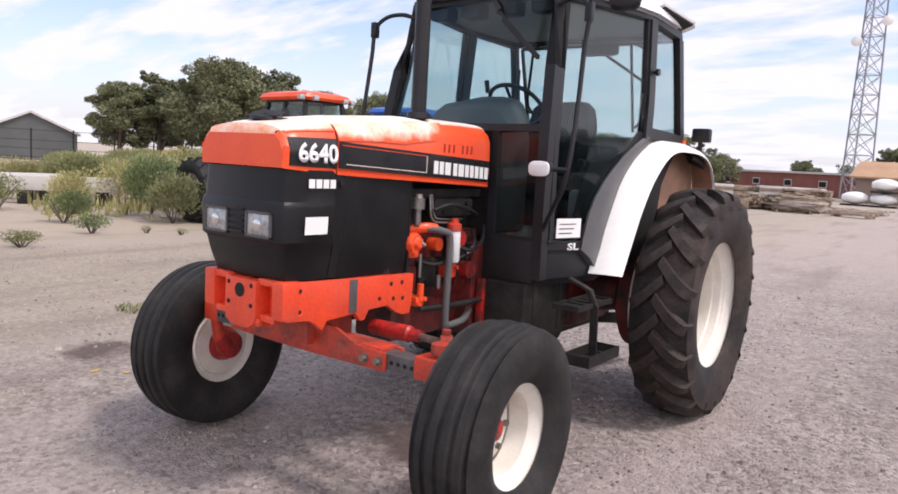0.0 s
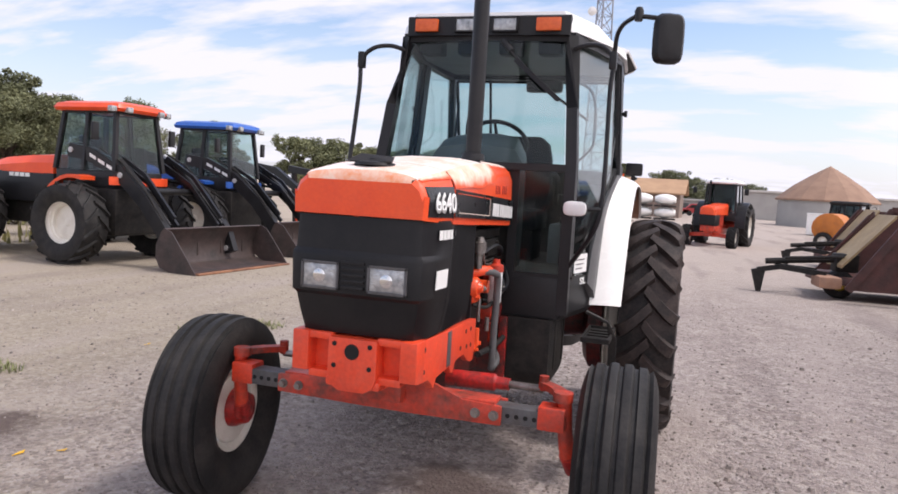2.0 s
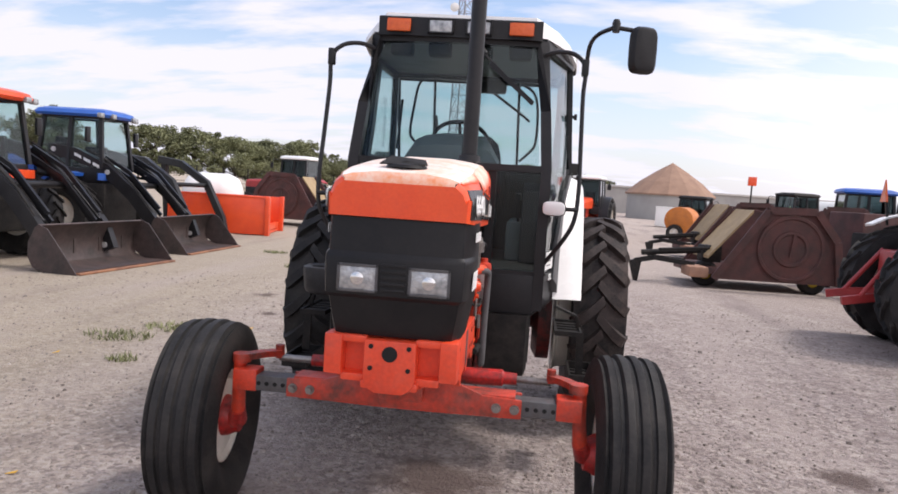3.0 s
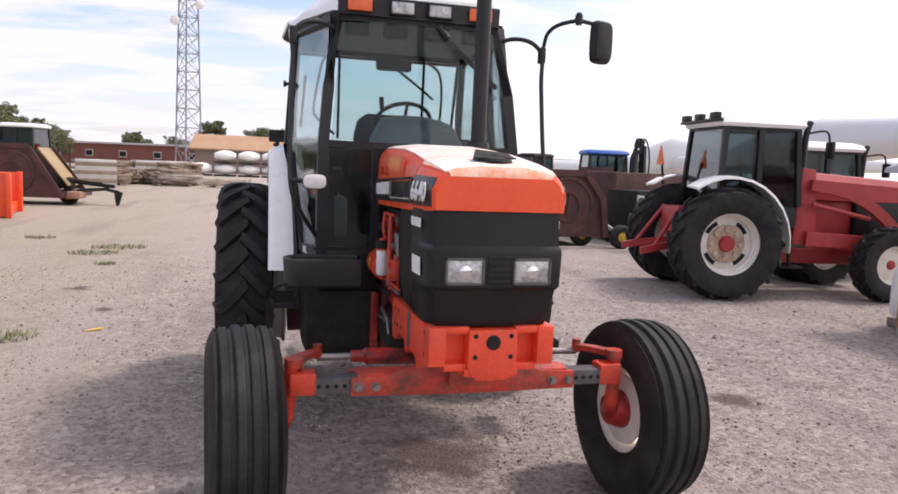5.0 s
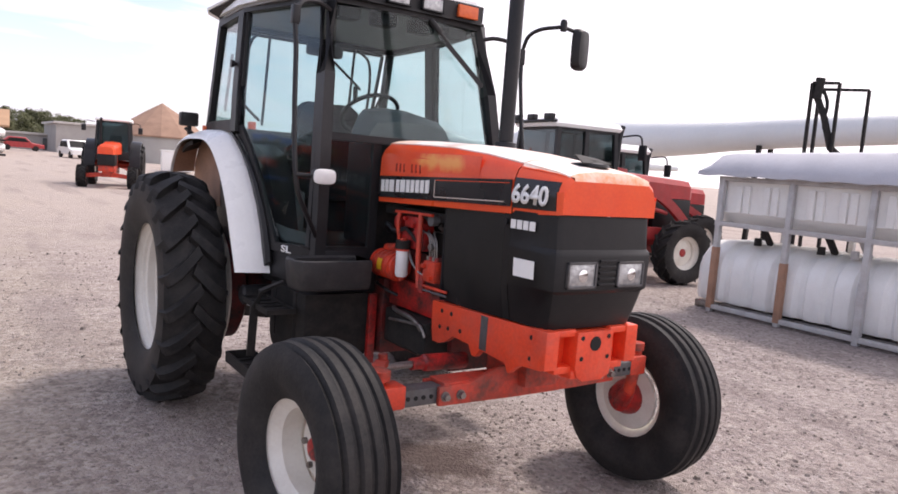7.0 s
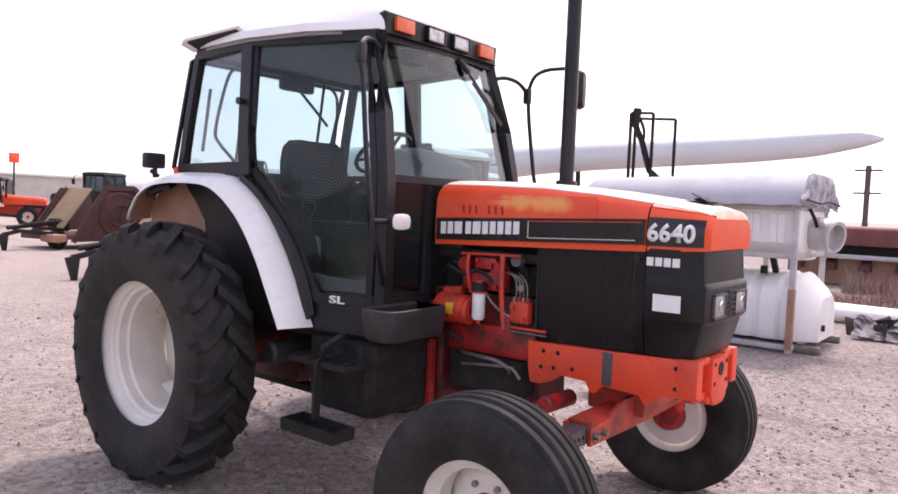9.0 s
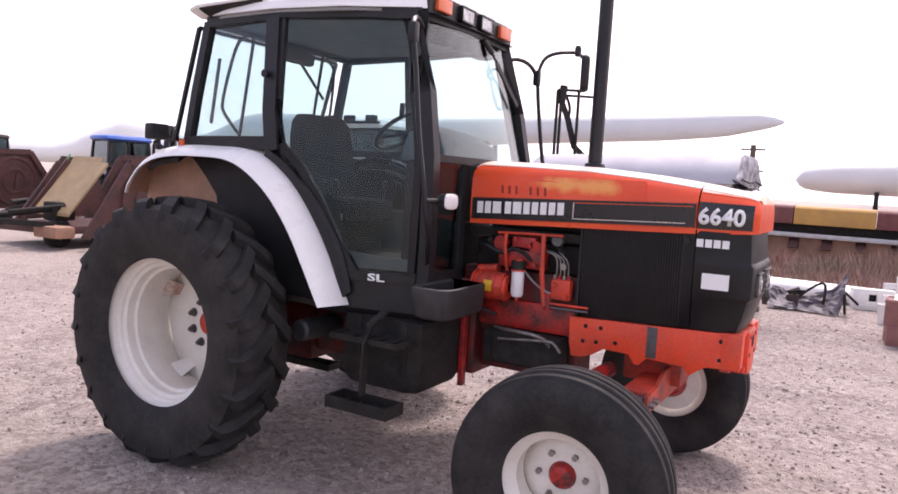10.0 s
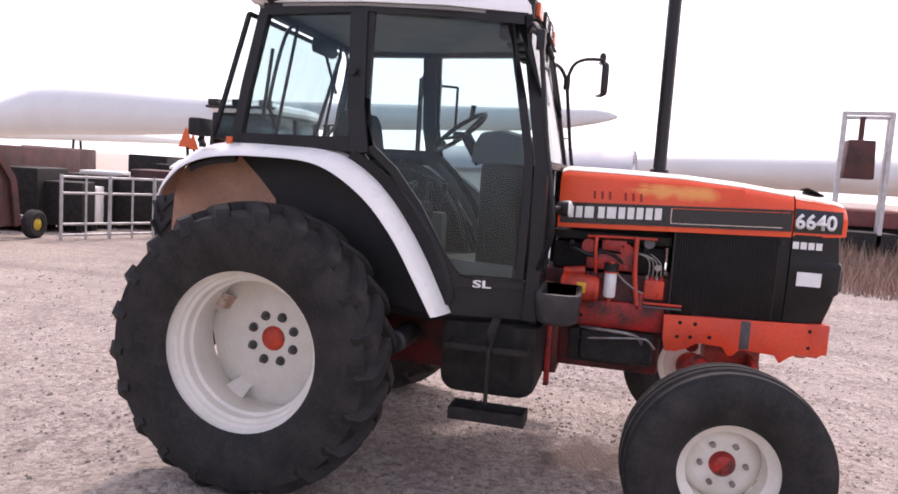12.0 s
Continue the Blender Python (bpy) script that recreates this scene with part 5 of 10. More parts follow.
# pillars, sills and rails
A_TOP, A_MID, A_BOT = (1.715, 2.625), (1.552, 1.87), (1.555, 1.03)


def frame_bar(name, pts, w, h, label=""):
    bm = B()
    beam(bm, pts, w, h)
    part(name, bm, CAB_BLACK, cab, label)


for s in (1, -1):
    frame_bar("front_pillar", [side(s, *A_BOT), side(s, 1.545, 1.4), side(s, *A_MID), side(s, 1.612, 2.2), side(s, *A_TOP)], 0.062, 0.07)
    frame_bar("door_edge", [side(s, 1.625, 1.235), side(s, 1.615, 1.6), side(s, 1.622, 1.9), side(s, 1.685, 2.2), side(s, 1.785, 2.61)], 0.028, 0.045)
    frame_bar("door_edge", [side(s, 1.60, 1.22), side(s, 1.8, 1.215), side(s, 2.0, 1.21)], 0.03, 0.05)
    frame_bar("door_edge", [side(s, 1.935, 1.21), side(s, 2.03, 1.34), side(s, 2.18, 1.60), side(s, 2.32, 1.78), side(s, 2.455, 1.90), side(s, 2.495, 2.15), side(s, 2.50, 2.62)], 0.03, 0.045)
    frame_bar("middle_pillar", [side(s, 2.50, 1.86), side(s, 2.54, 2.1), side(s, 2.56, 2.62)], 0.06, 0.095)
    frame_bar("rear_pillar", [side(s, 3.27, 1.88), side(s, 3.22, 2.2), side(s, 3.13, 2.62)], 0.05, 0.055)
    frame_bar("window_sill", [side(s, 2.52, 1.905), side(s, 2.9, 1.90), side(s, 3.26, 1.895)], 0.05, 0.075)
    frame_bar("roof_rail", [side(s, 1.70, 2.62), side(s, 2.0, 2.63), side(s, 2.5, 2.635), side(s, 3.13, 2.62)], 0.06, 0.06)
    # body panel below the rear window down to the fender
    bm = B()
    plate(bm, [side(s, 2.50, 1.87, -0.02), side(s, 3.24, 1.87, -0.02), side(s, 3.24, 1.1, -0.05), side(s, 2.30, 1.1, -0.05), side(s, 2.12, 1.25, -0.05), side(s, 2.30, 1.62, -0.03)], (-s * 0.02, 0, 0))
    part("inner_wall", bm, CAB_BLACK, cab)
    # panes
    bm = B()
    plate(bm, [side(s, 1.635, 1.245, 0.004), side(s, 1.94, 1.235, 0.004), side(s, 2.03, 1.36, 0.004), side(s, 2.18, 1.62, 0.004), side(s, 2.32, 1.80, 0.004), side(s, 2.445, 1.91, 0.004), side(s, 2.485, 2.2, 0.004), side(s, 2.49, 2.60, 0.004), side(s, 1.79, 2.60, 0.004), side(s, 1.692, 2.2, 0.004), side(s, 1.632, 1.9, 0.004)], (-s * 0.005, 0, 0))
    p = part("door_glass", bm, GLASS, cab, "tinted door glass", smooth=False)
    p.visible_shadow = False
    bm = B()
    plate(bm, [side(s, 2.585, 1.945), side(s, 3.245, 1.935), side(s, 3.15, 2.60), side(s, 2.60, 2.61)], (-s * 0.005, 0, 0))
    p = part("rear_side_glass", bm, GLASS, cab, "tinted side window", smooth=False)
    p.visible_shadow = False
    # lower front quarter panes either side of the hood
    bm = B()
    plate(bm, [(s * 0.30, 1.535, 1.26), (s * 0.545, 1.545, 1.26), (s * 0.548, 1.535, 1.84), (s * 0.275, 1.53, 1.84)], (0, -0.005, 0))
    p = part("quarter_glass", bm, GLASS, cab, "tinted lower front pane", smooth=False)
    p.visible_shadow = False
    bm = B()
    bar(bm, (s * 0.24, 1.54, 1.235), (s * 0.58, 1.55, 1.235), 0.04, 0.05)
    bar(bm, (s * 0.265, 1.535, 1.22), (s * 0.265, 1.53, 1.86), 0.05, 0.03)
    box(bm, (s * 0.22, 1.52, 1.0), (s * 0.56, 1.60, 1.24), 0.015)
    part("front_frame", bm, CAB_BLACK, cab)
    # pale trim strip inside the lower door
    bm = B()
    plate(bm, [side(s, 1.67, 1.25, -0.035), side(s, 1.96, 1.245, -0.035), side(s, 2.02, 1.335, -0.035), side(s, 1.90, 1.322, -0.035), side(s, 1.67, 1.312, -0.035)], (-s * 0.012, 0, 0))
    part("door_trim", bm, HOSE, cab, "grey inner trim strip")
    # door knob on the middle pillar
    bm = B()
    cyl(bm, side(s, 2.56, 2.29, 0.01), side(s, 2.56, 2.29, 0.05), 0.012, 8)
    lathe(bm, [(0.0, 0.001), (0.0, 0.022), (s * 0.02, 0.022), (s * 0.02, 0.001)], c=tuple(side(s, 2.56, 2.29, 0.045)), seg=12)
    part("hinge_knob", bm, BLACK, cab)
    words("trim_letters", "SL", LETTER, cab, side(s, 1.76 if s > 0 else 1.862, 1.188, 0.016), (0.21, s, 0), (0, 0, 1), 0.042, 0.10, bold=0.03, label="white letters SL")
# paper on one door
bm = B()
plate(bm, [side(1, 1.66, 1.262, 0.012), side(1, 1.865, 1.262, 0.012), side(1, 1.865, 1.372, 0.012), side(1, 1.66, 1.372, 0.012)], (0.003, 0, 0))
notice = part("notice", bm, STICKER, cab, "white printed notice", smooth=False)
for i in range(3):
    bm = B()
    plate(bm, [side(1, 1.68, 1.285 + 0.026 * i, 0.016), side(1, 1.79 + 0.015 * i, 1.285 + 0.026 * i, 0.016), side(1, 1.79 + 0.015 * i, 1.291 + 0.026 * i, 0.016), side(1, 1.68, 1.291 + 0.026 * i, 0.016)], (0.001, 0, 0))
    part("print_bar", bm, GREY_STEEL, notice, smooth=False)
# windscreen
bm = B()
pts = [(-0.535, 1.542, 1.885), (0.535, 1.542, 1.885), (0.475, 1.695, 2.60), (-0.475, 1.695, 2.60)]
n = 10
rows = []
for i in range(n + 1):
    f = i / n
    lo, hi = Vector(pts[0]).lerp(Vector(pts[1]), f), Vector(pts[3]).lerp(Vector(pts[2]), f)
    b = -0.035 * (1 - (2 * f - 1) ** 2)
    rows.append([lo + Vector((0, b, 0)), hi + Vector((0, b, 0)), hi + Vector((0, b + 0.005, 0)), lo + Vector((0, b + 0.005, 0))])
loft(bm, rows, True, True)
p = part("windscreen", bm, GLASS, cab, "tinted curved windscreen")
p.visible_shadow = False
frame_bar("windscreen_sill", [(-0.575, 1.55, 1.865), (-0.3, 1.522, 1.862), (0, 1.51, 1.862), (0.3, 1.522, 1.862), (0.575, 1.55, 1.865)], 0.05, 0.04)
frame_bar("roof_rail", [(-0.505, 1.715, 2.62), (0, 1.685, 2.625), (0.505, 1.715, 2.62)], 0.06, 0.045)
frame_bar("rear_sill", [(-0.69, 3.27, 1.88), (0.69, 3.27, 1.88)], 0.05, 0.07)
frame_bar("roof_rail", [(-0.65, 3.13, 2.62), (0.65, 3.13, 2.62)], 0.05, 0.05)
# rear window, propped a little open
bm = B()
RW = [Vector((-0.66, 3.24, 2.60)), Vector((0.66, 3.24, 2.60)), Vector((0.66, 3.44, 1.91)), Vector((-0.66, 3.44, 1.91))]
plate(bm, RW, (0, 0.005, 0))
p = part("rear_window", bm, GLASS, cab, "tinted rear window, slightly open", smooth=False)
p.visible_shadow = False
bm = B()
for a, b in zip(RW, RW[1:] + RW[:1]):
    bar(bm, a, b, 0.022, 0.022)
part("frame", bm, BLACK, p)
bm = B()
plate(bm, [(-0.66, 3.27, 1.08), (0.66, 3.27, 1.08), (0.66, 3.27, 1.87), (-0.66, 3.27, 1.87)], (0, 0.02, 0))
part("rear_panel", bm, CAB_BLACK, cab)
for pts in ([(-0.42, 3.08, 2.59), (-0.47, 3.10, 2.54), (-0.50, 3.13, 2.40), (-0.53, 3.16, 2.18), (-0.50, 3.18, 2.10), (-0.36, 3.20, 1.98)],
            [(0.36, 3.08, 2.58), (0.46, 3.10, 2.52), (0.50, 3.13, 2.38), (0.50, 3.16, 2.14), (0.46, 3.18, 2.06), (0.38, 3.20, 1.98)],
            [(-0.34, 3.10, 2.60), (-0.33, 3.22, 1.95)],
            [(0.34, 3.10, 2.60), (0.36, 3.22, 1.95)],
            [(0.12, 3.12, 2.52), (0.36, 3.16, 2.36), (0.44, 3.17, 2.30)],
            [(-0.60, 3.12, 2.42), (-0.63, 3.15, 2.02)]):
    bm = B()
    tube(bm, bend(pts, 5), 0.011, 8)
    part("grab_rail", bm, BLACK, cab)
bm = B()
box(bm, (-0.05, 3.08, 2.50), (0.24, 3.15, 2.60), 0.03)
part("wiper_motor", bm, PLASTIC, cab)

# roof
bm = B()
EAVE = [(1.675, 0.50), (1.73, 0.545), (2.1, 0.69), (2.55, 0.755), (2.95, 0.735), (3.05, 0.72), (3.20, 0.66)]
TOP = [(1.685, 0.455), (1.76, 0.485), (2.1, 0.60), (2.55, 0.64), (2.95, 0.62), (3.03, 0.60), (3.14, 0.56)]


def ring(line, z, k=0.0):
    return [(x, y, z + k * (1 - ((y - 2.4) / 0.85) ** 2)) for y, x in line] + [(-x, y, z + k * (1 - ((y - 2.4) / 0.85) ** 2)) for y, x in line[::-1]]


mid = [(y - 0.004, x - 0.01) for y, x in EAVE]
rows = [ring(EAVE, 2.650), ring(mid, 2.695), ring(TOP, 2.765, 0.015)]
inner = [(lerp(0.3, [0, 1], [y, 2.4]), x * 0.7) for y, x in TOP]
rows.append(ring(inner, 2.782, 0.018))
loft(bm, rows, True, True)
roof = part("roof", bm, ROOF_WHITE, cab, "white moulded cab roof", angle=30)
bm = B()
loft(bm, [ring([(y + 0.02 if y < 2 else y - 0.01, x - 0.02) for y, x in EAVE], 2.632), ring([(y + 0.02 if y < 2 else y - 0.01, x - 0.02) for y, x in EAVE], 2.647)], True, True)
part("headliner", bm, LINER, roof, "grey headliner")
# black lamp panel under the front edge
bm = B()
prism(bm, [(1.63, 2.625), (1.668, 2.632), (1.662, 2.742), (1.69, 2.752), (1.73, 2.74), (1.73, 2.63)], "x", -0.50, 0.50, 0.006)
lamp_panel = part("lamp_panel", bm, PLASTIC, roof, "black front lamp panel")
for x0, x1, mt, nm, lb in ((0.30, 0.445, AMBER, "indicator", "amber flasher lamp"), (0.045, 0.185, LENS, "work_lamp", "clear work lamp"), (-0.445, -0.30, AMBER, "indicator", "amber flasher lamp"), (-0.185, -0.045, LENS, "work_lamp", "clear work lamp")):
    bm = B()
    box(bm, (x0, 1.640, 2.652), (x1, 1.668, 2.728), 0.008)
    q = part(nm, bm, mt, lamp_panel, lb)
    if mt is LENS:
        bm = B()
        for a, b in (((x0 - 0.008, 1.636, 2.646), (x1 + 0.008, 1.666, 2.656)), ((x0 - 0.008, 1.636, 2.724), (x1 + 0.008, 1.666, 2.734)), ((x0 - 0.008, 1.636, 2.646), (x0 + 0.002, 1.666, 2.734)), ((x1 - 0.002, 1.636, 2.646), (x1 + 0.008, 1.666, 2.734))):
            box(bm, a, b, 0.002)
        part("rim", bm, BLACK, q)
# speakers and vents hung behind the top of the windscreen
for x in (-0.37, -0.13, 0.13, 0.37):
    bm = B()
    box(bm, (x - 0.07, 1.74, 2.535), (x + 0.07, 1.86, 2.625), 0.02)
    part("roof_vent", bm, PLASTIC, cab, "black air vent")
# scooped vents at the roof's rear corners
for s in (1, -1):
    bm = B()
    rows = [[(s * 0.655, 2.58, 2.676), (s * 0.755, 2.60, 2.716), (s * 0.758, 2.60, 2.728), (s * 0.62, 2.58, 2.772)],
            [(s * 0.690, 3.10, 2.648), (s * 0.782, 3.13, 2.690), (s * 0.786, 3.13, 2.704), (s * 0.60, 3.10, 2.765)],
            [(s * 0.675, 3.20, 2.645), (s * 0.752, 3.22, 2.680), (s * 0.755, 3.22, 2.692), (s * 0.58, 3.18, 2.745)]]
    loft(bm, rows, True, True)
    part("rear_scoop", bm, ROOF_WHITE, roof, "white rear roof scoop", angle=25)
    bm = B()
    plate(bm, [(s * 0.650, 2.62, 2.664), (s * 0.752, 2.64, 2.704), (s * 0.776, 3.11, 2.678), (s * 0.690, 3.09, 2.636)], (0, 0, 0.009))
    part("scoop_vent", bm, DULL_BLACK, roof, "black vent underside")

# wiper
bm = B()
tube(bm, [(0.11, 1.655, 2.60), (0.17, 1.625, 2.53)], 0.018, 10)
tube(bm, bend([(0.16, 1.624, 2.535), (0.26, 1.606, 2.44), (0.37, 1.594, 2.34), (0.47, 1.584, 2.245)], 4), 0.008, 6)
part("wiper", bm, BLACK, cab, "black windscreen wiper")
bm = B()
bar(bm, (0.20, 1.610, 2.48), (0.47, 1.580, 2.25), 0.010, 0.028)
part("wiper_blade", bm, BLACK, cab)

# inside the cab
bm = B()
rows = []
for y, w, z in ((1.60, 0.30, 1.98), (1.68, 0.29, 2.03), (1.85, 0.25, 2.07), (1.98, 0.20, 2.05), (2.02, 0.18, 1.98)):
    rows.append([(w, y, 1.86), (w, y, z - 0.12), (w * 0.78, y, z - 0.02), (w * 0.3, y, z), (-w * 0.3, y, z), (-w * 0.78, y, z - 0.02), (-w, y, z - 0.12), (-w, y, 1.86)])
loft(bm, rows, True, True)
part("dashboard", bm, INTERIOR, cab, "grey moulded dashboard hood")
bm = B()
box(bm, (-0.24, 1.60, 1.25), (0.24, 1.95, 1.862), 0.03)
part("dash_pedestal", bm, PLASTIC, cab, "black dashboard pedestal")
for s in (1, -1):
    bm = B()
    prism(bm, [(2.14, 1.25), (2.24, 1.52), (2.40, 1.74), (2.60, 1.80), (3.22, 1.80), (3.22, 1.25)], "x", s * 0.44, s * 0.595, 0.02)
    part("inner_fender", bm, FABRIC, cab, "black inner fender housing")
bm = B()
tube(bm, [(0, 2.0, 1.86), (0, 2.10, 2.02)], 0.035, 12)
part("steering_column", bm, PLASTIC, cab)
bm = B()
cw, tilt = Vector((0.0, 2.14, 2.045)), Matrix.Rotation(radians(-38), 3, "X")
rim_pts = [cw + tilt @ Vector((0.185 * math.cos(a), 0.185 * math.sin(a), 0)) for a in [2 * math.pi * i / 36 for i in range(37)]]
tube(bm, rim_pts, 0.014, 8)
for a in (0.5, 2.64, 4.71):
    tube(bm, [cw + tilt @ Vector((0, 0, -0.03)), cw + tilt @ Vector((0.18 * math.cos(a), 0.18 * math.sin(a), 0))], 0.011, 6)
lathe(bm, [(-0.04, 0.001), (-0.04, 0.05), (0.0, 0.045), (0.0, 0.001)], c=tuple(cw), axis="z", seg=16)
part("steering_wheel", bm, BLACK, cab, "black three-spoke steering wheel")
bm = B()
tube(bm, [cw + Vector((-0.16, -0.10, 0.07)), cw + Vector((-0.17, -0.11, 0.15))], 0.016, 8)
part("steering_knob", bm, BLACK, cab)
bm = B()
box(bm, (-0.25, 2.34, 1.46), (0.25, 2.80, 1.60), 0.04)
box(bm, (-0.22, 2.40, 1.02), (0.22, 2.74, 1.46), 0.02)
seat = part("seat", bm, FABRIC, cab, "dark cloth driver's seat")
bm = B()
rows = []
for z, w, y in ((1.58, 0.24, 2.72), (1.75, 0.26, 2.75), (1.98, 0.245, 2.78), (2.08, 0.22, 2.79), (2.13, 0.16, 2.80)):
    rows.append([(w, y - 0.05, z), (0, y - 0.01, z), (-w, y - 0.05, z), (-w, y + 0.07, z), (0, y + 0.10, z), (w, y + 0.07, z)])
loft(bm, rows, True, True)
part("backrest", bm, FABRIC, seat)
for s in (1, -1):
    bm = B()
    tube(bm, bend([(s * 0.30, 2.76, 1.60), (s * 0.31, 2.74, 1.80), (s * 0.30, 2.60, 1.86), (s * 0.29, 2.42, 1.85)], 5), 0.022, 8)
    part("armrest", bm, FABRIC, seat)
    bm = B()
    box(bm, (s * 0.34, 2.30, 1.03), (s * 0.56, 3.15, 1.52), 0.03)
    part("side_console", bm, INTERIOR, cab, "grey side console")
    for k in range(3):
        bm = B()
        tube(bm, [(s * 0.42, 2.36 + 0.11 * k, 1.50), (s * 0.41, 2.32 + 0.11 * k, 1.68)], 0.009, 6)
        lathe(bm, [(0.0, 0.001), (0.0, 0.02), (0.045, 0.024), (0.05, 0.001)], c=(s * 0.41, 2.32 + 0.11 * k, 1.67), axis="z", seg=10)
        part("lever", bm, BLACK, cab)
bm = B()
box(bm, (-0.62, 1.58, 1.235), (0.62, 3.2, 1.25), 0.004)
part("floor_mat", bm, DULL_BLACK, cab)

# fenders: the path of the inner and the outer edge over the wheel
F_IN = [(1.965, 1.045), (2.07, 1.25), (2.18, 1.44), (2.30, 1.62), (2.42, 1.755), (2.54, 1.84), (2.68, 1.882), (2.95, 1.888), (3.25, 1.885), (3.45, 1.855), (3.58, 1.77), (3.66, 1.64), (3.68, 1.58)]
F_OUT = [(2.015, 1.045), (2.13, 1.245), (2.24, 1.425), (2.37, 1.585), (2.50, 1.695), (2.64, 1.775), (2.78, 1.812), (2.98, 1.820), (3.20, 1.815), (3.38, 1.788), (3.52, 1.725), (3.62, 1.62), (3.645, 1.565)]


F_IN, F_OUT = [[(p.y, p.z) for p in bend([(0, y, z) for y, z in F], 4)] for F in (F_IN, F_OUT)]


def toward(p, k):
    d = Vector((2.95 - p[0], 0.815 - p[1])).normalized()
    return p[0] + d.x * k, p[1] + d.y * k


for s in (1, -1):
    bm = B()
    rows = []
    for a, b in zip(F_IN, F_OUT):
        ia, ib = toward(a, 0.014), toward(b, 0.008)
        lp = toward(b, 0.012)
        m1 = [a[i] * 0.6 + b[i] * 0.4 for i in (0, 1)]
        m2 = [a[i] * 0.22 + b[i] * 0.78 for i in (0, 1)]
        m1, m2 = toward(m1, -0.014), toward(m2, -0.010)
        rows.append([(s * 0.685, *a), (s * 0.765, *m1), (s * 0.842, *m2), (s * 0.872, *b), (s * 0.876, *lp), (s * 0.866, *lp), (s * 0.858, *ib), (s * 0.690, *ia)])
    loft(bm, rows, True, True)
    fender = part("fender", bm, WHITE, tractor, "white arched rear fender", angle=40)
    bm = B()
    loft(bm, [[(s * 0.692, *toward(a, 0.020)), (s * 0.856, *toward(b, 0.014))] for a, b in zip(F_IN[10:], F_OUT[10:])])
    part("underside", bm, RUST_TAN, fender, "dusty tan underside")
    # dark strip added where shade lies under the fender's rear top
    bm = B()
    inner = [(a, b) for a, b in zip(F_IN, F_OUT) if 3.20 < a[0] < 3.56 and a[1] > 1.7]
    loft(bm, [[(s * 0.70, *toward(a, 0.026)), (s * 0.835, *toward(b, 0.020)), (s * 0.835, *toward(b, 0.050)), (s * 0.70, *toward(a, 0.056))] for a, b in inner], True, True)
    part("shade_strip", bm, DULL_BLACK, fender, "black strip for the shade under the fender's top")
    # moulding between door and fender: broad and grey left, narrow and black right
    rows = []
    for yd, zd, ye, ze in ((1.872, 1.19, 2.015, 1.055), (1.885, 1.26, 2.035, 1.15), (1.92, 1.40, 2.09, 1.285), (1.97, 1.50, 2.17, 1.425), (2.05, 1.60, 2.25, 1.55), (2.13, 1.67, 2.31, 1.635), (2.25, 1.76, 2.39, 1.725), (2.38, 1.84, 2.47, 1.795), (2.48, 1.885, 2.55, 1.845)):
        if s < 0:
            yd, zd = yd * 0.45 + ye * 0.55, zd * 0.45 + ze * 0.55
        p0, p1 = side(s, yd, zd, 0.024), Vector((s * 0.716, ye - 0.006, ze + 0.010))
        p1.x = s * max(0.716, abs(p0.x) + 0.004)
        pm = (p0 + p1) / 2 + Vector((s * 0.012, -0.012, 0.014))
        rows.append([p0, pm, p1, p1 + Vector((-s * 0.03, 0.04, -0.03)), p0 + Vector((-s * 0.020, 0.01, -0.01))])
    bm = B()
    loft(bm, rows, True, True)
    part("fender_moulding", bm, MOULDING if s > 0 else PLASTIC, tractor, "dark moulding beside the fender")
    # wheel-well wall: black in front, bare tan metal behind
    bm = B()
    plate(bm, [(s * 0.686, 2.00, 1.05), (s * 0.686, 2.20, 1.44), (s * 0.686, 2.43, 1.74), (s * 0.686, 2.68, 1.86), (s * 0.686, 3.31, 1.865), (s * 0.686, 3.12, 1.69), (s * 0.686, 3.02, 1.58), (s * 0.686, 2.98, 1.05)], (-s * 0.012, 0, 0))
    part("wheel_well", bm, PLASTIC, fender, "black wheel well wall")
    bm = B()
    plate(bm, [(s * 0.688, 2.98, 1.35), (s * 0.688, 3.02, 1.58), (s * 0.688, 3.12, 1.69), (s * 0.688, 3.31, 1.865), (s * 0.688, 3.45, 1.84), (s * 0.688, 3.57, 1.76), (s * 0.688, 3.66, 1.62), (s * 0.688, 3.68, 1.35)], (-s * 0.012, 0, 0))
    part("wheel_well", bm, RUST_TAN, fender, "bare tan wheel well wall")
    # lamp on the fender
    bm = B()
    yl = 3.395
    box(bm, (s * 0.74, yl, 1.90), (s * 0.87, yl + 0.075, 2.00), 0.016)
    cyl(bm, (s * 0.80, yl + 0.03, 1.84), (s * 0.80, yl + 0.03, 1.91), 0.016, 8)
    beam(bm, [(s * 0.78, yl + 0.03, 1.85), (s * 0.83, yl + 0.02, 1.885)], 0.03, 0.02)
    q = part("fender_lamp", bm, PLASTIC, fender, "black lamp on a bracket")
    bm = B()
    box(bm, (s * 0.752, yl + 0.074, 1.912), (s * 0.858, yl + 0.079, 1.988), 0.002)
    part("lens", bm, material("red_lens_%s" % ("l" if s > 0 else "r"), (0.45, 0.02, 0.015), rough=0.2), q, "red lens")
    bm = B()
    cyl(bm, (s * 0.72, 3.30, 1.87), (s * 0.72, 3.30, 1.91), 0.02, 10)
    part("reflector", bm, AMBER, fender, "small amber reflector")

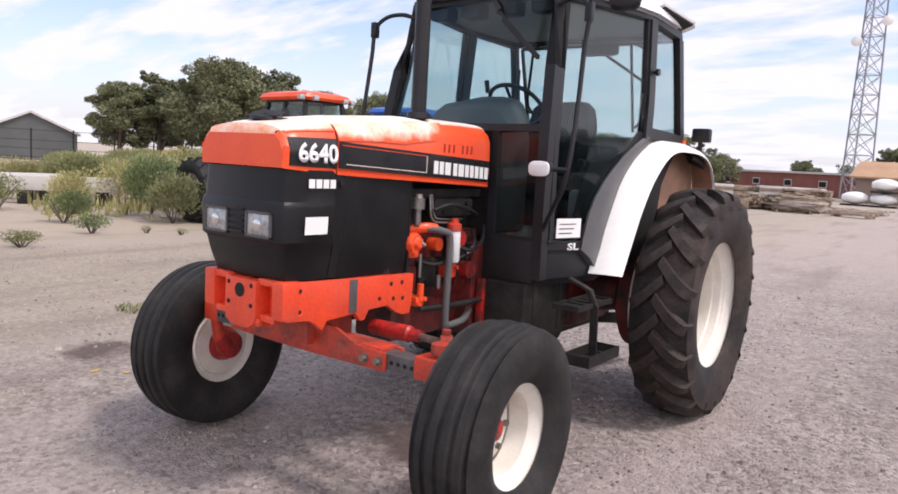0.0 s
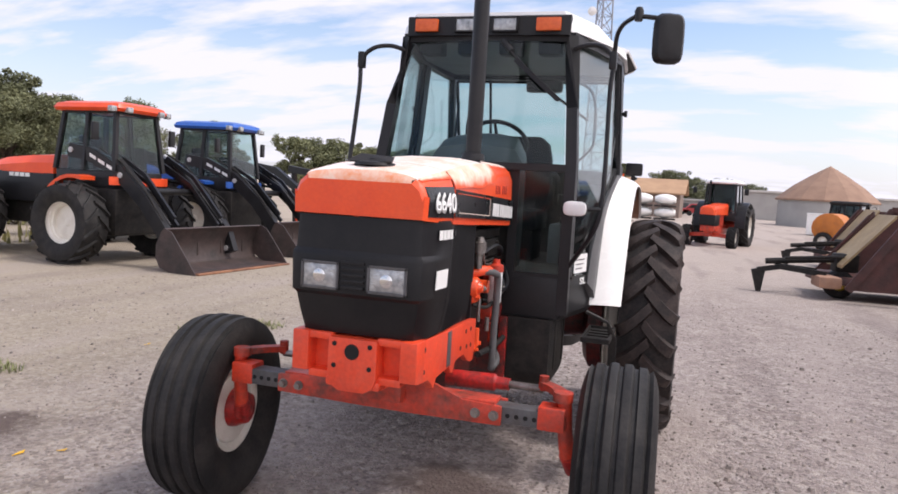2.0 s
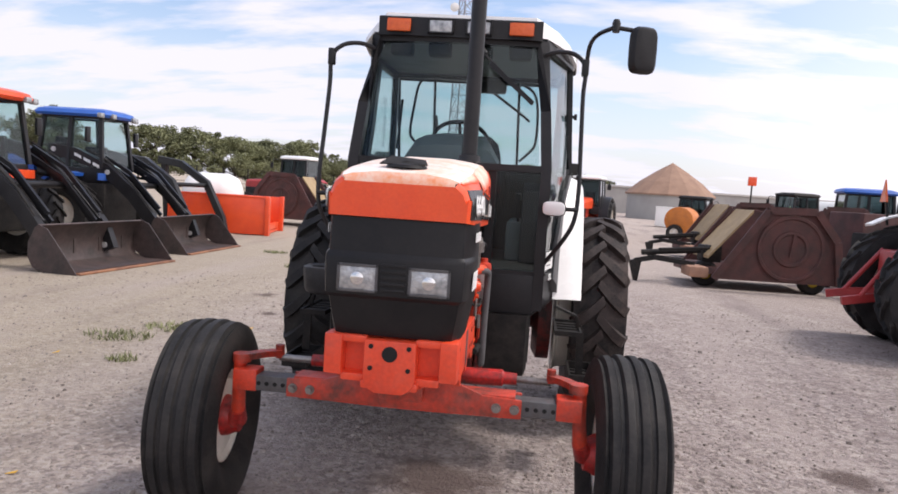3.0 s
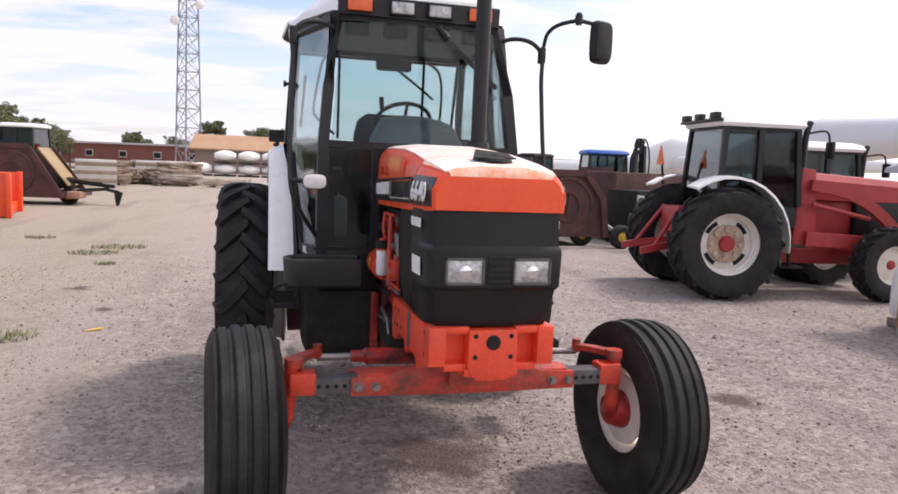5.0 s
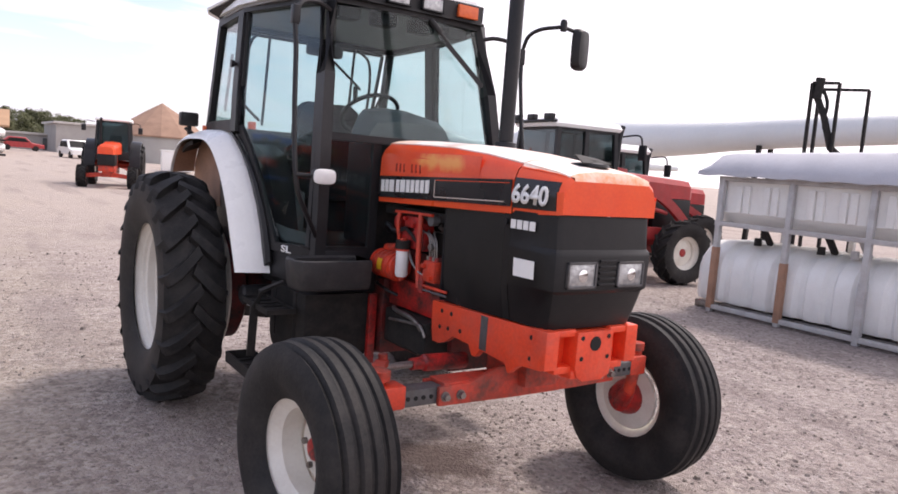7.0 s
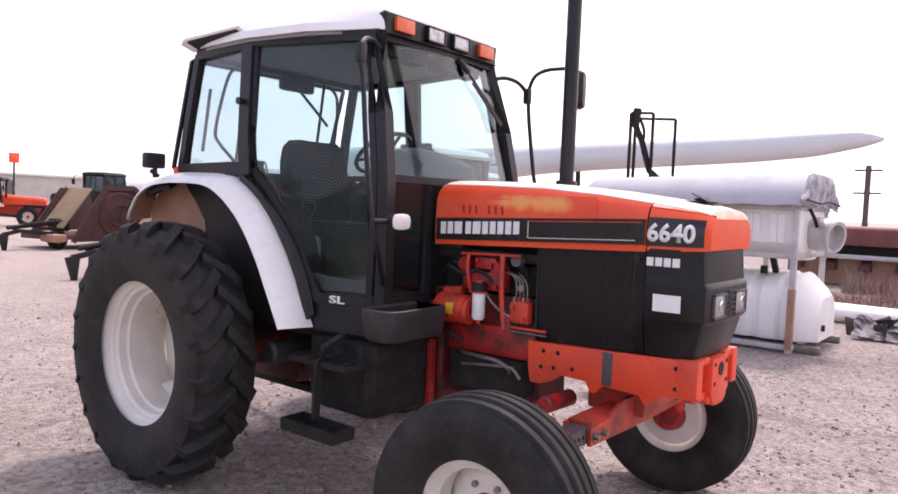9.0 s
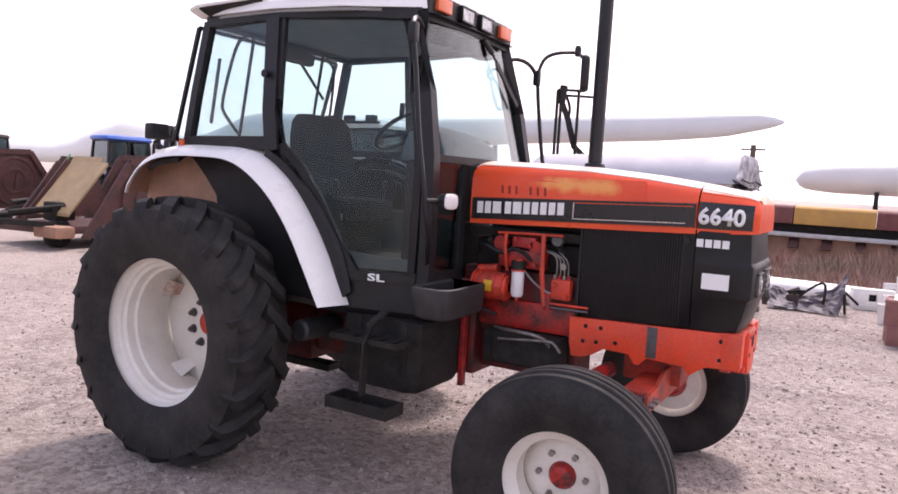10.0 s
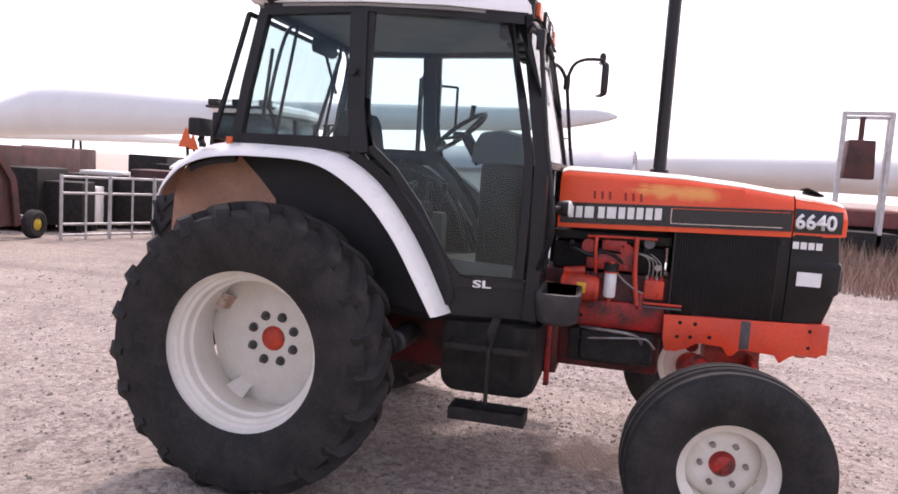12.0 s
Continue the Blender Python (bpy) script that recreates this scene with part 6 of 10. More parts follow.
# mirror arms
for s in (1, -1):
    bm = B()
    up = [(s * 0.51, 1.69, 2.545), (s * 0.60, 1.66, 2.57), (s * 0.70, 1.62, 2.55), (s * 0.76, 1.585, 2.47), (s * 0.757, 1.56, 2.30), (s * 0.765, 1.52, 2.0), (s * 0.77, 1.475, 1.75), (s * 0.755, 1.455, 1.58), (s * 0.70, 1.47, 1.46), (s * 0.60, 1.53, 1.31)]
    tube(bm, bend(up, 5), 0.0135, 8)
    arm = part("mirror_arm", bm, BLACK, tractor, "black tubular mirror arm")
    bm = B()
    box(bm, (s * 0.738, 1.560, 2.42), (s * 0.780, 1.605, 2.52), 0.01)
    part("clamp", bm, BLACK, arm)
    # small lamp held by the arm
    bm = B()
    rows = []
    for y, k in ((1.452, 0.50), (1.445, 0.72), (1.425, 0.92), (1.400, 1.0), (1.388, 1.0)):
        rows.append([(s * (0.634 + 0.068 * k * math.copysign(abs(math.cos(a)) ** 0.55, math.cos(a))), y, 1.645 + 0.043 * k * math.copysign(abs(math.sin(a)) ** 0.55, math.sin(a))) for a in [2 * math.pi * q / 20 for q in range(20)]])
    loft(bm, rows, True, True)
    cyl(bm, (s * 0.69, 1.43, 1.645), (s * 0.765, 1.455, 1.645), 0.013, 8)
    lp = part("side_lamp", bm, PLASTIC, arm, "black side lamp with a pale lens")
    bm = B()
    rows = []
    for y, k in ((1.389, 0.94), (1.380, 0.88), (1.374, 0.55), (1.373, 0.05)):
        rows.append([(s * (0.634 + 0.068 * k * math.copysign(abs(math.cos(a)) ** 0.6, math.cos(a))), y, 1.645 + 0.043 * k * math.copysign(abs(math.sin(a)) ** 0.6, math.sin(a))) for a in [2 * math.pi * q / 20 for q in range(20)]])
    loft(bm, rows, True, True)
    part("lens", bm, FILTER, lp, "pale lamp lens")
# the one long arm with its mirror
bm = B()
tube(bm, bend([(0.760, 1.585, 2.47), (0.765, 1.575, 2.52), (0.775, 1.54, 2.60), (0.81, 1.47, 2.64), (0.87, 1.37, 2.652), (0.895, 1.356, 2.655), (1.00, 1.366, 2.645), (1.095, 1.374, 2.630)], 5), 0.0125, 8)
lathe(bm, [(-0.02, 0.001), (-0.02, 0.02), (0.03, 0.024), (0.05, 0.015), (0.05, 0.001)], c=(0.895, 1.356, 2.650), axis="z", seg=12)
marm = part("mirror_arm", bm, BLACK, tractor, "black mirror arm reaching outward")
bm = B()
mm = Matrix.Translation((1.048, 1.368, 2.540)) @ Matrix.Rotation(radians(19), 4, "Z")
rows = []
for y, k in ((-0.045, 0.55), (-0.04, 0.8), (-0.015, 1.0), (0.012, 1.0)):
    r = []
    for i in range(20):
        a = 2 * math.pi * i / 20
        ca, sa = math.cos(a), math.sin(a)
        r.append(mm @ Vector((0.078 * k * math.copysign(abs(ca) ** 0.45, ca), y, 0.127 * (0.5 + 0.5 * k) * math.copysign(abs(sa) ** 0.45, sa))))
    rows.append(r)
loft(bm, rows, True, True)
mir = part("mirror", bm, PLASTIC, marm, "rounded black mirror housing")
bm = B()
plate(bm, [mm @ Vector((x, 0.013, z)) for x, z in ((-0.066, -0.11), (0.066, -0.11), (0.066, 0.11), (-0.066, 0.11))], mm.to_3x3() @ Vector((0, 0.003, 0)))
part("glass", bm, MIRROR, mir, "mirror glass", smooth=False)

# fuel tanks, tray and steps
def rounded(y0, y1, z0, z1, r, n=5):
    """A rectangle in y and z with rounded lower corners."""
    out = [(y0, z1)]
    for cy, a0 in ((y0 + r, 180), (y1 - r, 270)):
        out += [(cy + r * math.cos(radians(a0 + 90 * k / n)), z0 + r + r * math.sin(radians(a0 + 90 * k / n))) for k in range(n + 1)]
    return out + [(y1, z1)]


for s in (1, -1):
    bm = B()
    y0, y1 = 1.49, 2.02
    rows = []
    wide = 0.672 if s < 0 else 0.545
    for x, k in ((0.28, 0.0), (wide - 0.072, 0.0), (wide - 0.017, 0.012), (wide, 0.05)):
        rows.append([(s * x, y, z) for y, z in rounded(y0 + k, y1 - k, 0.605 + k, 1.0, 0.09)])
    loft(bm, rows, True, True)
    tank = part("fuel_tank", bm, DULL_BLACK, tractor, "black moulded fuel tank with rounded corners", angle=30)
    for y in (1.60, 1.90):
        bm = B()
        box(bm, (s * (wide - 0.012), y - 0.02, 0.70), (s * (wide + 0.006), y + 0.02, 1.0), 0.004)
        part("tank_rib", bm, DULL_BLACK, tank)
    bm = B()
    box(bm, (s * 0.24, 1.455, 0.60), (s * 0.285, 1.485, 1.0), 0.004)
    part("tank_strap", bm, RED_ENGINE, tractor)
    bm = B()
    beam(bm, [(s * 0.70, 1.712, 1.04), (s * 0.83, 1.712, 0.99), (s * 0.862, 1.712, 0.90), (s * 0.872, 1.712, 0.63)], 0.045, 0.014)
    steps = part("step_strut", bm, DULL_BLACK, tractor, "black steel step strut")
    for z, x0, x1, ya, yb, h in ((0.895, 0.70, 0.86, 1.52, 1.95, 0.028), (0.610 if s > 0 else 0.560, 0.80, 0.955, 1.50, 1.885, 0.060)):
        bm = B()
        rows = []
        for k_, zz in ((0, z), (0, z + h), (0.012, z + h), (0.012, z + 0.012)):
            rows.append([(s * (x1 - k_), ya + k_, zz), (s * (x1 - k_), yb - k_, zz), (s * (x0 + k_), yb - k_, zz), (s * (x0 + k_), ya + k_, zz)])
        loft(bm, rows, True, True)
        part("step_pan", bm, DULL_BLACK, steps, "black pressed steel step")
        for k in range(4):
            bm = B()
            box(bm, (s * (x0 + 0.02), ya + 0.06 + 0.085 * k, z + 0.0125), (s * (x1 - 0.02), ya + 0.085 + 0.085 * k, z + 0.021), 0.002)
            part("tread_bar", bm, DULL_BLACK, steps)
bm = B()
rows = []
for z, k in ((1.052, -0.03), (1.062, -0.010), (1.085, 0.0), (1.195, 0.010), (1.212, 0.008), (1.216, -0.004), (1.205, -0.022), (1.130, -0.026)):
    rows.append([(x, y, z) for x, y in ((-0.37, 1.31 - k), (-0.70 - k, 1.292 - k), (-0.755 - k, 1.305 - k), (-0.785 - k, 1.345 - k * 0.5), (-0.79 - k, 1.45 + k * 0.5), (-0.765 - k, 1.495 + k), (-0.71 - k, 1.512 + k), (-0.37, 1.515 + k))])
loft(bm, rows, True, True)
tray = part("battery_tray", bm, GREY_PLASTIC, tractor, "grey plastic tray with a raised rim")
bm = B()
box(bm, (-0.72, 1.36, 1.131), (-0.45, 1.46, 1.150), 0.004)
part("tread", bm, PLASTIC, tray)
# black guard box with a bright rod along the engine's foot
bm = B()
rows = []
for x, k in ((-0.12, 0.0), (-0.245, 0.0), (-0.262, 0.012)):
    rows.append([(x, y, z) for y, z in rounded(0.89 + k, 1.30 - k, 0.775 + k, 0.955 - k, 0.03)])
loft(bm, rows, True, True)
part("guard_box", bm, DULL_BLACK, tractor, "black box low beside the engine")
# lift arms and drawbar under the rear
bm = B()
box(bm, (-0.06, 2.6, 0.42), (0.06, 3.6, 0.47), 0.008)
for s in (1, -1):
    beam(bm, [(s * 0.25, 3.1, 0.55), (s * 0.38, 3.5, 0.50), (s * 0.42, 3.85, 0.48)], 0.05, 0.08)
    beam(bm, [(s * 0.22, 3.1, 1.15), (s * 0.30, 3.45, 1.10)], 0.06, 0.07)
    tube(bm, [(s * 0.30, 3.45, 1.10), (s * 0.40, 3.6, 0.52)], 0.022, 8)
part("hitch", bm, DULL_BLACK, tractor)

# small air canister slung under the cab
bm = B()
lathe(bm, [(-0.76, 0.001), (-0.76, 0.045), (-0.745, 0.062), (-0.45, 0.062), (-0.43, 0.05), (-0.43, 0.001)], c=(0, 2.25, 0.865), seg=20)
part("air_canister", bm, GREY_PLASTIC, tractor, "dark grey canister")

# ---- ground ----
bm = B()
n = 60
vs = [[bm.verts.new(((i / n * 2 - 1) ** 3 * 1600, (j / n * 2 - 1) ** 3 * 1600 + 20, 0)) for i in range(n + 1)] for j in range(n + 1)]
for row in vs:
    for v in row:
        d = math.hypot(v.co.x, v.co.y)
        if v.co.x < -16 and d < 500:
            v.co.z = 0.25 * min(1, (-16 - v.co.x) / 20) * (0.5 + noise.noise(v.co * 0.06))
for j in range(n):
    for i in range(n):
        bm.faces.new((vs[j][i], vs[j][i + 1], vs[j + 1][i + 1], vs[j + 1][i]))
tagged(part("ground", bm, GROUND, angle=90), "grey-pink gravel yard running out to sandy ground", "ground", kind="structure")

# loose stones near the tractor
rnd = random.Random(4)
verts, faces = [], []
for i in range(22000):
    a = rnd.uniform(0, 2 * math.pi)
    d = 0.4 + 8.5 * rnd.random() ** 0.8
    x, y = d * math.cos(a), 1.2 + d * math.sin(a)
    r = rnd.choice((0.004, 0.005, 0.007, 0.009, 0.013)) * rnd.uniform(0.7, 1.3) * (1.8 if rnd.random() < 0.03 else 1)
    z = r * 0.25
    k = len(verts)
    ro = rnd.uniform(0, 6)
    pts = []
    for s in range(5):
        b = ro + 2 * math.pi * s / 5
        q = r * rnd.uniform(0.75, 1.25)
        verts.append((x + q * math.cos(b), y + q * math.sin(b), z - r * 0.35))
    for s in range(5):
        b = ro + 2 * math.pi * s / 5 + 0.3
        q = r * rnd.uniform(0.45, 0.75)
        verts.append((x + q * math.cos(b), y + q * math.sin(b), z + r * rnd.uniform(0.35, 0.7)))
    for s in range(5):
        t = (s + 1) % 5
        faces.append((k + s, k + t, k + 5 + t, k + 5 + s))
    faces.append((k + 5, k + 6, k + 7, k + 8, k + 9))
me = bpy.data.meshes.new("loose_stones")
me.from_pydata(verts, [], faces)
me.materials.append(STONE)
tagged(new("loose_stones", me), "small grey and brown stones scattered over the gravel", "gravel", kind="stuff")

# ---- the yard: machines ----
RED = material("faded_red_paint", (0.42, 0.035, 0.035), (0.30, 0.03, 0.03), rough=0.45, coarse=5, mix=0.8, dust=0.10)
BLUE_ROOF = material("blue_roof_plastic", (0.03, 0.13, 0.50), (0.025, 0.10, 0.38), rough=0.35, dust=0.05)
RUST = material("rusty_brown_steel", (0.094, 0.030, 0.026), (0.040, 0.020, 0.018), rough=0.65, coarse=3, mix=0.9, bump=0.12, dust=0.05)
EDGE_RUST = material("bright_rust", (0.34, 0.16, 0.085), (0.16, 0.075, 0.05), rough=0.7, coarse=5, mix=0.9)
RUST_BUCKET = material("scraped_bucket_steel", (0.062, 0.040, 0.036), (0.026, 0.021, 0.020), rough=0.55, coarse=3, mix=0.9, bump=0.1, dust=0.12)
HEADER_YELLOW = material("faded_orange_yellow_paint", (0.56, 0.31, 0.07), (0.44, 0.25, 0.08), rough=0.6, coarse=3, mix=0.8, dust=0.15)
MAROON_PANEL = material("faded_maroon_paint", (0.20, 0.055, 0.05), (0.13, 0.045, 0.04), rough=0.6, coarse=3, mix=0.8, dust=0.15)
TAN_YELLOW = material("weathered_yellow_paint", (0.41, 0.29, 0.145), (0.30, 0.215, 0.115), rough=0.6, coarse=4, mix=0.8, dust=0.2)
GREEN = material("old_green_paint", (0.10, 0.28, 0.09), (0.08, 0.19, 0.07), rough=0.5)
POLY = material("white_poly_tank", (0.86, 0.86, 0.83), (0.78, 0.77, 0.74), rough=0.42, coarse=2.5, mix=0.7, dust=0.06)
NAVY = material("dark_blue_black_drum", (0.022, 0.022, 0.034), (0.045, 0.042, 0.052), rough=0.5, coarse=6, mix=0.8, dust=0.1)
TARP_DIRTY = material("dirty_sheet_end", (0.50, 0.50, 0.53), (0.17, 0.17, 0.19), rough=0.65, coarse=5, mix=1.0, bump=0.3, bump_scale=25, dust=0.1)
OLD_TARP = material("old_dark_tarpaulin", (0.075, 0.065, 0.080), (0.16, 0.14, 0.16), rough=0.55, coarse=7, mix=0.9, bump=0.2, bump_scale=30, dust=0.15)
TARP = material("grey_white_tarp", (0.47, 0.47, 0.50), (0.38, 0.38, 0.41), rough=0.6, coarse=3, mix=0.7, bump=0.2, bump_scale=14)
GALV = material("galvanised_frame", (0.56, 0.56, 0.56), (0.42, 0.40, 0.39), rough=0.5, metal=0.3, coarse=6, mix=0.8, dust=0.2)
BLADE = material("white_gelcoat", (0.70, 0.71, 0.69), (0.62, 0.63, 0.61), rough=0.35, coarse=0.6, mix=0.6, dust=0.06)
WOOD = material("weathered_lumber", (0.36, 0.28, 0.21), (0.20, 0.155, 0.12), rough=0.85, coarse=5, mix=0.8, island=0.35)
CRATE = material("faded_brown_crate", (0.30, 0.125, 0.105), (0.20, 0.085, 0.075), rough=0.7, coarse=6, mix=0.8, bump=0.1, dust=0.2)
RED_WALL = material("dull_red_siding", (0.24, 0.085, 0.065), (0.18, 0.07, 0.055), rough=0.8, coarse=0.8, mix=0.8)
GREY_WALL = material("grey_metal_siding", (0.38, 0.37, 0.35), (0.31, 0.30, 0.285), rough=0.7, coarse=0.7, mix=0.8)
BROWN_WALL = material("brown_block_wall", (0.24, 0.18, 0.15), (0.19, 0.145, 0.12), rough=0.85, coarse=1.0, mix=0.8)
DOME_ROOF = material("brown_shingle_roof", (0.33, 0.205, 0.14), (0.25, 0.155, 0.11), rough=0.85, coarse=1.2, mix=0.8, bump=0.2, bump_scale=6)
TAN_ROOF = material("tan_roof", (0.45, 0.28, 0.16), (0.36, 0.22, 0.13), rough=0.8, coarse=0.8, mix=0.8)
DARK_ROOF = material("dark_shed_siding", (0.095, 0.10, 0.10), (0.075, 0.08, 0.08), rough=0.7, coarse=0.8, mix=0.7)
BARK = material("bark", (0.12, 0.09, 0.07), (0.07, 0.055, 0.045), rough=0.9, bump=0.3, bump_scale=20)
LEAF = material("dark_olive_leaves", (0.185, 0.195, 0.095), (0.10, 0.112, 0.058), rough=0.75, coarse=0.8, mix=0.9, island=0.45)
SHRUB = material("grey_green_scrub", (0.25, 0.26, 0.115), (0.155, 0.17, 0.08), rough=0.85, coarse=1.2, mix=0.9, island=0.4)
DRY = material("dry_yellow_weeds", (0.40, 0.365, 0.155), (0.27, 0.255, 0.105), rough=0.9, coarse=0.5, mix=1.0, island=0.35)
HUB_YELLOW = material("yellow_wheel_paint", (0.62, 0.42, 0.03), rough=0.5)
RUST_CREAM = material("rusty_cream_paint", (0.55, 0.43, 0.32), (0.34, 0.22, 0.15), rough=0.7, coarse=12, mix=0.9)
STONE_WALL = material("pale_concrete", (0.55, 0.53, 0.50), (0.46, 0.44, 0.41), rough=0.8, coarse=2, mix=0.7)


def far_wheel(parent, x, y, z, R, W, rim, side, name="wheel", rim_mat=None, hub_mat=None, slots=False):
    """A farm wheel for machines in the yard."""
    w = drive_wheel(parent, x, y, z, R, W, rim, side, lugs=16, disc_in=W * 0.34, near=False, name=name, rim_mat=rim_mat or RIM_WHITE, hub_mat=hub_mat or RIM_WHITE, tyre_mat=TYRE)
    if slots:
        d = W / 2 * 0.66 - W * 0.34 + 0.036
        bm = B()
        lathe(bm, [(d, 0.001), (d + 0.014, 0.001), (d + 0.014, rim * 0.60), (d, rim * 0.62)], seg=28)
        c = part("centre_disc", bm, RUST_CREAM, w, "rusty cream centre disc")
        for k in range(8):
            a = 2 * math.pi * k / 8
            bm = B()
            p = Vector((d + 0.012, rim * 0.47 * math.cos(a), rim * 0.47 * math.sin(a)))
            cyl(bm, p, p + Vector((0.03, 0, 0)), 0.05, 10)
            part("clamp", bm, RUST_CREAM, w)
        for k in range(4):
            a = 2 * math.pi * (k + 0.5) / 4
            bm = B()
            rows = []
            for q in (-0.32, -0.1, 0.1, 0.32):
                rows.append([(d - 0.015, r * math.cos(a + q), r * math.sin(a + q)) for r in (rim * 0.64, rim * 0.78)])
            loft(bm, rows)
            part("slot", bm, DARK_HOLE, w, "dark slot in the wheel")
        bm = B()
        lathe(bm, [(d + 0.015, 0.001), (d + 0.07, 0.001), (d + 0.07, 0.10), (d + 0.015, 0.12)], seg=20)
        part("centre_cap", bm, RED, w, "red centre cap")
    return w


def cab_box(parent, w, y0, y1, z0, z1, roof_mat, roof_label, lean=0.06, over=0.08, roof_h=0.16, glass=None):
    """A glazed cab: floor box, corner posts, panes and a moulded roof."""
    bm = B()
    box(bm, (-w, y0, z0), (w, y1, z0 + (z1 - z0) * 0.22), 0.03)
    body = part("cab", bm, CAB_BLACK, parent, "black glazed cab")
    zb = z0 + (z1 - z0) * 0.22
    ym = y0 + (y1 - y0) * 0.52
    P = {}
    for s in (1, -1):
        for k, y in (("f", y0), ("m", ym), ("r", y1)):
            sh = lean if k == "f" else (-lean if k == "r" else 0)
            P[s, k, 0], P[s, k, 1] = Vector((s * w, y, zb)), Vector((s * (w - lean), y + sh, z1))
            bm = B()
            bar(bm, P[s, k, 0], P[s, k, 1], 0.07, 0.07)
            part("post", bm, CAB_BLACK, body)
    ring4 = [P[1, "f", 1], P[1, "r", 1], P[-1, "r", 1], P[-1, "f", 1]]
    bm = B()
    for a, b in zip(ring4, ring4[1:] + ring4[:1]):
        bar(bm, a, b, 0.07, 0.07)
    part("top_rail", bm, CAB_BLACK, body)
    for q in (((1, "f"), (1, "m")), ((1, "m"), (1, "r")), ((-1, "f"), (-1, "m")), ((-1, "m"), (-1, "r")), ((1, "f"), (-1, "f")), ((1, "r"), (-1, "r"))):
        a, b = q
        bm = B()
        pts = [P[(*a, 0)], P[(*b, 0)], P[(*b, 1)], P[(*a, 1)]]
        nrm = (pts[1] - pts[0]).cross(pts[3] - pts[0]).normalized()
        plate(bm, pts, nrm * 0.006)
        g = part("pane", bm, glass or GLASS_FAR, body, "tinted pane", smooth=False)
        g.visible_shadow = False
    bm = B()
    a, c = w + over * 0.5, over
    rows = []
    for z, k in ((z1, -0.03), (z1 + roof_h * 0.3, 0.0), (z1 + roof_h * 0.75, -0.04), (z1 + roof_h, -0.16)):
        pts = [(a + k, y0 - c - k), (a + k, y1 + c + k), (-a - k, y1 + c + k), (-a - k, y0 - c - k)]
        r = []
        for i, p in enumerate(pts):
            n_, p_ = Vector(pts[(i + 1) % 4]), Vector(pts[i - 1])
            v = Vector(p)
            r += [v + (p_ - v).normalized() * 0.14, v + ((p_ - v).normalized() + (n_ - v).normalized()) * 0.04, v + (n_ - v).normalized() * 0.14]
        rows.append([(q.x, q.y, z) for q in r])
    loft(bm, rows, True, True)
    part("roof", bm, roof_mat, body, roof_label, angle=30)
    bm = B()
    box(bm, (-0.22, ym, zb - 0.1), (0.22, ym + 0.45, zb + 0.1), 0.04)
    box(bm, (-0.22, ym + 0.40, zb), (0.22, ym + 0.52, zb + 0.62), 0.04)
    part("seat", bm, FABRIC, body)
    bm = B()
    tube(bm, [(0, y0 + 0.25, zb - 0.1), (0, y0 + 0.42, zb + 0.22)], 0.03, 8)
    c0 = Vector((0, y0 + 0.45, zb + 0.25))
    tube(bm, [c0 + Vector((0.19 * math.cos(t), 0.11 * math.sin(t), 0.13 * math.sin(t))) for t in [2 * math.pi * i / 18 for i in range(19)]], 0.014, 6)
    part("steering_wheel", bm, BLACK, body)
    return body


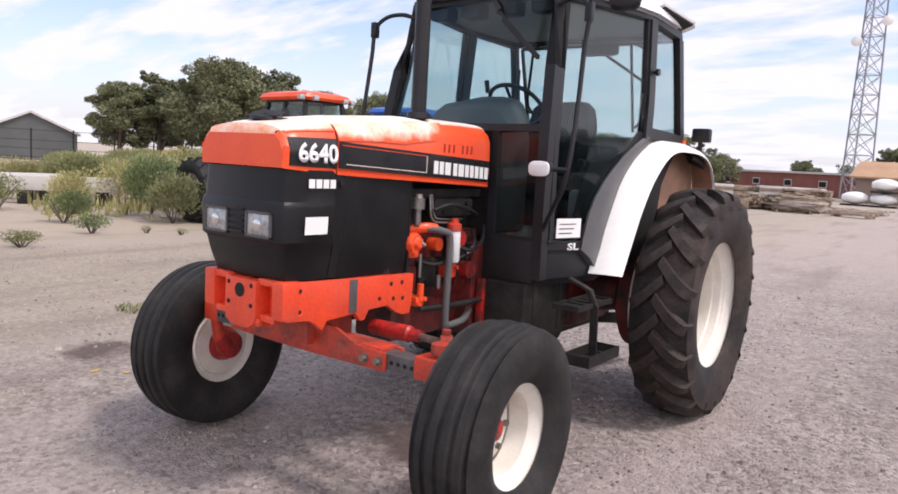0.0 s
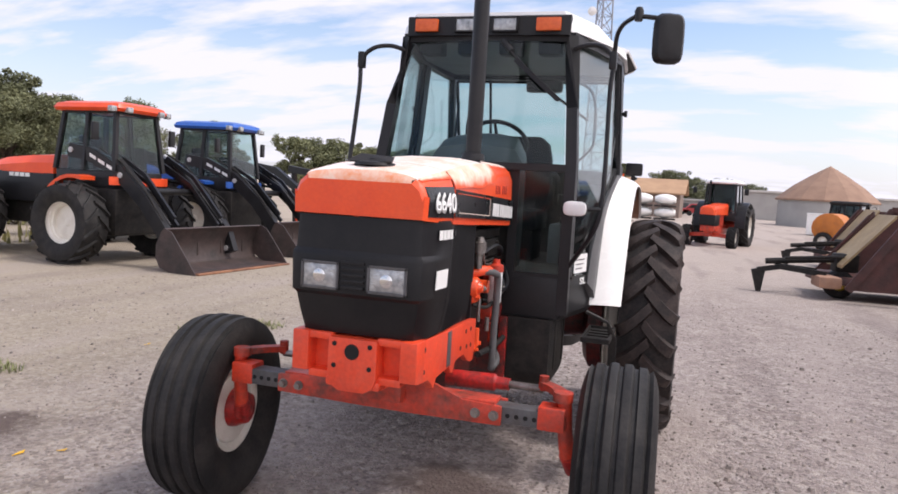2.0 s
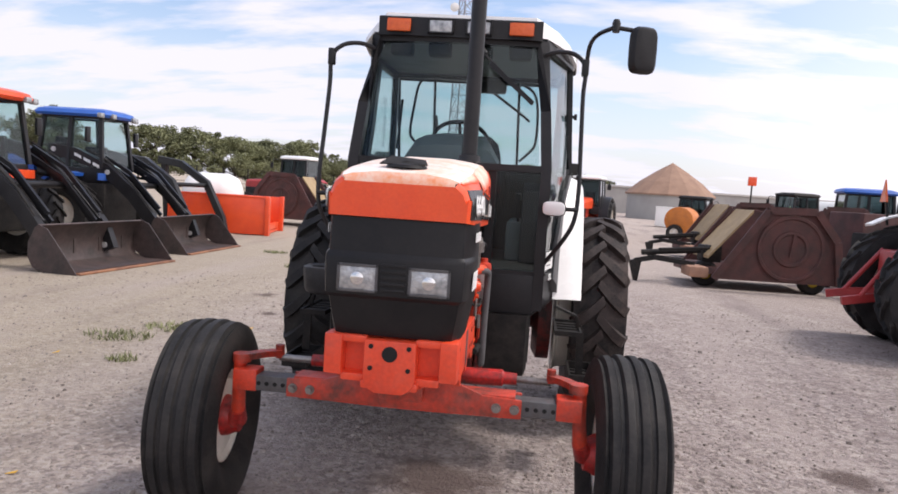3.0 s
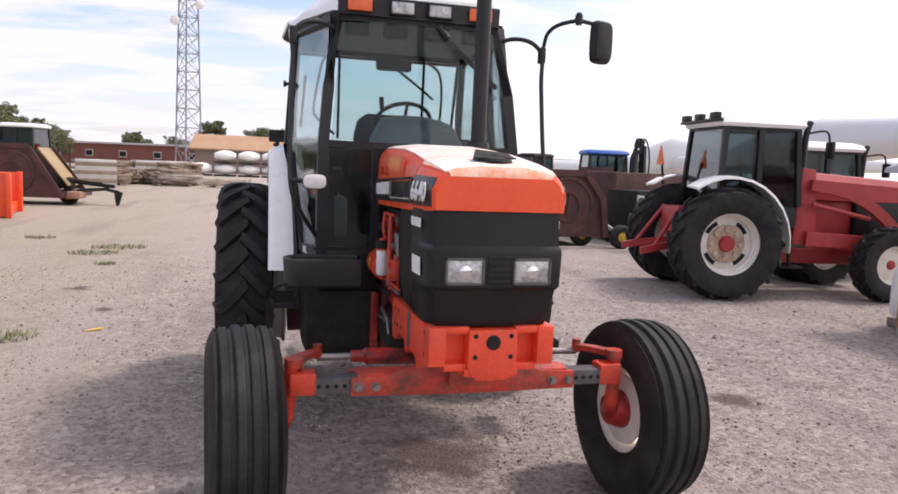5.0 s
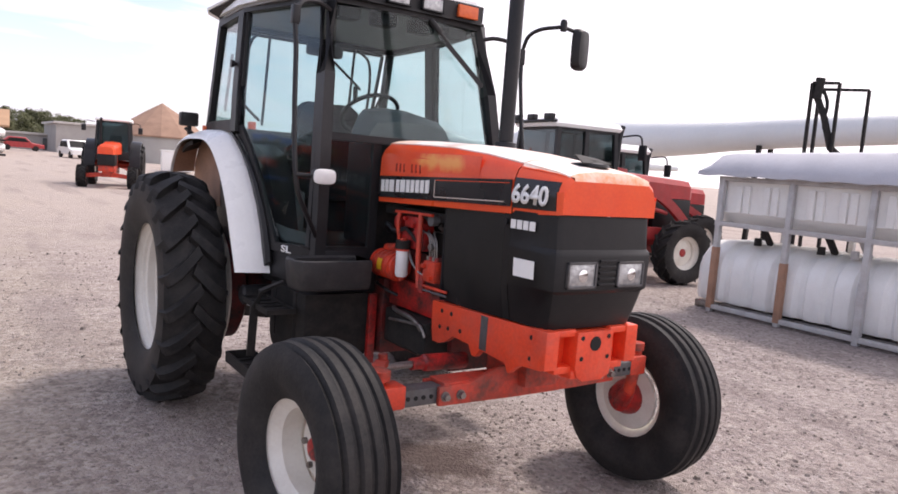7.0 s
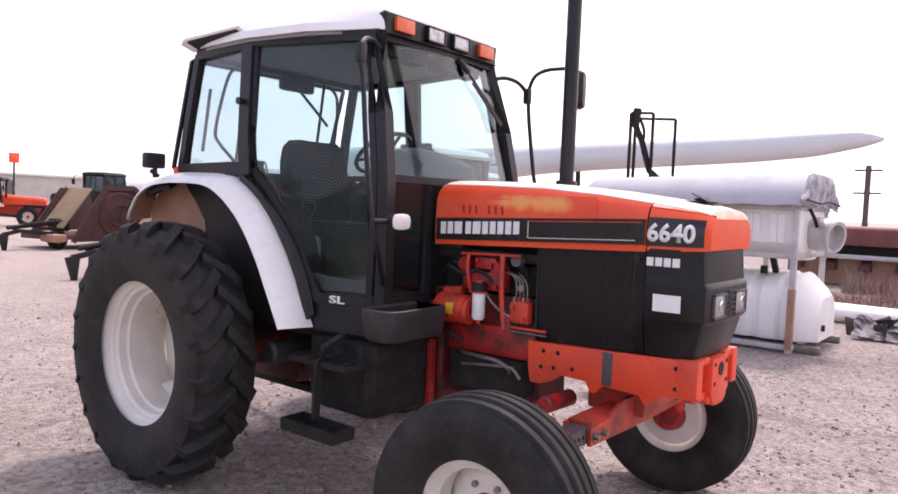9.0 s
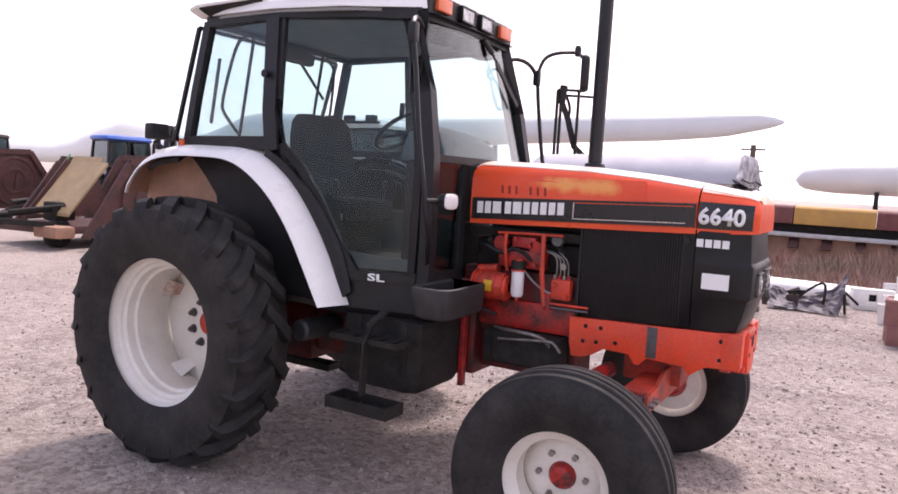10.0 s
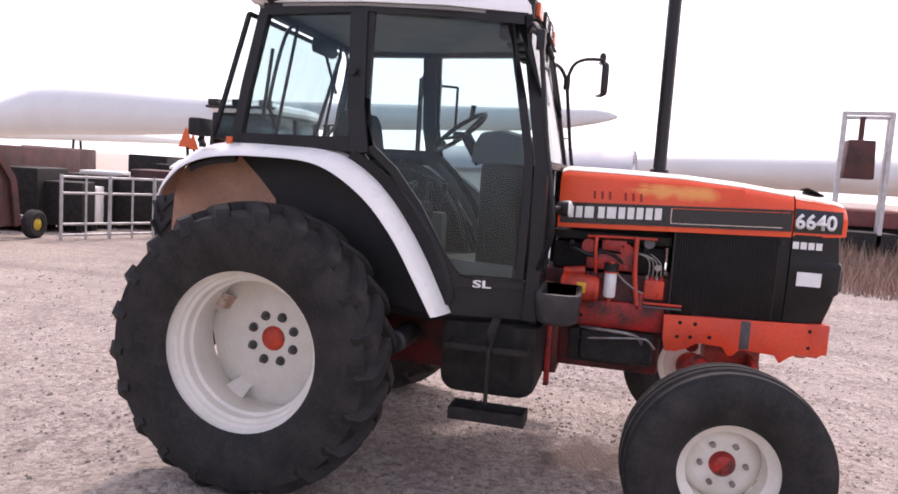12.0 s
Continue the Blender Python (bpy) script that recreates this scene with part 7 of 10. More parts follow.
def farm_tractor(m, label, hood_mat, roof_mat, fender_mat, frame_mat, rr=0.85, rf=0.60, base=2.35, half=0.85, hood_z=1.75, roof_z=2.85, hub=None, arms=False, cab_w=0.60, slots=False, cab_y=(-0.88, 0.42)):
    """A cab tractor: origin under its rear axle, its nose towards -y."""
    t = thing("tractor", m, label, "tractor")
    c0, c1 = cab_y
    for s in (1, -1):
        far_wheel(t, s * half, 0, rr - 0.02, rr, 0.46, rr * 0.55, s, "rear_wheel", hub_mat=hub, slots=slots)
        far_wheel(t, s * (half - 0.02), -base, rf - 0.02, rf, 0.34, rf * 0.52, s, "front_wheel", hub_mat=hub or frame_mat)
    bm = B()
    rows = []
    for y, w, zt in ((-base - 0.62, 0.24, hood_z - 0.16), (-base - 0.55, 0.29, hood_z - 0.10), (-base * 0.6, 0.32, hood_z - 0.02), (c0 + 0.03, 0.33, hood_z + 0.04)):
        rows.append([(w, y, hood_z - 0.42), (w, y, zt - 0.10), (w - 0.07, y, zt - 0.01), (0, y, zt + 0.015), (-w + 0.07, y, zt - 0.01), (-w, y, zt - 0.10), (-w, y, hood_z - 0.42)])
    loft(bm, rows, True, True)
    part("hood", bm, hood_mat, t, angle=30)
    bm = B()
    box(bm, (-0.29, -base - 0.58, 0.82), (0.29, -base + 0.25, hood_z - 0.425), 0.02)
    part("grille", bm, GRILLE, t, "black grille")
    bm = B()
    box(bm, (-0.20, -base + 0.25, 0.80), (0.20, c0 - 0.02, hood_z - 0.43), 0.03)
    part("engine", bm, frame_mat, t)
    bm = B()
    box(bm, (-0.26, -base - 0.5, 0.60), (0.26, -base + 0.5, 0.83), 0.03)
    box(bm, (-0.16, -base - 0.3, 0.45), (0.16, 0.3, 0.82), 0.04)
    part("chassis", bm, frame_mat, t)
    bm = B()
    beam(bm, [(-half + 0.1, -base, rf), (-0.3, -base, rf + 0.05), (0.3, -base, rf + 0.05), (half - 0.1, -base, rf)], 0.16, 0.15)
    part("front_axle", bm, frame_mat, t)
    bm = B()
    tube(bm, [(-half + 0.1, 0, rr), (half - 0.1, 0, rr)], 0.14, 14)
    part("rear_axle", bm, frame_mat, t)
    for s in (1, -1):
        bm = B()
        rows = []
        for k in range(11):
            a = radians(-5 + 130 * k / 10)
            R = rr + 0.11
            y, z = -R * math.cos(a), rr + R * math.sin(a) * 1.02
            rows.append([(s * 0.60, y, z), (s * (half + 0.12), y, z - 0.01), (s * (half + 0.13), y * 0.98, z - 0.045), (s * 0.60, y * 0.975, z - 0.02)])
        loft(bm, rows, True, True)
        part("fender", bm, fender_mat, t)
        bm = B()
        for z in (0.45, 0.75):
            box(bm, (s * 0.55, c0 - 0.05, z), (s * 0.80, c0 + 0.30, z + 0.03), 0.005)
        bar(bm, (s * 0.70, c0 + 0.12, 0.45), (s * 0.60, c0 + 0.12, 1.05), 0.05, 0.03)
        part("step", bm, DULL_BLACK, t)
        bm = B()
        tube(bm, bend([(s * 0.62, c0 - 0.04, roof_z - 0.22), (s * 0.92, c0 - 0.12, roof_z - 0.20), (s * 0.98, c0 - 0.14, roof_z - 0.36)], 4), 0.015, 6)
        box(bm, (s * 0.90, c0 - 0.18, roof_z - 0.58), (s * 1.06, c0 - 0.13, roof_z - 0.34), 0.02)
        part("mirror", bm, BLACK, t)
    cab_box(t, cab_w, c0, c1, 1.0, roof_z - 0.16, roof_mat, "moulded cab roof")
    ex = -0.40
    bm = B()
    tube(bm, bend([(ex, c0 - 0.14, hood_z - 0.1), (ex, c0 - 0.15, roof_z - 0.25), (ex + 0.02, c0 - 0.22, roof_z - 0.04 if arms else roof_z - 0.08)], 3), 0.045, 12)
    part("exhaust", bm, BLACK, t, "black exhaust pipe")
    bm = B()
    for s in (1, -1):
        beam(bm, [(s * 0.22, 0.3, 0.72), (s * 0.34, 0.75, 0.66), (s * 0.38, 1.05, 0.60)], 0.06, 0.10)
        tube(bm, [(s * 0.28, 0.45, 1.25), (s * 0.36, 0.85, 0.66)], 0.03, 8)
    box(bm, (-0.3, 0.2, 0.8), (0.3, 0.5, 1.25), 0.05)
    part("hitch", bm, frame_mat, t)
    if arms:
        bm = B()
        prism(bm, [(0.62, 1.86), (0.90, 1.86), (0.76, 2.16)], "y", 0.36, 0.38)
        part("warning_triangle", bm, AMBER, t, "orange slow-vehicle triangle")
        bm = B()
        bar(bm, (0.76, 0.30, 1.55), (0.76, 0.35, 1.95), 0.04, 0.025)
        part("triangle_post", bm, BLACK, t)
        bm = B()
        box(bm, (-cab_w, c1 + 0.02, roof_z - 0.10), (cab_w, c1 + 0.12, roof_z - 0.06), 0.01)
        part("lamp_bar", bm, BLACK, t, "black rear lamp bar")
        for x in (-0.46, 0.02, 0.46):
            bm = B()
            box(bm, (x - 0.09, c1 + 0.03, roof_z - 0.06), (x + 0.09, c1 + 0.13, roof_z + 0.03), 0.015)
            part("work_lamp", bm, BLACK, t)
        for s in (1, -1):
            bm = B()
            prism(bm, [(c0 - 0.30, hood_z + 0.02), (c0 - 0.10, hood_z + 0.04), (c0 - 0.02, 0.70), (c0 - 0.40, 0.70)], "x", s * 0.42, s * 0.50, 0.01)
            part("loader_mount", bm, hood_mat, t, "upright loader bracket")
            bm = B()
            beam(bm, bend([(s * 0.56, c0 - 0.20, hood_z - 0.20), (s * 0.57, c0 - 0.75, hood_z - 0.30), (s * 0.59, c0 - 1.20, hood_z - 0.52), (s * 0.61, c0 - 1.62, 0.95), (s * 0.62, c0 - 1.95, 0.60)], 3), 0.09, 0.15)
            part("loader_arm", bm, hood_mat, t)
            bm = B()
            tube(bm, [(s * 0.56, c0 - 0.25, hood_z - 0.48), (s * 0.58, c0 - 1.15, hood_z - 0.66)], 0.035, 10)
            part("loader_ram", bm, hood_mat, t)
            bm = B()
            beam(bm, [(s * 0.52, c0 - 0.20, 0.86), (s * 0.50, -base - 0.30, 0.80)], 0.10, 0.20)
            part("sub_frame", bm, hood_mat, t)
    return t


# red loader tractors across the yard
farm_tractor(pose(5.46, 6.77, 0, 0, 0, 82), "faded red loader tractor with white roof and fenders", RED, ROOF_WHITE, WHITE, RED, rr=0.80, rf=0.56, base=2.54, half=0.80, hood_z=1.84, roof_z=2.58, arms=True, hub=RED, slots=True, cab_y=(-1.16, 0.04))
farm_tractor(pose(8.1, 8.4, 0, 0, 0, 82), "red tractor with white roof parked behind another", RED, ROOF_WHITE, WHITE, RED, rr=0.80, rf=0.56, base=2.54, half=0.80, hood_z=1.70, roof_z=2.38, arms=True, hub=RED, slots=True, cab_y=(-1.16, 0.04))
farm_tractor(pose(9.6, 18.9, 0, 0, 0, 82), "dark tractor with a blue roof and red hood", RED, BLUE_ROOF, BLACK, DULL_BLACK, rr=0.78, rf=0.55, base=2.3, half=0.85, hood_z=1.50, roof_z=2.42, cab_w=0.52)
farm_tractor(pose(2.95, 29.0, 0, 0, 0, -15), "orange-nosed tractor with white roof far across the yard", ORANGE, ROOF_WHITE, BLACK, ORANGE_CAST, rr=0.82, rf=0.42, base=2.3, half=0.86, hood_z=1.65, roof_z=2.62)
farm_tractor(pose(-9.3, 27.6, 0, 0, 0, -105), "old tractor with white roof behind a mower", RED, ROOF_WHITE, RED, DULL_BLACK, rr=0.80, rf=0.5, base=2.3, half=0.9, hood_z=1.6, roof_z=2.62)
farm_tractor(pose(12.6, 31.5, 0, 0, 0, -70), "dark tractor with black cab standing far off", DULL_BLACK, DULL_BLACK, BLACK, DULL_BLACK, rr=0.80, rf=0.5, base=2.3, half=0.9, hood_z=1.6, roof_z=2.5)
farm_tractor(pose(8.3, 34.0, 0, 0, 0, 60), "small orange yard tractor with black cab", ORANGE, DULL_BLACK, ORANGE, ORANGE_CAST, rr=0.62, rf=0.45, base=1.9, half=0.75, hood_z=1.35, roof_z=2.1)


def bucket_mesh(bm, w):
    prof = [(-0.42, 0.02), (-0.40, 0.0), (0.15, 0.0), (0.36, 0.06), (0.44, 0.20), (0.44, 0.42), (0.34, 0.66), (0.26, 0.72)]
    inn = [(0.24, 0.70), (0.31, 0.64), (0.40, 0.42), (0.40, 0.22), (0.33, 0.10), (0.14, 0.035), (-0.38, 0.035)]
    prism(bm, prof + inn, "x", -w / 2, w / 2)


def loader_tractor(m, label, paint, roof_mat, shift):
    """A two-way loader tractor with equal wheels: origin under its front axle, its bucket towards -y."""
    t = thing("loader_tractor", m, label, "loader tractor")
    R, base = 0.71, 2.5
    for s in (1, -1):
        far_wheel(t, s * 1.0, 0, R - 0.02, R, 0.5, 0.36, s, "front_wheel")
        far_wheel(t, s * 1.0, base, R - 0.02, R, 0.5, 0.36, s, "rear_wheel")
    bm = B()
    box(bm, (-0.40, -0.5, 0.55), (0.40, base + 0.6, 1.05), 0.05)
    part("chassis", bm, DULL_BLACK, t)
    for y in (0, base):
        bm = B()
        tube(bm, [(-0.9, y, R), (0.9, y, R)], 0.16, 12)
        part("axle", bm, DULL_BLACK, t)
    bm = B()
    box(bm, (-0.56, 0.95, 0.95), (0.56, base + 0.55, 1.50), 0.06)
    part("engine_bay", bm, BLACK, t)
    bm = B()
    rows = []
    for y, w, z in ((0.98, 0.54, 1.86), (1.6, 0.56, 1.84), (2.3, 0.55, 1.78), (2.8, 0.50, 1.68), (3.08, 0.42, 1.58)):
        rows.append([(w, y, 1.48), (w, y, z - 0.18), (w - 0.12, y, z - 0.04), (0, y, z), (-w + 0.12, y, z - 0.04), (-w, y, z - 0.18), (-w, y, 1.48)])
    loft(bm, rows, True, True)
    hd = part("hood", bm, paint, t, angle=30)
    for k in range(4):
        bm = B()
        box(bm, (-0.572, 1.55 + 0.14 * k, 1.40), (-0.562, 1.66 + 0.14 * k, 1.47), 0.002)
        part("name_block", bm, LETTER, hd, "white block of lettering", smooth=False)
    bm = B()
    rows = []
    for k in range(9):
        a = math.pi * k / 8
        x, y = -0.66 * math.cos(a), -0.50 - 0.16 * math.sin(a)
        rows.append([(x, y, 1.36), (x, y, 1.50), (x * 0.93, y + 0.05, 1.50), (x * 0.93, y + 0.05, 1.36)])
    loft(bm, rows, True, True)
    part("front_apron", bm, paint, t)
    for s in (1, -1):
        bm = B()
        rows = []
        for k in range(7):
            a = radians(75 + 70 * k / 6)
            y, z = -0.80 * math.cos(a), R + 0.80 * math.sin(a)
            rows.append([(s * 0.68, y, z), (s * 0.98, y, z), (s * 0.98, y * 0.95, z - 0.06), (s * 0.68, y * 0.95, z - 0.06)])
        loft(bm, rows, True, True)
        part("fender", bm, paint, t)
        x = s * 0.74 + shift * 0.5
        bm = B()
        beam(bm, [(x, 0.62, 1.93), (x, 0.10, 1.86), (x, -0.55, 1.58), (x, -1.15, 1.10), (x, -1.62, 0.55), (x, -1.75, 0.22)], 0.13, 0.24)
        arm = part("loader_arm", bm, BLACK, t, "black loader arm")
        for y, z in ((0.55, 1.93), (-0.62, 1.53), (-1.68, 0.30)):
            bm = B()
            cyl(bm, (x - 0.085, y, z), (x + 0.085, y, z), 0.05, 12)
            part("pin", bm, GALV, arm, "bright pivot pin")
        for k in range(3):
            bm = B()
            f = 0.10 - 0.20 * k
            xx = x - 0.068 if s < 0 else x + 0.068
            zz = 1.86 - (0.10 - f) * 0.43
            plate(bm, [(xx, f, zz - 0.03), (xx, f - 0.15, zz - 0.095), (xx, f - 0.15, zz - 0.035), (xx, f, zz + 0.03)], (0.002 * s, 0, 0))
            part("stripe", bm, LETTER, arm, "white arm lettering", smooth=False)
        bm = B()
        tube(bm, [(x, 0.42, 1.10), (x, -0.20, 1.45), (x, -0.21, 1.455), (x, -0.75, 1.40)], 0.05, 10, [0.055, 0.055, 0.03, 0.03])
        part("lift_ram", bm, DULL_BLACK, t)
        bm = B()
        tube(bm, [(x - s * 0.10, -0.45, 1.78), (x - s * 0.10, -1.05, 1.28), (x - s * 0.10, -1.06, 1.27), (x - s * 0.10, -1.60, 0.74)], 0.05, 10, [0.05, 0.05, 0.026, 0.026])
        part("tilt_ram", bm, BLACK, t)
        bm = B()
        tube(bm, [(x + s * 0.03, -0.10, 1.98), (x + s * 0.03, -0.60, 1.76), (x + s * 0.03, -1.20, 1.25), (x + s * 0.03, -1.55, 0.82)], 0.016, 6)
        part("hydraulic_pipe", bm, DULL_BLACK, arm)
        bm = B()
        prism(bm, [(0.30, 2.06), (0.78, 2.06), (0.86, 0.80), (0.20, 0.80)], "x", x - s * 0.15, x - s * 0.08, 0.01)
        part("loader_mount", bm, BLACK, t)
        bm = B()
        box(bm, (s * 0.80, -0.42, 2.10), (s * 0.93, -0.36, 2.40), 0.02)
        part("mirror", bm, BLACK, t)
        for y in (-0.60, -0.50):
            bm = B()
            box(bm, (s * (0.30 if y < -0.55 else 0.56), y - 0.05, 2.60), (s * (0.42 if y < -0.55 else 0.68), y + 0.05, 2.70), 0.02)
            part("work_lamp", bm, LENS, t, "white work lamp")
        for dx, dz in ((-0.16, 0.16), (-0.24, 0.02)):
            bm = B()
            beam(bm, [(x + s * dx, -0.30, 1.74 + dz), (x + s * dx, -0.95, 1.40 + dz), (x + s * dx, -1.62, 0.70 + dz)], 0.05, 0.07)
            part("linkage_bar", bm, BLACK, arm)
    # plain black filler block, added to close the view under the cab
    bm = B()
    box(bm, (-0.62, -0.62, 0.48), (0.62, 0.45, 1.30), 0.08)
    part("front_frame", bm, DULL_BLACK, t)
    for y, z in ((-0.85, 1.28), (-1.55, 0.60)):
        bm = B()
        tube(bm, [(0.74 + shift * 0.5, y, z), (-0.74 + shift * 0.5, y, z)], 0.06, 12)
        part("cross_tube", bm, BLACK, t)
    bm = B()
    bucket_mesh(bm, 2.46)
    for v in bm.verts:
        v.co += Vector((shift, -2.05, 0.0))
    bk = part("bucket", bm, RUST_BUCKET, t, "rust-brown scraped loader bucket")
    for s in (1, -1):
        bm = B()
        prism(bm, [(-2.47, 0.0), (-1.90, 0.0), (-1.62, 0.20), (-1.62, 0.45), (-1.79, 0.72), (-1.95, 0.66), (-2.35, 0.16)], "x", shift + s * 1.23, shift + s * 1.25)
        part("side_plate", bm, RUST_BUCKET, bk)
    for k in range(4):
        bm = B()
        box(bm, (shift - 0.9 + 0.6 * k - 0.02, -1.66, 0.05), (shift - 0.9 + 0.6 * k + 0.02, -1.60, 0.66), 0.004)
        part("rib", bm, RUST_BUCKET, bk)
    bm = B()
    box(bm, (shift - 1.23, -2.52, 0.005), (shift + 1.23, -2.38, 0.035), 0.004)
    part("cutting_edge", bm, EDGE_RUST, bk, "bright rusted cutting edge")
    cab_box(t, 0.54, -0.50, 0.92, 1.30, 2.62, roof_mat, "moulded roof with work lamps", lean=0.10, over=0.10, roof_h=0.17, glass=GLASS)
    return t


loader_tractor(pose(-8.50, 8.08, 0, 0, 0, 85), "orange and black loader tractor with an orange roof", ORANGE, ORANGE, 0.54)
loader_tractor(pose(-8.62, 11.45, 0, 0, 0, 90), "black loader tractor with a bright blue roof", material("blue_paint", (0.02, 0.10, 0.42), rough=0.35), BLUE_ROOF, 0.54)
# a third loader stands behind, only its pale arm clear of the others
t3 = thing("loader_attachment", pose(-9.3, 16.0, 0, 0, 0, 69), "black detached loader frame on the ground", "loader frame")
for s in (1, -1):
    bm = B()
    beam(bm, [(s * 0.6, 1.2, 1.95), (s * 0.6, 0.3, 1.85), (s * 0.6, -0.7, 1.35), (s * 0.6, -1.3, 0.45), (s * 0.6, -1.4, 0.10)], 0.12, 0.20)
    part("arm", bm, BLACK, t3)
    bm = B()
    beam(bm, [(s * 0.6, 1.0, 1.95), (s * 0.6, 0.8, 0.0)], 0.10, 0.16)
    part("leg", bm, DULL_BLACK, t3)
bm = B()
tube(bm, [(-0.6, -0.7, 1.30), (0.6, -0.7, 1.30)], 0.06, 10)
part("cross_tube", bm, BLACK, t3)

# white round tank behind the buckets
tk = thing("storage_tank", pose(-9.75, 19.6, 0), "white rounded storage tank on steel legs", "tank")
bm = B()
lathe(bm, [(-0.95, 0.001), (-0.92, 0.30), (-0.75, 0.58), (-0.5, 0.68), (0.5, 0.68), (0.75, 0.58), (0.92, 0.30), (0.95, 0.001)], c=(0, 0, 0.98), axis="x", seg=28)
part("shell", bm, POLY, tk)
for x in (-0.5, 0.5):
    bm = B()
    prism(bm, [(-0.5, 0.0), (0.5, 0.0), (0.42, 0.55), (-0.42, 0.55)], "x", x - 0.03, x + 0.03)
    part("leg", bm, GALV, tk)

# orange open-ended steel bin
ob_ = thing("steel_bin", pose(-7.9, 16.55, 0, 0, 0, 10), "orange steel bin open at one end", "bin")
for a, b, nm in (((-1.6, -0.04, 0.02), (1.1, 0.04, 1.05), "side_panel"), ((-1.6, 2.2, 0.02), (1.1, 2.28, 1.05), "side_panel"), ((-1.64, -0.04, 0.02), (-1.56, 2.28, 1.05), "end_panel"), ((0.98, 0.3, 0.12), (1.06, 2.0, 0.30), "sill"), ((-1.6, 0.0, 0.02), (1.05, 2.25, 0.10), "floor_panel")):
    bm = B()
    box(bm, a, b, 0.01)
    part(nm, bm, ORANGE, ob_)
for y in (0.0, 2.24):
    bm = B()
    box(bm, (1.04, y - 0.12, 0.0), (1.16, y + 0.12, 1.07), 0.01)
    part("corner_post", bm, ORANGE, ob_)
bm = B()
box(bm, (-1.66, -0.07, 1.04), (1.14, 0.07, 1.10), 0.01)
part("top_rail", bm, ORANGE, ob_)


def rotary_mower(m, label, flip=1, strip_mat=None, tall=1.0):
    """A folding rotary mower, its wing stood upright towards -y, its drawbar off to -x (times flip)."""
    t = thing("rotary_mower", m, label, "mower")
    f = flip
    bm = B()
    pts = [(-0.88, 0.24), (0.06, 1.76 * tall), (0.98, 1.78 * tall), (1.42, 1.18 * tall), (1.54, 0.25)]
    prism(bm, [(f * x, z) for x, z in pts], "y", -0.04, 0.05)
    wing = part("wing", bm, RUST, t, "rust-brown upright wing deck", angle=25)
    for a, b in zip(pts, pts[1:]):
        bm = B()
        bar(bm, (f * a[0], -0.09, a[1]), (f * b[0], -0.09, b[1]), 0.14, 0.05, up=(0, 1, 0))
        part("edge_flange", bm, RUST, wing)
    bm = B()
    cx = f * 0.55
    lathe(bm, [(-0.045, 0.66), (-0.09, 0.64), (-0.09, 0.59), (-0.06, 0.57), (-0.06, 0.36), (-0.09, 0.34), (-0.09, 0.29), (-0.06, 0.27), (-0.06, 0.001)], c=(cx, 0, 0.98 * tall), axis="y", seg=36)
    bar(bm, (cx, -0.08, 0.76), (cx + 0.05, -0.08, 1.20), 0.05, 0.03, up=(0, 1, 0))
    part("blade_housing", bm, RUST, wing, "round rusted blade housing")
    bm = B()
    prism(bm, [(0.35, 0.28), (0.40, 0.42), (2.1, 0.42), (2.1, 0.25)], "x", -1.1 * f, 1.45 * f, 0.02)
    part("deck", bm, RUST, t)
    bm = B()
    plate(bm, [(f * -0.88, 0.38, 0.60), (f * -0.06, 0.38, 1.68 * tall), (f * -0.06, 1.42, 1.68 * tall), (f * -0.88, 1.42, 0.60)], (0, 0, 0.06))
    part("deck_panel", bm, TAN_YELLOW, t, "faded yellow slanting deck panel")
    bm = B()
    plate(bm, [(f * -1.0, 1.75, 0.45), (f * -0.10, 1.80, 1.72 * tall), (f * 0.85, 1.95, 1.70 * tall), (f * 1.25, 2.0, 0.5)], (0, 0.06, 0))
    part("far_wing", bm, RUST, t, "brown far wing")
    bm = B()
    plate(bm, [(f * -1.00, 1.46, 0.52), (f * -0.14, 1.46, 1.72 * tall), (f * -0.06, 1.60, 1.72 * tall), (f * -0.92, 1.60, 0.52)], (0, 0, 0.07))
    part("edge_strip", bm, strip_mat or RUST, t)
    bm = B()
    box(bm, (f * -1.30, 0.15, 0.22), (f * -0.90, 0.8, 0.44), 0.06)
    part("front_deck", bm, RUST_TAN, t, "brown front deck edge")
    bm = B()
    beam(bm, [(f * -1.1, 0.5, 0.45), (f * -1.85, 0.75, 0.52), (f * -2.25, 0.85, 0.42)], 0.09, 0.10)
    beam(bm, [(f * -1.1, 1.3, 0.45), (f * -1.9, 0.95, 0.52)], 0.09, 0.10)
    tube(bm, [(f * -0.6, 0.9, 0.75), (f * -2.1, 0.9, 0.60)], 0.06, 10)
    tube(bm, [(f * -0.8, 0.6, 0.80), (f * -1.8, 0.7, 0.70)], 0.03, 8)
    tg = part("drawbar", bm, DULL_BLACK, t, "black drawbar and drive shaft")
    bm = B()
    prism(bm, [(f * -2.10, 0.48), (f * -2.36, 0.42), (f * -2.24, 0.0), (f * -2.16, 0.0)], "y", 0.80, 0.90, 0.01)
    part("hitch_jack", bm, DULL_BLACK, tg)
    bm = B()
    box(bm, (f * -0.9, 0.7, 0.5), (f * -0.5, 1.1, 0.85), 0.04)
    part("gearbox", bm, DULL_BLACK, t)
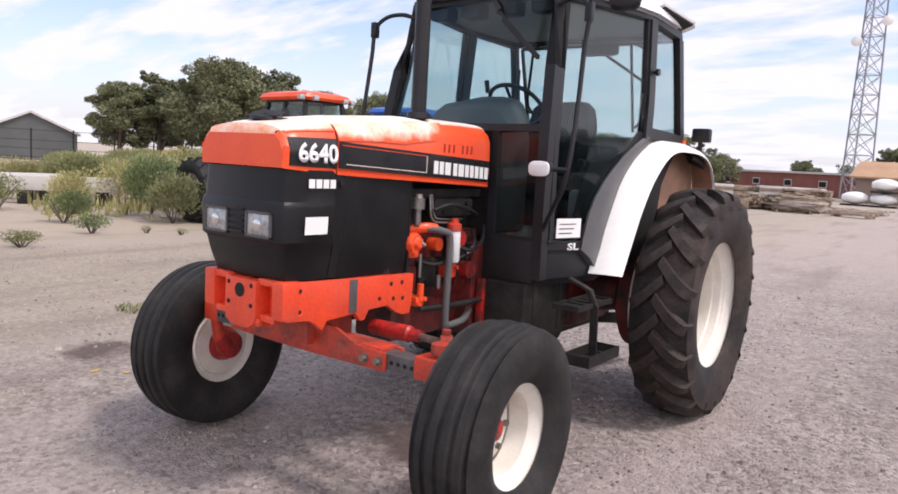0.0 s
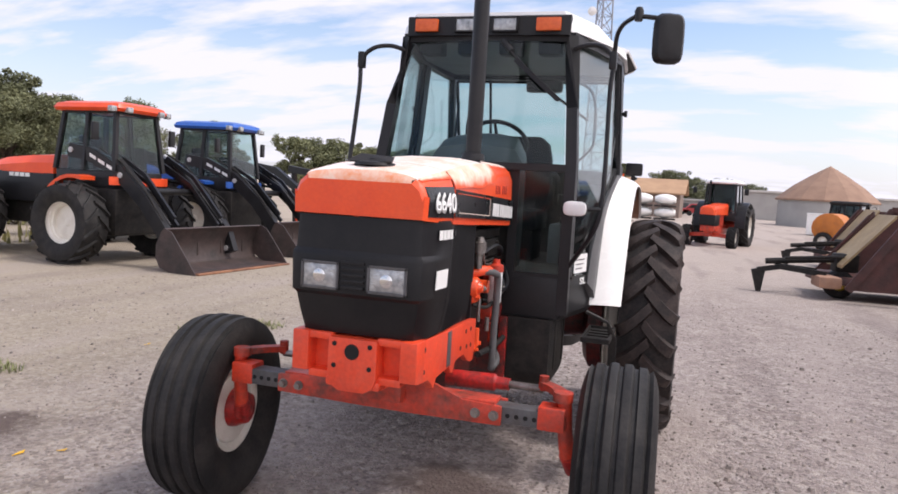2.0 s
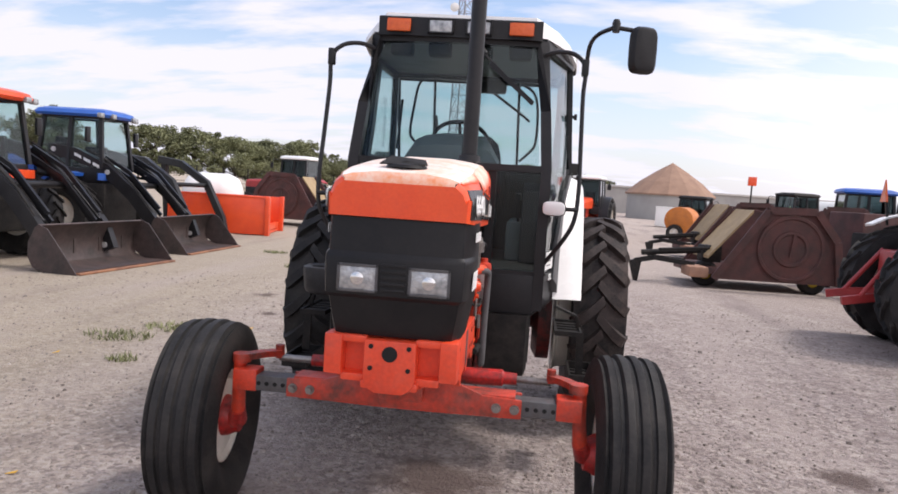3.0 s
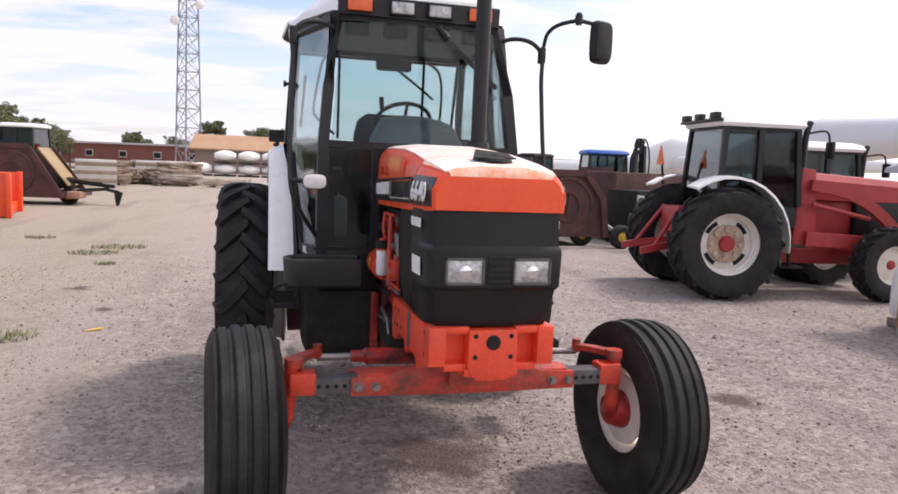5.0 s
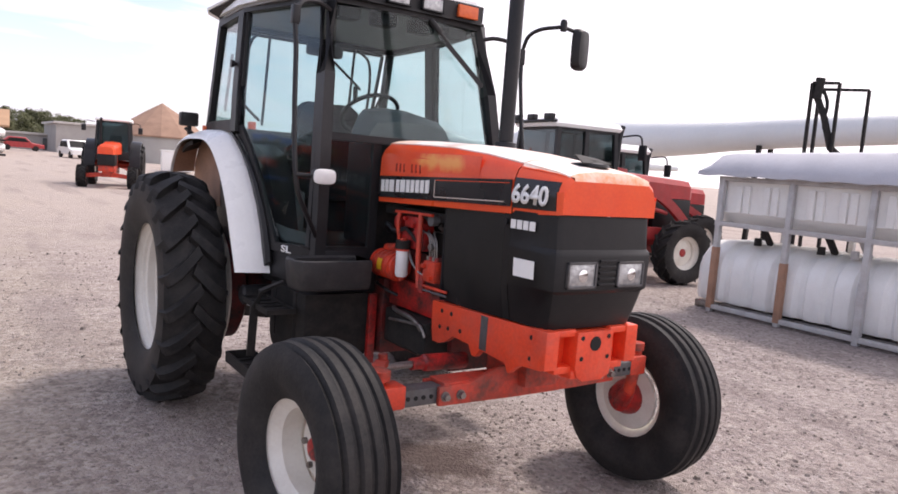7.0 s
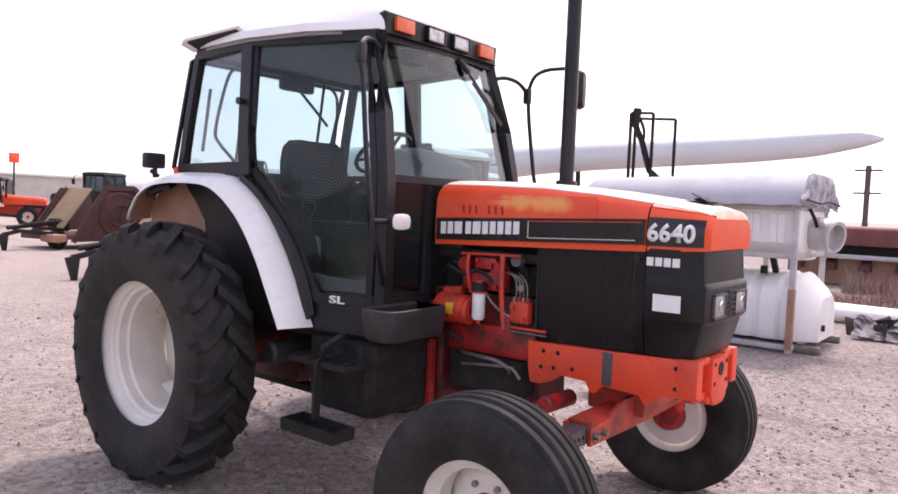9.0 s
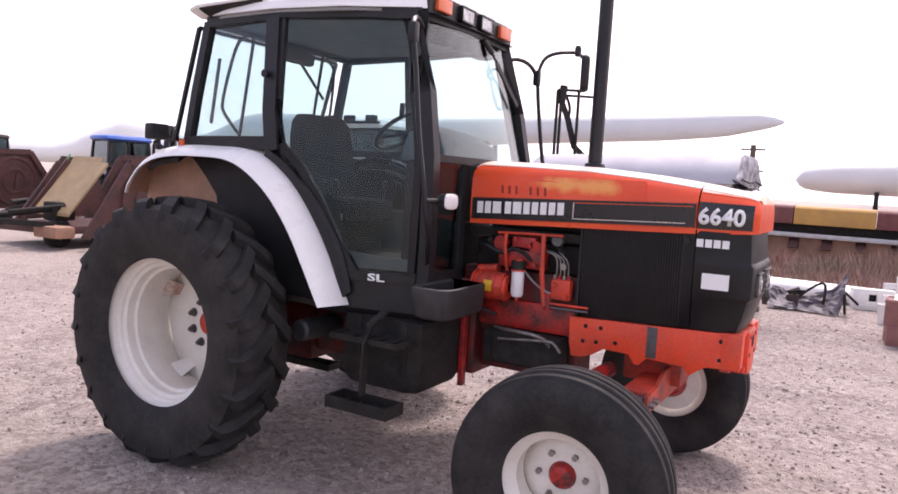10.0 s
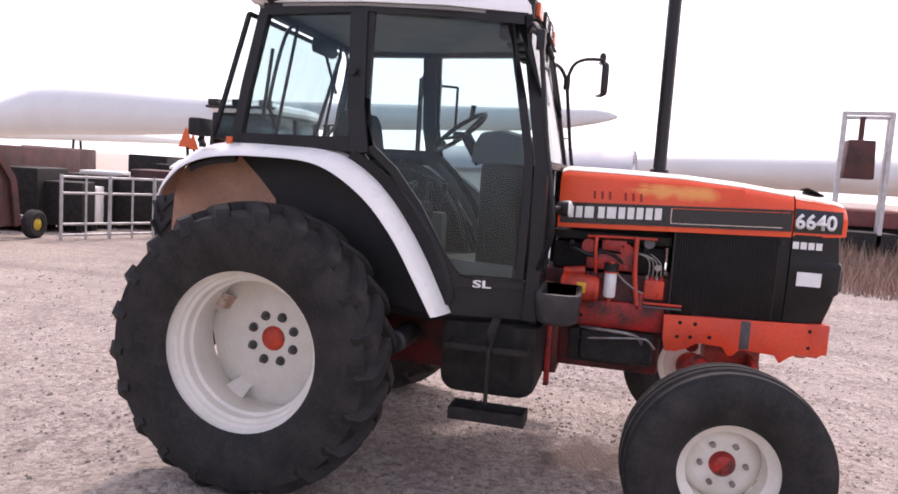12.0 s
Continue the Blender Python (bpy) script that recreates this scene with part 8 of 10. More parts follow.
    for x, y in ((1.25, 0.5), (1.92, -0.12), (-0.8, 0.8)):
        bm = B()
        lathe(bm, [(-0.09, 0.12), (-0.10, 0.22), (-0.06, 0.27), (0.06, 0.27), (0.10, 0.22), (0.09, 0.12)], c=(f * x, y, 0.265), axis="y", seg=24)
        wh = part("gauge_wheel", bm, TYRE, t)
        bm = B()
        lathe(bm, [(-0.10, 0.001), (-0.09, 0.06), (-0.06, 0.13), (0.06, 0.13), (0.09, 0.06), (0.10, 0.001)], c=(f * x, y, 0.265), axis="y", seg=16)
        part("rim", bm, HUB_YELLOW, wh, "yellow rim")
    bm = B()
    beam(bm, [(f * 1.0, 0.6, 0.42), (f * 1.70, 0.35, 0.55), (f * 1.92, 0.02, 0.32)], 0.12, 0.08)
    part("axle_arm", bm, GALV, t)
    return t


rotary_mower(pose(5.02, 11.94, 0, 0, 0, 4), "folded rotary mower with rusty wing deck upright", tall=0.935)
rotary_mower(pose(7.6, 15.9, 0, 0, 0, 6), "rotary mower with yellow deck and green edge", strip_mat=GREEN)
rotary_mower(pose(6.5, 19.4, 0, 0, 0, 8), "older rotary mower with brown upright wing")
rotary_mower(pose(-7.6, 21.4, 0, 0, 0, -4), "brown rotary mower with long drawbar", flip=-1)

# white tank and hopper rack
rack = thing("tank_rack", pose(0, 0, 0), "galvanised rack holding a covered hopper over a white tank", "tank rack")
Y0, Y1, X0, X1 = 1.16, 3.85, 6.25, 7.85
POST_Y = (3.85, 2.87, 1.90, 1.16)
for x in (X0, X1):
    for k, y in enumerate(POST_Y):
        bm = B()
        box(bm, (x - 0.035, y - 0.035, 0.0), (x + 0.035, y + 0.035, 1.80), 0.006)
        part("post", bm, GALV, rack)
        bm = B()
        box(bm, (x - 0.04, y - 0.04, 0.05), (x + 0.04, y + 0.04, (0.88, 0.80, 0.72, 0.80)[k]), 0.004)
        part("post_sleeve", bm, RUST_TAN if k != 2 else GALV, rack, "rusty lower post")
for z in (0.07, 1.20, 1.80):
    for x in (X0, X1):
        bm = B()
        box(bm, (x - 0.03, Y0 - 0.05, z - 0.03), (x + 0.03, Y1 + 0.05, z + 0.03), 0.004)
        part("rail", bm, GALV, rack)
    for y in (Y0, Y1):
        bm = B()
        box(bm, (X0, y - 0.03, z - 0.03), (X1, y + 0.03, z + 0.03), 0.004)
        part("rail", bm, GALV, rack)
bm = B()
rows = []
for k, (y, e) in enumerate(((Y0 - 0.02, 0.82), (Y0 + 0.02, 0.93), (Y0 + 0.10, 1.0), (Y1 - 0.06, 1.0), (Y1 + 0.10, 0.96), (Y1 + 0.17, 0.86))):
    rows.append([(7.05 + dx * e, y, z) for dx, z in ((-0.76, 1.83), (-0.75, 1.36), (-0.66, 1.27), (-0.30, 1.14), (0.30, 1.14), (0.66, 1.27), (0.75, 1.36), (0.76, 1.83))])
loft(bm, rows, True, True)
hop = part("hopper", bm, POLY, rack, "white ribbed hopper", angle=35)
for k in range(3):
    for f in (0.24, 0.36, 0.64, 0.76):
        y = POST_Y[k] + (POST_Y[k + 1] - POST_Y[k]) * f
        bm = B()
        box(bm, (6.262, y - 0.045, 1.36), (6.31, y + 0.045, 1.72), 0.018)
        part("rib", bm, POLY, hop)
bm = B()
rows = []
for k in range(19):
    y = Y0 - 0.08 + (Y1 - Y0 + 0.36) * k / 18
    w = 0.010 * math.sin(k * 2.1)
    d = 0.07 if k == 18 else 0.0
    ct = 2.20 - 0.09 * k / 18
    rows.append([(6.06, y, 1.83 + w), (6.07, y, 1.91 - d * 0.4), (6.32, y, ct + w - d * 2), (6.66, y, ct + 0.05 - d * 2), (7.44, y, ct + 0.05 - d * 2), (7.78, y, ct - w - d * 2), (8.03, y, 1.91 - d * 0.4), (8.04, y, 1.83), (7.98, y, 1.85), (7.05, y, ct - 0.02 - d * 2), (6.12, y, 1.85)])
loft(bm, rows, True, True)
part("cover", bm, TARP, rack, "grey-white sheet cover", angle=50)
# gathered end of the sheet, lashed over the gable
bm = B()
rows = []
for k in range(49):
    u = k / 48
    x = 6.05 + 2.0 * u
    zt = 2.25 - max(0.0, abs(u - 0.5) - 0.26) * 1.36
    g = 0.022 * math.sin(k * 1.9) + 0.014 * math.sin(k * 0.77 + 1.0)
    zl = 1.83 + 0.02 * math.sin(k * 0.6) - (0.05 if k > 42 else 0)
    rows.append([(x, Y0 - 0.075, zt), (x, Y0 - 0.115 + g * 0.5, zt - 0.03), (x, Y0 - 0.125 + g, (zt + zl) / 2), (x, Y0 - 0.10 - g * 0.6, zl + 0.03), (x, Y0 - 0.12 + g, zl), (x, Y0 - 0.085, zl + 0.01), (x, Y0 - 0.06, (zt + zl) / 2)])
loft(bm, rows, True, True)
part("cover_end", bm, TARP_DIRTY, rack, "gathered dirty sheet end tied with cord", angle=60)
bm = B()
tube(bm, bend([(6.06, Y0 - 0.15, 1.90), (6.7, Y0 - 0.16, 1.87), (7.3, Y0 - 0.155, 1.90), (8.02, Y0 - 0.15, 1.86)], 6), 0.012, 6)
part("cord", bm, DULL_BLACK, rack)
bm = B()
tube(bm, bend([(6.6, 3.3, 2.12), (6.62, 2.9, 2.17), (6.6, 2.5, 2.13)], 5), 0.012, 6)
part("cord", bm, DULL_BLACK, rack)
# tank: flat-sided with a bevelled top, sloping ends and broad moulded ribs
bm = B()
rows = []
prof = ((-0.71, 0.14), (-0.75, 0.22), (-0.75, 0.62), (-0.70, 0.76), (-0.56, 0.90), (-0.40, 0.96), (0.40, 0.96), (0.56, 0.90), (0.70, 0.76), (0.75, 0.62), (0.75, 0.22), (0.71, 0.14))
stations = [(0.90, 0.62, 0.66), (0.96, 0.70, 0.76), (1.16, 0.95, 0.97), (1.22, 0.98, 1.0)]
for k in range(8):
    yb_ = 1.30 + 0.345 * k
    stations += [(yb_, 0.94, 0.955), (yb_ + 0.06, 1.0, 1.0), (yb_ + 0.24, 1.0, 1.0), (yb_ + 0.285, 0.94, 0.955)]
stations += [(4.07, 0.98, 0.99), (4.16, 0.90, 0.92), (4.20, 0.72, 0.80)]
for y, ex, ez in stations:
    rows.append([(7.05 + dx * ex, y, 0.12 + (z - 0.12) * ez) for dx, z in prof])
loft(bm, rows, True, True)
tk_ = part("tank", bm, POLY, rack, "white ribbed poly tank with sloping ends", angle=32)
bm = B()
lathe(bm, [(0.0, 0.001), (0.0, 0.04), (-0.03, 0.04), (-0.03, 0.001)], c=(6.75, 0.895, 0.30), axis="y", seg=14)
part("drain_plug", bm, DULL_BLACK, tk_)
for x in (6.45, 7.65):
    bm = B()
    box(bm, (x - 0.05, 0.84, 0.005), (x + 0.05, 4.2, 0.10), 0.006)
    part("skid", bm, STEEL, rack)
bm = B()
lathe(bm, [(0.10, 0.001), (0.10, 0.15), (0.0, 0.21), (-0.10, 0.225), (-0.14, 0.205), (-0.26, 0.205), (-0.28, 0.215), (-0.30, 0.205), (-0.30, 0.165), (-0.18, 0.15), (-0.16, 0.001)], axis="y", seg=28)
part("blower", bm, GALV, rack, "round grey blower housing", m=pose(6.98, Y0 - 0.06, 1.49, 8, 0, -22), angle=40)
bm = B()
tube(bm, bend([(6.62, Y0 - 0.06, 1.80), (6.66, Y0 - 0.12, 1.66), (6.80, Y0 - 0.12, 1.56)], 5), 0.022, 8)
part("hose", bm, DULL_BLACK, rack)
for y in (1.45, 2.05, 2.45, 3.3):
    bm = B()
    bar(bm, (6.42, y, 1.18), (6.62, y, 0.98), 0.07, 0.05)
    lathe(bm, [(0.0, 0.001), (0.0, 0.05), (0.10, 0.045), (0.10, 0.001)], c=(6.52, y + 0.12, 0.95), axis="z", seg=12)
    part("valve", bm, DULL_BLACK if y != 2.05 else GALV, rack)


def rect_frame(t, x, y, dx, dy, h, name="frame"):
    bm = B()
    a, b = Vector((x, y, 0)), Vector((x + dx, y + dy, 0))
    up = Vector((0, 0, h))
    for p, q in ((a, a + up), (b, b + up), (a + up, b + up)):
        bar(bm, p, q, 0.055, 0.055)
    part(name, bm, DULL_BLACK, t)


ms = thing("lifting_frame", pose(0, 0, 0), "tall black steel lifting frames with hoses", "lifting frame")
rect_frame(ms, 11.68, 5.92, 0.22, -0.42, 3.85)
rect_frame(ms, 12.1, 6.0, 0.45, -0.75, 3.78)
bm = B()
beam(bm, [(11.72, 5.88, 3.7), (11.85, 5.7, 3.2), (11.95, 5.55, 2.6), (12.2, 5.4, 2.4)], 0.07, 0.12)
tube(bm, bend([(11.75, 5.85, 3.9), (11.9, 5.7, 3.5), (11.85, 5.68, 3.0), (12.1, 5.5, 2.5)], 4), 0.035, 8)
part("swing_arm", bm, DULL_BLACK, ms)
bm = B()
tube(bm, [(11.75, 5.85, 3.55), (11.78, 5.82, 3.95)], 0.09, 10)
part("motor", bm, DULL_BLACK, ms)

fr = thing("seed_tower_frame", pose(0, 0, 0), "tall grey frame with a rusty winch hanging", "frame")
for x, y in ((16.2, -4.1), (15.95, -5.15), (17.3, -4.4), (17.0, -5.4)):
    bm = B()
    bar(bm, (x, y, 0), (x, y, 3.95), 0.10, 0.10)
    part("post", bm, GALV, fr)
for a, b in (((16.2, -4.1, 3.95), (15.95, -5.15, 3.95)), ((17.3, -4.4, 3.95), (17.0, -5.4, 3.95)), ((16.2, -4.1, 3.95), (17.3, -4.4, 3.95)), ((15.95, -5.15, 3.95), (17.0, -5.4, 3.95)), ((16.2, -4.1, 0.9), (15.95, -5.15, 0.9))):
    bm = B()
    bar(bm, a, b, 0.09, 0.09)
    part("rail", bm, GALV, fr)
bm = B()
prism(bm, [(-4.95, 3.3), (-4.3, 3.3), (-4.25, 2.3), (-5.0, 2.3)], "x", 16.3, 16.7, 0.05)
tube(bm, [(16.5, -4.62, 3.3), (16.5, -4.62, 3.9)], 0.07, 10)
part("winch", bm, RUST, fr, "rusty winch block")
bm = B()
box(bm, (15.9, -5.6, 0.0), (17.4, -4.0, 0.95), 0.05)
part("base_box", bm, DULL_BLACK, fr)


# wind turbine blades on low cradles
def turbine_blade(path, sizes, label, fine=7):
    t = thing("turbine_blade", pose(0, 0, 0), label, "turbine blade")
    bm = B()
    pts = bend(path, fine) if fine > 1 else [Vector(p) for p in path]
    rows = []
    n = len(pts) - 1
    for i, p in enumerate(pts):
        f = i / n
        h, w = lerp(f, [q[0] for q in sizes], [q[1] for q in sizes]), lerp(f, [q[0] for q in sizes], [q[2] for q in sizes])
        d = (pts[min(i + 1, n)] - pts[max(i - 1, 0)]).normalized()
        s = d.cross(Vector((0, 0, 1))).normalized()
        r = []
        for k in range(20):
            a = 2 * math.pi * k / 20
            r.append(p + s * (w / 2 * math.cos(a)) + Vector((0, 0, h / 2 * math.sin(a) * (1.0 + 0.12 * math.sin(a)))))
        rows.append(r)
    loft(bm, rows, True, True)
    part("shell", bm, BLADE, t, "white gelcoat shell", angle=60)
    for f in (0.3, 0.8):
        p = pts[int(n * f)]
        bm = B()
        for dx in (-0.5, 0.5):
            bar(bm, (p.x + dx, p.y, 0), (p.x + dx * 0.6, p.y, p.z - lerp(f, [q[0] for q in sizes], [q[1] for q in sizes]) / 2 + 0.15), 0.12, 0.12)
        bar(bm, (p.x - 0.7, p.y, 0.08), (p.x + 0.7, p.y, 0.08), 0.15, 0.16)
        part("cradle", bm, DULL_BLACK, t)
    return t


def blade_along(x, y, dx, dy, span, label):
    """A blade from x, y along dx, dy; span: distance, top, underside and depth of its sections."""
    run = [span[0][0] + (span[-1][0] - span[0][0]) * (k / 60) ** 1.3 for k in range(61)]
    col = [[lerp(v, [q[0] for q in span], [q[k] for q in span]) for v in run] for k in (1, 2, 3)]
    path = [(x + dx * v, y + dy * v, (a + b) / 2) for v, a, b in zip(run, col[0], col[1])]
    return turbine_blade(path, [(k / 60, a - b, d) for k, (a, b, d) in enumerate(zip(*col))], label, fine=1)


blade_along(15.2, 1.55, 0.2855, 0.958, [(0.0, 3.54, 3.46, 0.05), (0.12, 3.60, 3.40, 0.12), (0.5, 3.69, 3.30, 0.24), (1.5, 3.70, 3.12, 0.36), (3.2, 3.69, 3.02, 0.45), (8.7, 3.76, 2.90, 0.65), (11.2, 3.77, 2.80, 0.75), (12.8, 3.79, 2.68, 0.82), (16.4, 3.90, 2.50, 1.0), (18.0, 3.97, 2.42, 1.1), (21.4, 4.16, 2.30, 1.3), (24.0, 4.27, 2.22, 1.45), (25.8, 4.30, 2.18, 1.5), (26.8, 4.22, 2.15, 1.5), (28.5, 3.86, 2.06, 1.45), (31.0, 3.42, 1.96, 1.4), (34.0, 3.16, 1.92, 1.25), (38.0, 3.02, 1.88, 1.15), (46.0, 2.95, 1.85, 1.1)], "long white wind turbine blade lying on cradles")
blade_along(27.0, 43.0, 0.82, -0.57, [(-9.0, 2.40, 1.20, 1.1), (-4.2, 2.45, 1.25, 1.1), (-3.0, 2.75, 1.3, 1.2), (-1.4, 3.60, 1.4, 1.3), (0.0, 4.20, 1.5, 1.4), (1.0, 4.12, 1.55, 1.4), (2.6, 3.70, 1.7, 1.2), (5.0, 3.50, 1.9, 1.0), (10.0, 3.30, 2.2, 0.8), (18.0, 3.0, 2.6, 0.4)], "white wind turbine blade with a humped root far off")
turbine_blade([(20.4, 1.6, 2.28), (20.3, 0.0, 2.32), (20.2, -5.3, 2.42), (20.0, -14.0, 2.52), (19.8, -26.0, 2.65)],
              [(0.0, 0.10, 0.2), (0.05, 0.55, 0.5), (0.2, 0.85, 0.8), (0.6, 1.2, 1.0), (1.0, 1.7, 1.5)], "white turbine blade stretching away to the fence")

# harvester header along the far side
hd_ = thing("harvester_header", pose(17.2, 0, 0), "long yellow and rust harvester header parked on the ground", "harvester header")
for a, b, mt, nm in (((0.35, -15, 0.80), (1.1, 3.9, 1.06), DULL_BLACK, "auger_trough"), ((0.05, -15, 0.70), (0.25, 3.9, 0.82), GALV, "cutter_rail"), ((0.3, -15, 0.02), (1.1, 3.9, 0.70), RUST_TAN, "skid_panel")):
    bm = B()
    box(bm, a, b, 0.03)
    part(nm, bm, mt, hd_)
for y0_, y1_, mt in ((1.32, 3.9, MAROON_PANEL), (-0.58, 1.30, HEADER_YELLOW), (-2.42, -0.60, MAROON_PANEL), (-3.85, -2.44, HEADER_YELLOW), (-6.0, -3.87, MAROON_PANEL), (-7.6, -6.02, HEADER_YELLOW), (-10.4, -7.62, MAROON_PANEL), (-15.0, -10.42, HEADER_YELLOW)):
    bm = B()
    prism(bm, [(0.0, 1.05), (0.0, 1.46), (0.06, 1.52), (0.9, 1.54), (1.0, 1.48), (1.0, 1.05)], "y", y0_, y1_, 0.02)
    part("top_panel", bm, mt, hd_)
for k in range(24):
    bm = B()
    y = 3.6 - 0.78 * k
    prism(bm, [(-0.25, 0.45), (0.3, 0.68), (0.3, 0.40)], "y", y - 0.12, y + 0.12)
    part("divider", bm, RUST, hd_)

# white irrigation pipes and scrap in front of it
rnd = random.Random(8)
for k in range(4):
    t = thing("irrigation_pipe", pose(9.98 + 0.28 * (k % 5) + (0.1 if k > 4 else 0), 1.45 - 0.1 * k, (0.10 if k < 5 else 0.30), 0, 0, rnd.uniform(-7, 7)), "white plastic irrigation pipe lying on the gravel", "pipe", "white pipes")
    bm = B()
    r = 0.10 if k % 2 else 0.13
    lathe(bm, [(-2.6, r - 0.012), (-2.6, r), (2.4, r), (2.4, r + 0.02), (2.6, r + 0.02), (2.6, r - 0.01)], c=(0, 0, r - 0.10), axis="y", seg=18)
    part("pipe_wall", bm, POLY, t)
sc_ = thing("scrap_heap", pose(8.85, 0.25, 0), "heap of bent black scrap metal sheets", "scrap")
for k in range(9):
    bm = B()
    a = Vector((rnd.uniform(-0.4, 0.5), rnd.uniform(-0.25, 0.5), 0.0))
    u, v = Vector((rnd.uniform(-0.4, 0.4), rnd.uniform(-0.45, 0.45), rnd.uniform(0.0, 0.12))), Vector((rnd.uniform(-0.2, 0.2), rnd.uniform(-0.2, 0.2), rnd.uniform(0.08, 0.26)))
    plate(bm, [a, a + u, a + u * 0.9 + v, a + v * 0.8 + u * 0.15], (0.015, 0.01, 0.01))
    part("sheet", bm, RUST_BUCKET, sc_, smooth=False)
for k in range(4):
    bm = B()
    a = Vector((rnd.uniform(-0.5, 0.5), rnd.uniform(-0.6, 0.6), 0.03))
    tube(bm, bend([a, a + Vector((rnd.uniform(-0.4, 0.4), rnd.uniform(-0.5, 0.5), rnd.uniform(0.2, 0.5))), a + Vector((rnd.uniform(-0.7, 0.7), rnd.uniform(-0.8, 0.8), 0.1))], 5), 0.02, 6)
    part("bent_rod", bm, DULL_BLACK, sc_)
bm = B()
rows = []
for i in range(15):
    u = i / 14
    r = []
    for j in range(11):
        v = j / 10
        top = 0.28 + 0.34 * u ** 3 - 0.16 * math.sin(math.pi * u)
        z = top * (1 - v) + 0.02
        x = -0.25 - 0.42 * v + 0.05 * math.sin(9 * u + 4 * v)
        r.append((x + rnd.uniform(-0.03, 0.03), 0.55 - 1.05 * u + 0.10 * v * math.sin(7 * u) + rnd.uniform(-0.02, 0.02), z + 0.045 * math.sin(13 * u + 5 * v) * (1 - v) + rnd.uniform(0, 0.02)))
    rows.append(r)
loft(bm, rows)
part("crumpled_sheet", bm, OLD_TARP, sc_, "crumpled dark grey-purple tarpaulin", smooth=False)
def crate(m, sx, sy, sz, label, flaps):
    t = thing("brown_crate", m, label, "crate", "brown crates")
    bm = B()
    for q in (((-sx, -sy, 0.0), (sx, sy, 0.02)), ((-sx, -sy, 0.02), (-sx + 0.02, sy, sz)), ((sx - 0.02, -sy, 0.02), (sx, sy, sz)), ((-sx + 0.02, -sy, 0.02), (sx - 0.02, -sy + 0.02, sz)), ((-sx + 0.02, sy - 0.02, 0.02), (sx - 0.02, sy, sz))):
        box(bm, q[0], q[1], 0.004)
    part("body", bm, CRATE, t)
    bm = B()
    box(bm, (-sx - 0.008, -sy - 0.008, sz - 0.035), (sx + 0.008, sy + 0.008, sz - 0.012), 0.004)
    part("lip", bm, CRATE, t)
    for k in range(flaps):
        bm = B()
        y = -sy * 0.5 + sy * 0.9 * k
        plate(bm, [(-sx * 0.9, y - 0.05, sz + 0.004), (sx * 0.8, y - 0.07, sz + 0.02), (sx * 0.85, y + 0.05, sz + 0.03), (-sx * 0.85, y + 0.06, sz + 0.004)], (0, 0, 0.006))
        part("slat", bm, POLY, t, "pale shiny slat across the top", smooth=False)
    return t


crate(pose(6.52, -0.93, 0, 0, 0, 4), 0.22, 0.20, 0.25, "faded reddish-brown crate on the gravel", 0)
crate(pose(6.52, -0.945, 0.252, 0, 0, -3), 0.235, 0.235, 0.30, "faded reddish-brown crate stacked with pale slats on top", 2)
dr_ = thing("dark_drum", pose(7.25, -1.42, 0, 0, 0, 10), "low dark blue-black drum beside the crates", "drum")
bm = B()
lathe(bm, [(0.0, 0.001), (0.0, 0.19), (0.02, 0.20), (0.10, 0.195), (0.11, 0.205), (0.13, 0.195), (0.28, 0.195), (0.30, 0.205), (0.32, 0.195), (0.32, 0.001)], axis="z", seg=24)
part("drum_wall", bm, NAVY, dr_)
bm = B()
lathe(bm, [(0.32, 0.001), (0.32, 0.05), (0.345, 0.045), (0.345, 0.001)], axis="z", seg=12)
part("drum_cap", bm, GALV, dr_)
bk_ = thing("white_bucket", pose(8.1, -0.76, 0), "white plastic bucket standing on gravel", "bucket")
bm = B()
lathe(bm, [(0.0, 0.001), (0.0, 0.09), (0.26, 0.11), (0.27, 0.118), (0.285, 0.115), (0.285, 0.102), (0.02, 0.084), (0.02, 0.001)], axis="z", seg=20)
part("bucket_wall", bm, POLY, bk_)
bm = B()
tube(bm, bend([(0, -0.112, 0.26), (0.10, -0.06, 0.20), (0.12, 0.0, 0.18), (0.10, 0.06, 0.20), (0, 0.112, 0.26)], 4), 0.004, 6)
part("bail", bm, GALV, bk_)
wb_ = thing("white_cabinet", pose(9.55, -0.60, 0, 0, 0, 14), "low white metal cabinet with a dark square opening", "cabinet")
for q in (((-0.10, -0.30, 0.05), (0.14, 0.30, 0.08)), ((-0.10, -0.30, 0.30), (0.14, 0.30, 0.33)), ((0.11, -0.30, 0.08), (0.14, 0.30, 0.30)), ((-0.10, -0.30, 0.08), (-0.08, -0.03, 0.30)), ((-0.10, 0.08, 0.08), (-0.08, 0.30, 0.30)), ((-0.10, -0.03, 0.08), (-0.08, 0.08, 0.14)), ((-0.10, -0.03, 0.25), (-0.08, 0.08, 0.30)), ((-0.08, -0.30, 0.08), (0.11, -0.28, 0.30)), ((-0.08, 0.28, 0.08), (0.11, 0.30, 0.30)), ((-0.08, -0.30, 0.0), (-0.02, 0.30, 0.05)), ((0.06, -0.30, 0.0), (0.12, 0.30, 0.05))):
    bm = B()
    box(bm, q[0], q[1], 0.003)
    part("panel", bm, WHITE, wb_)
bm = B()
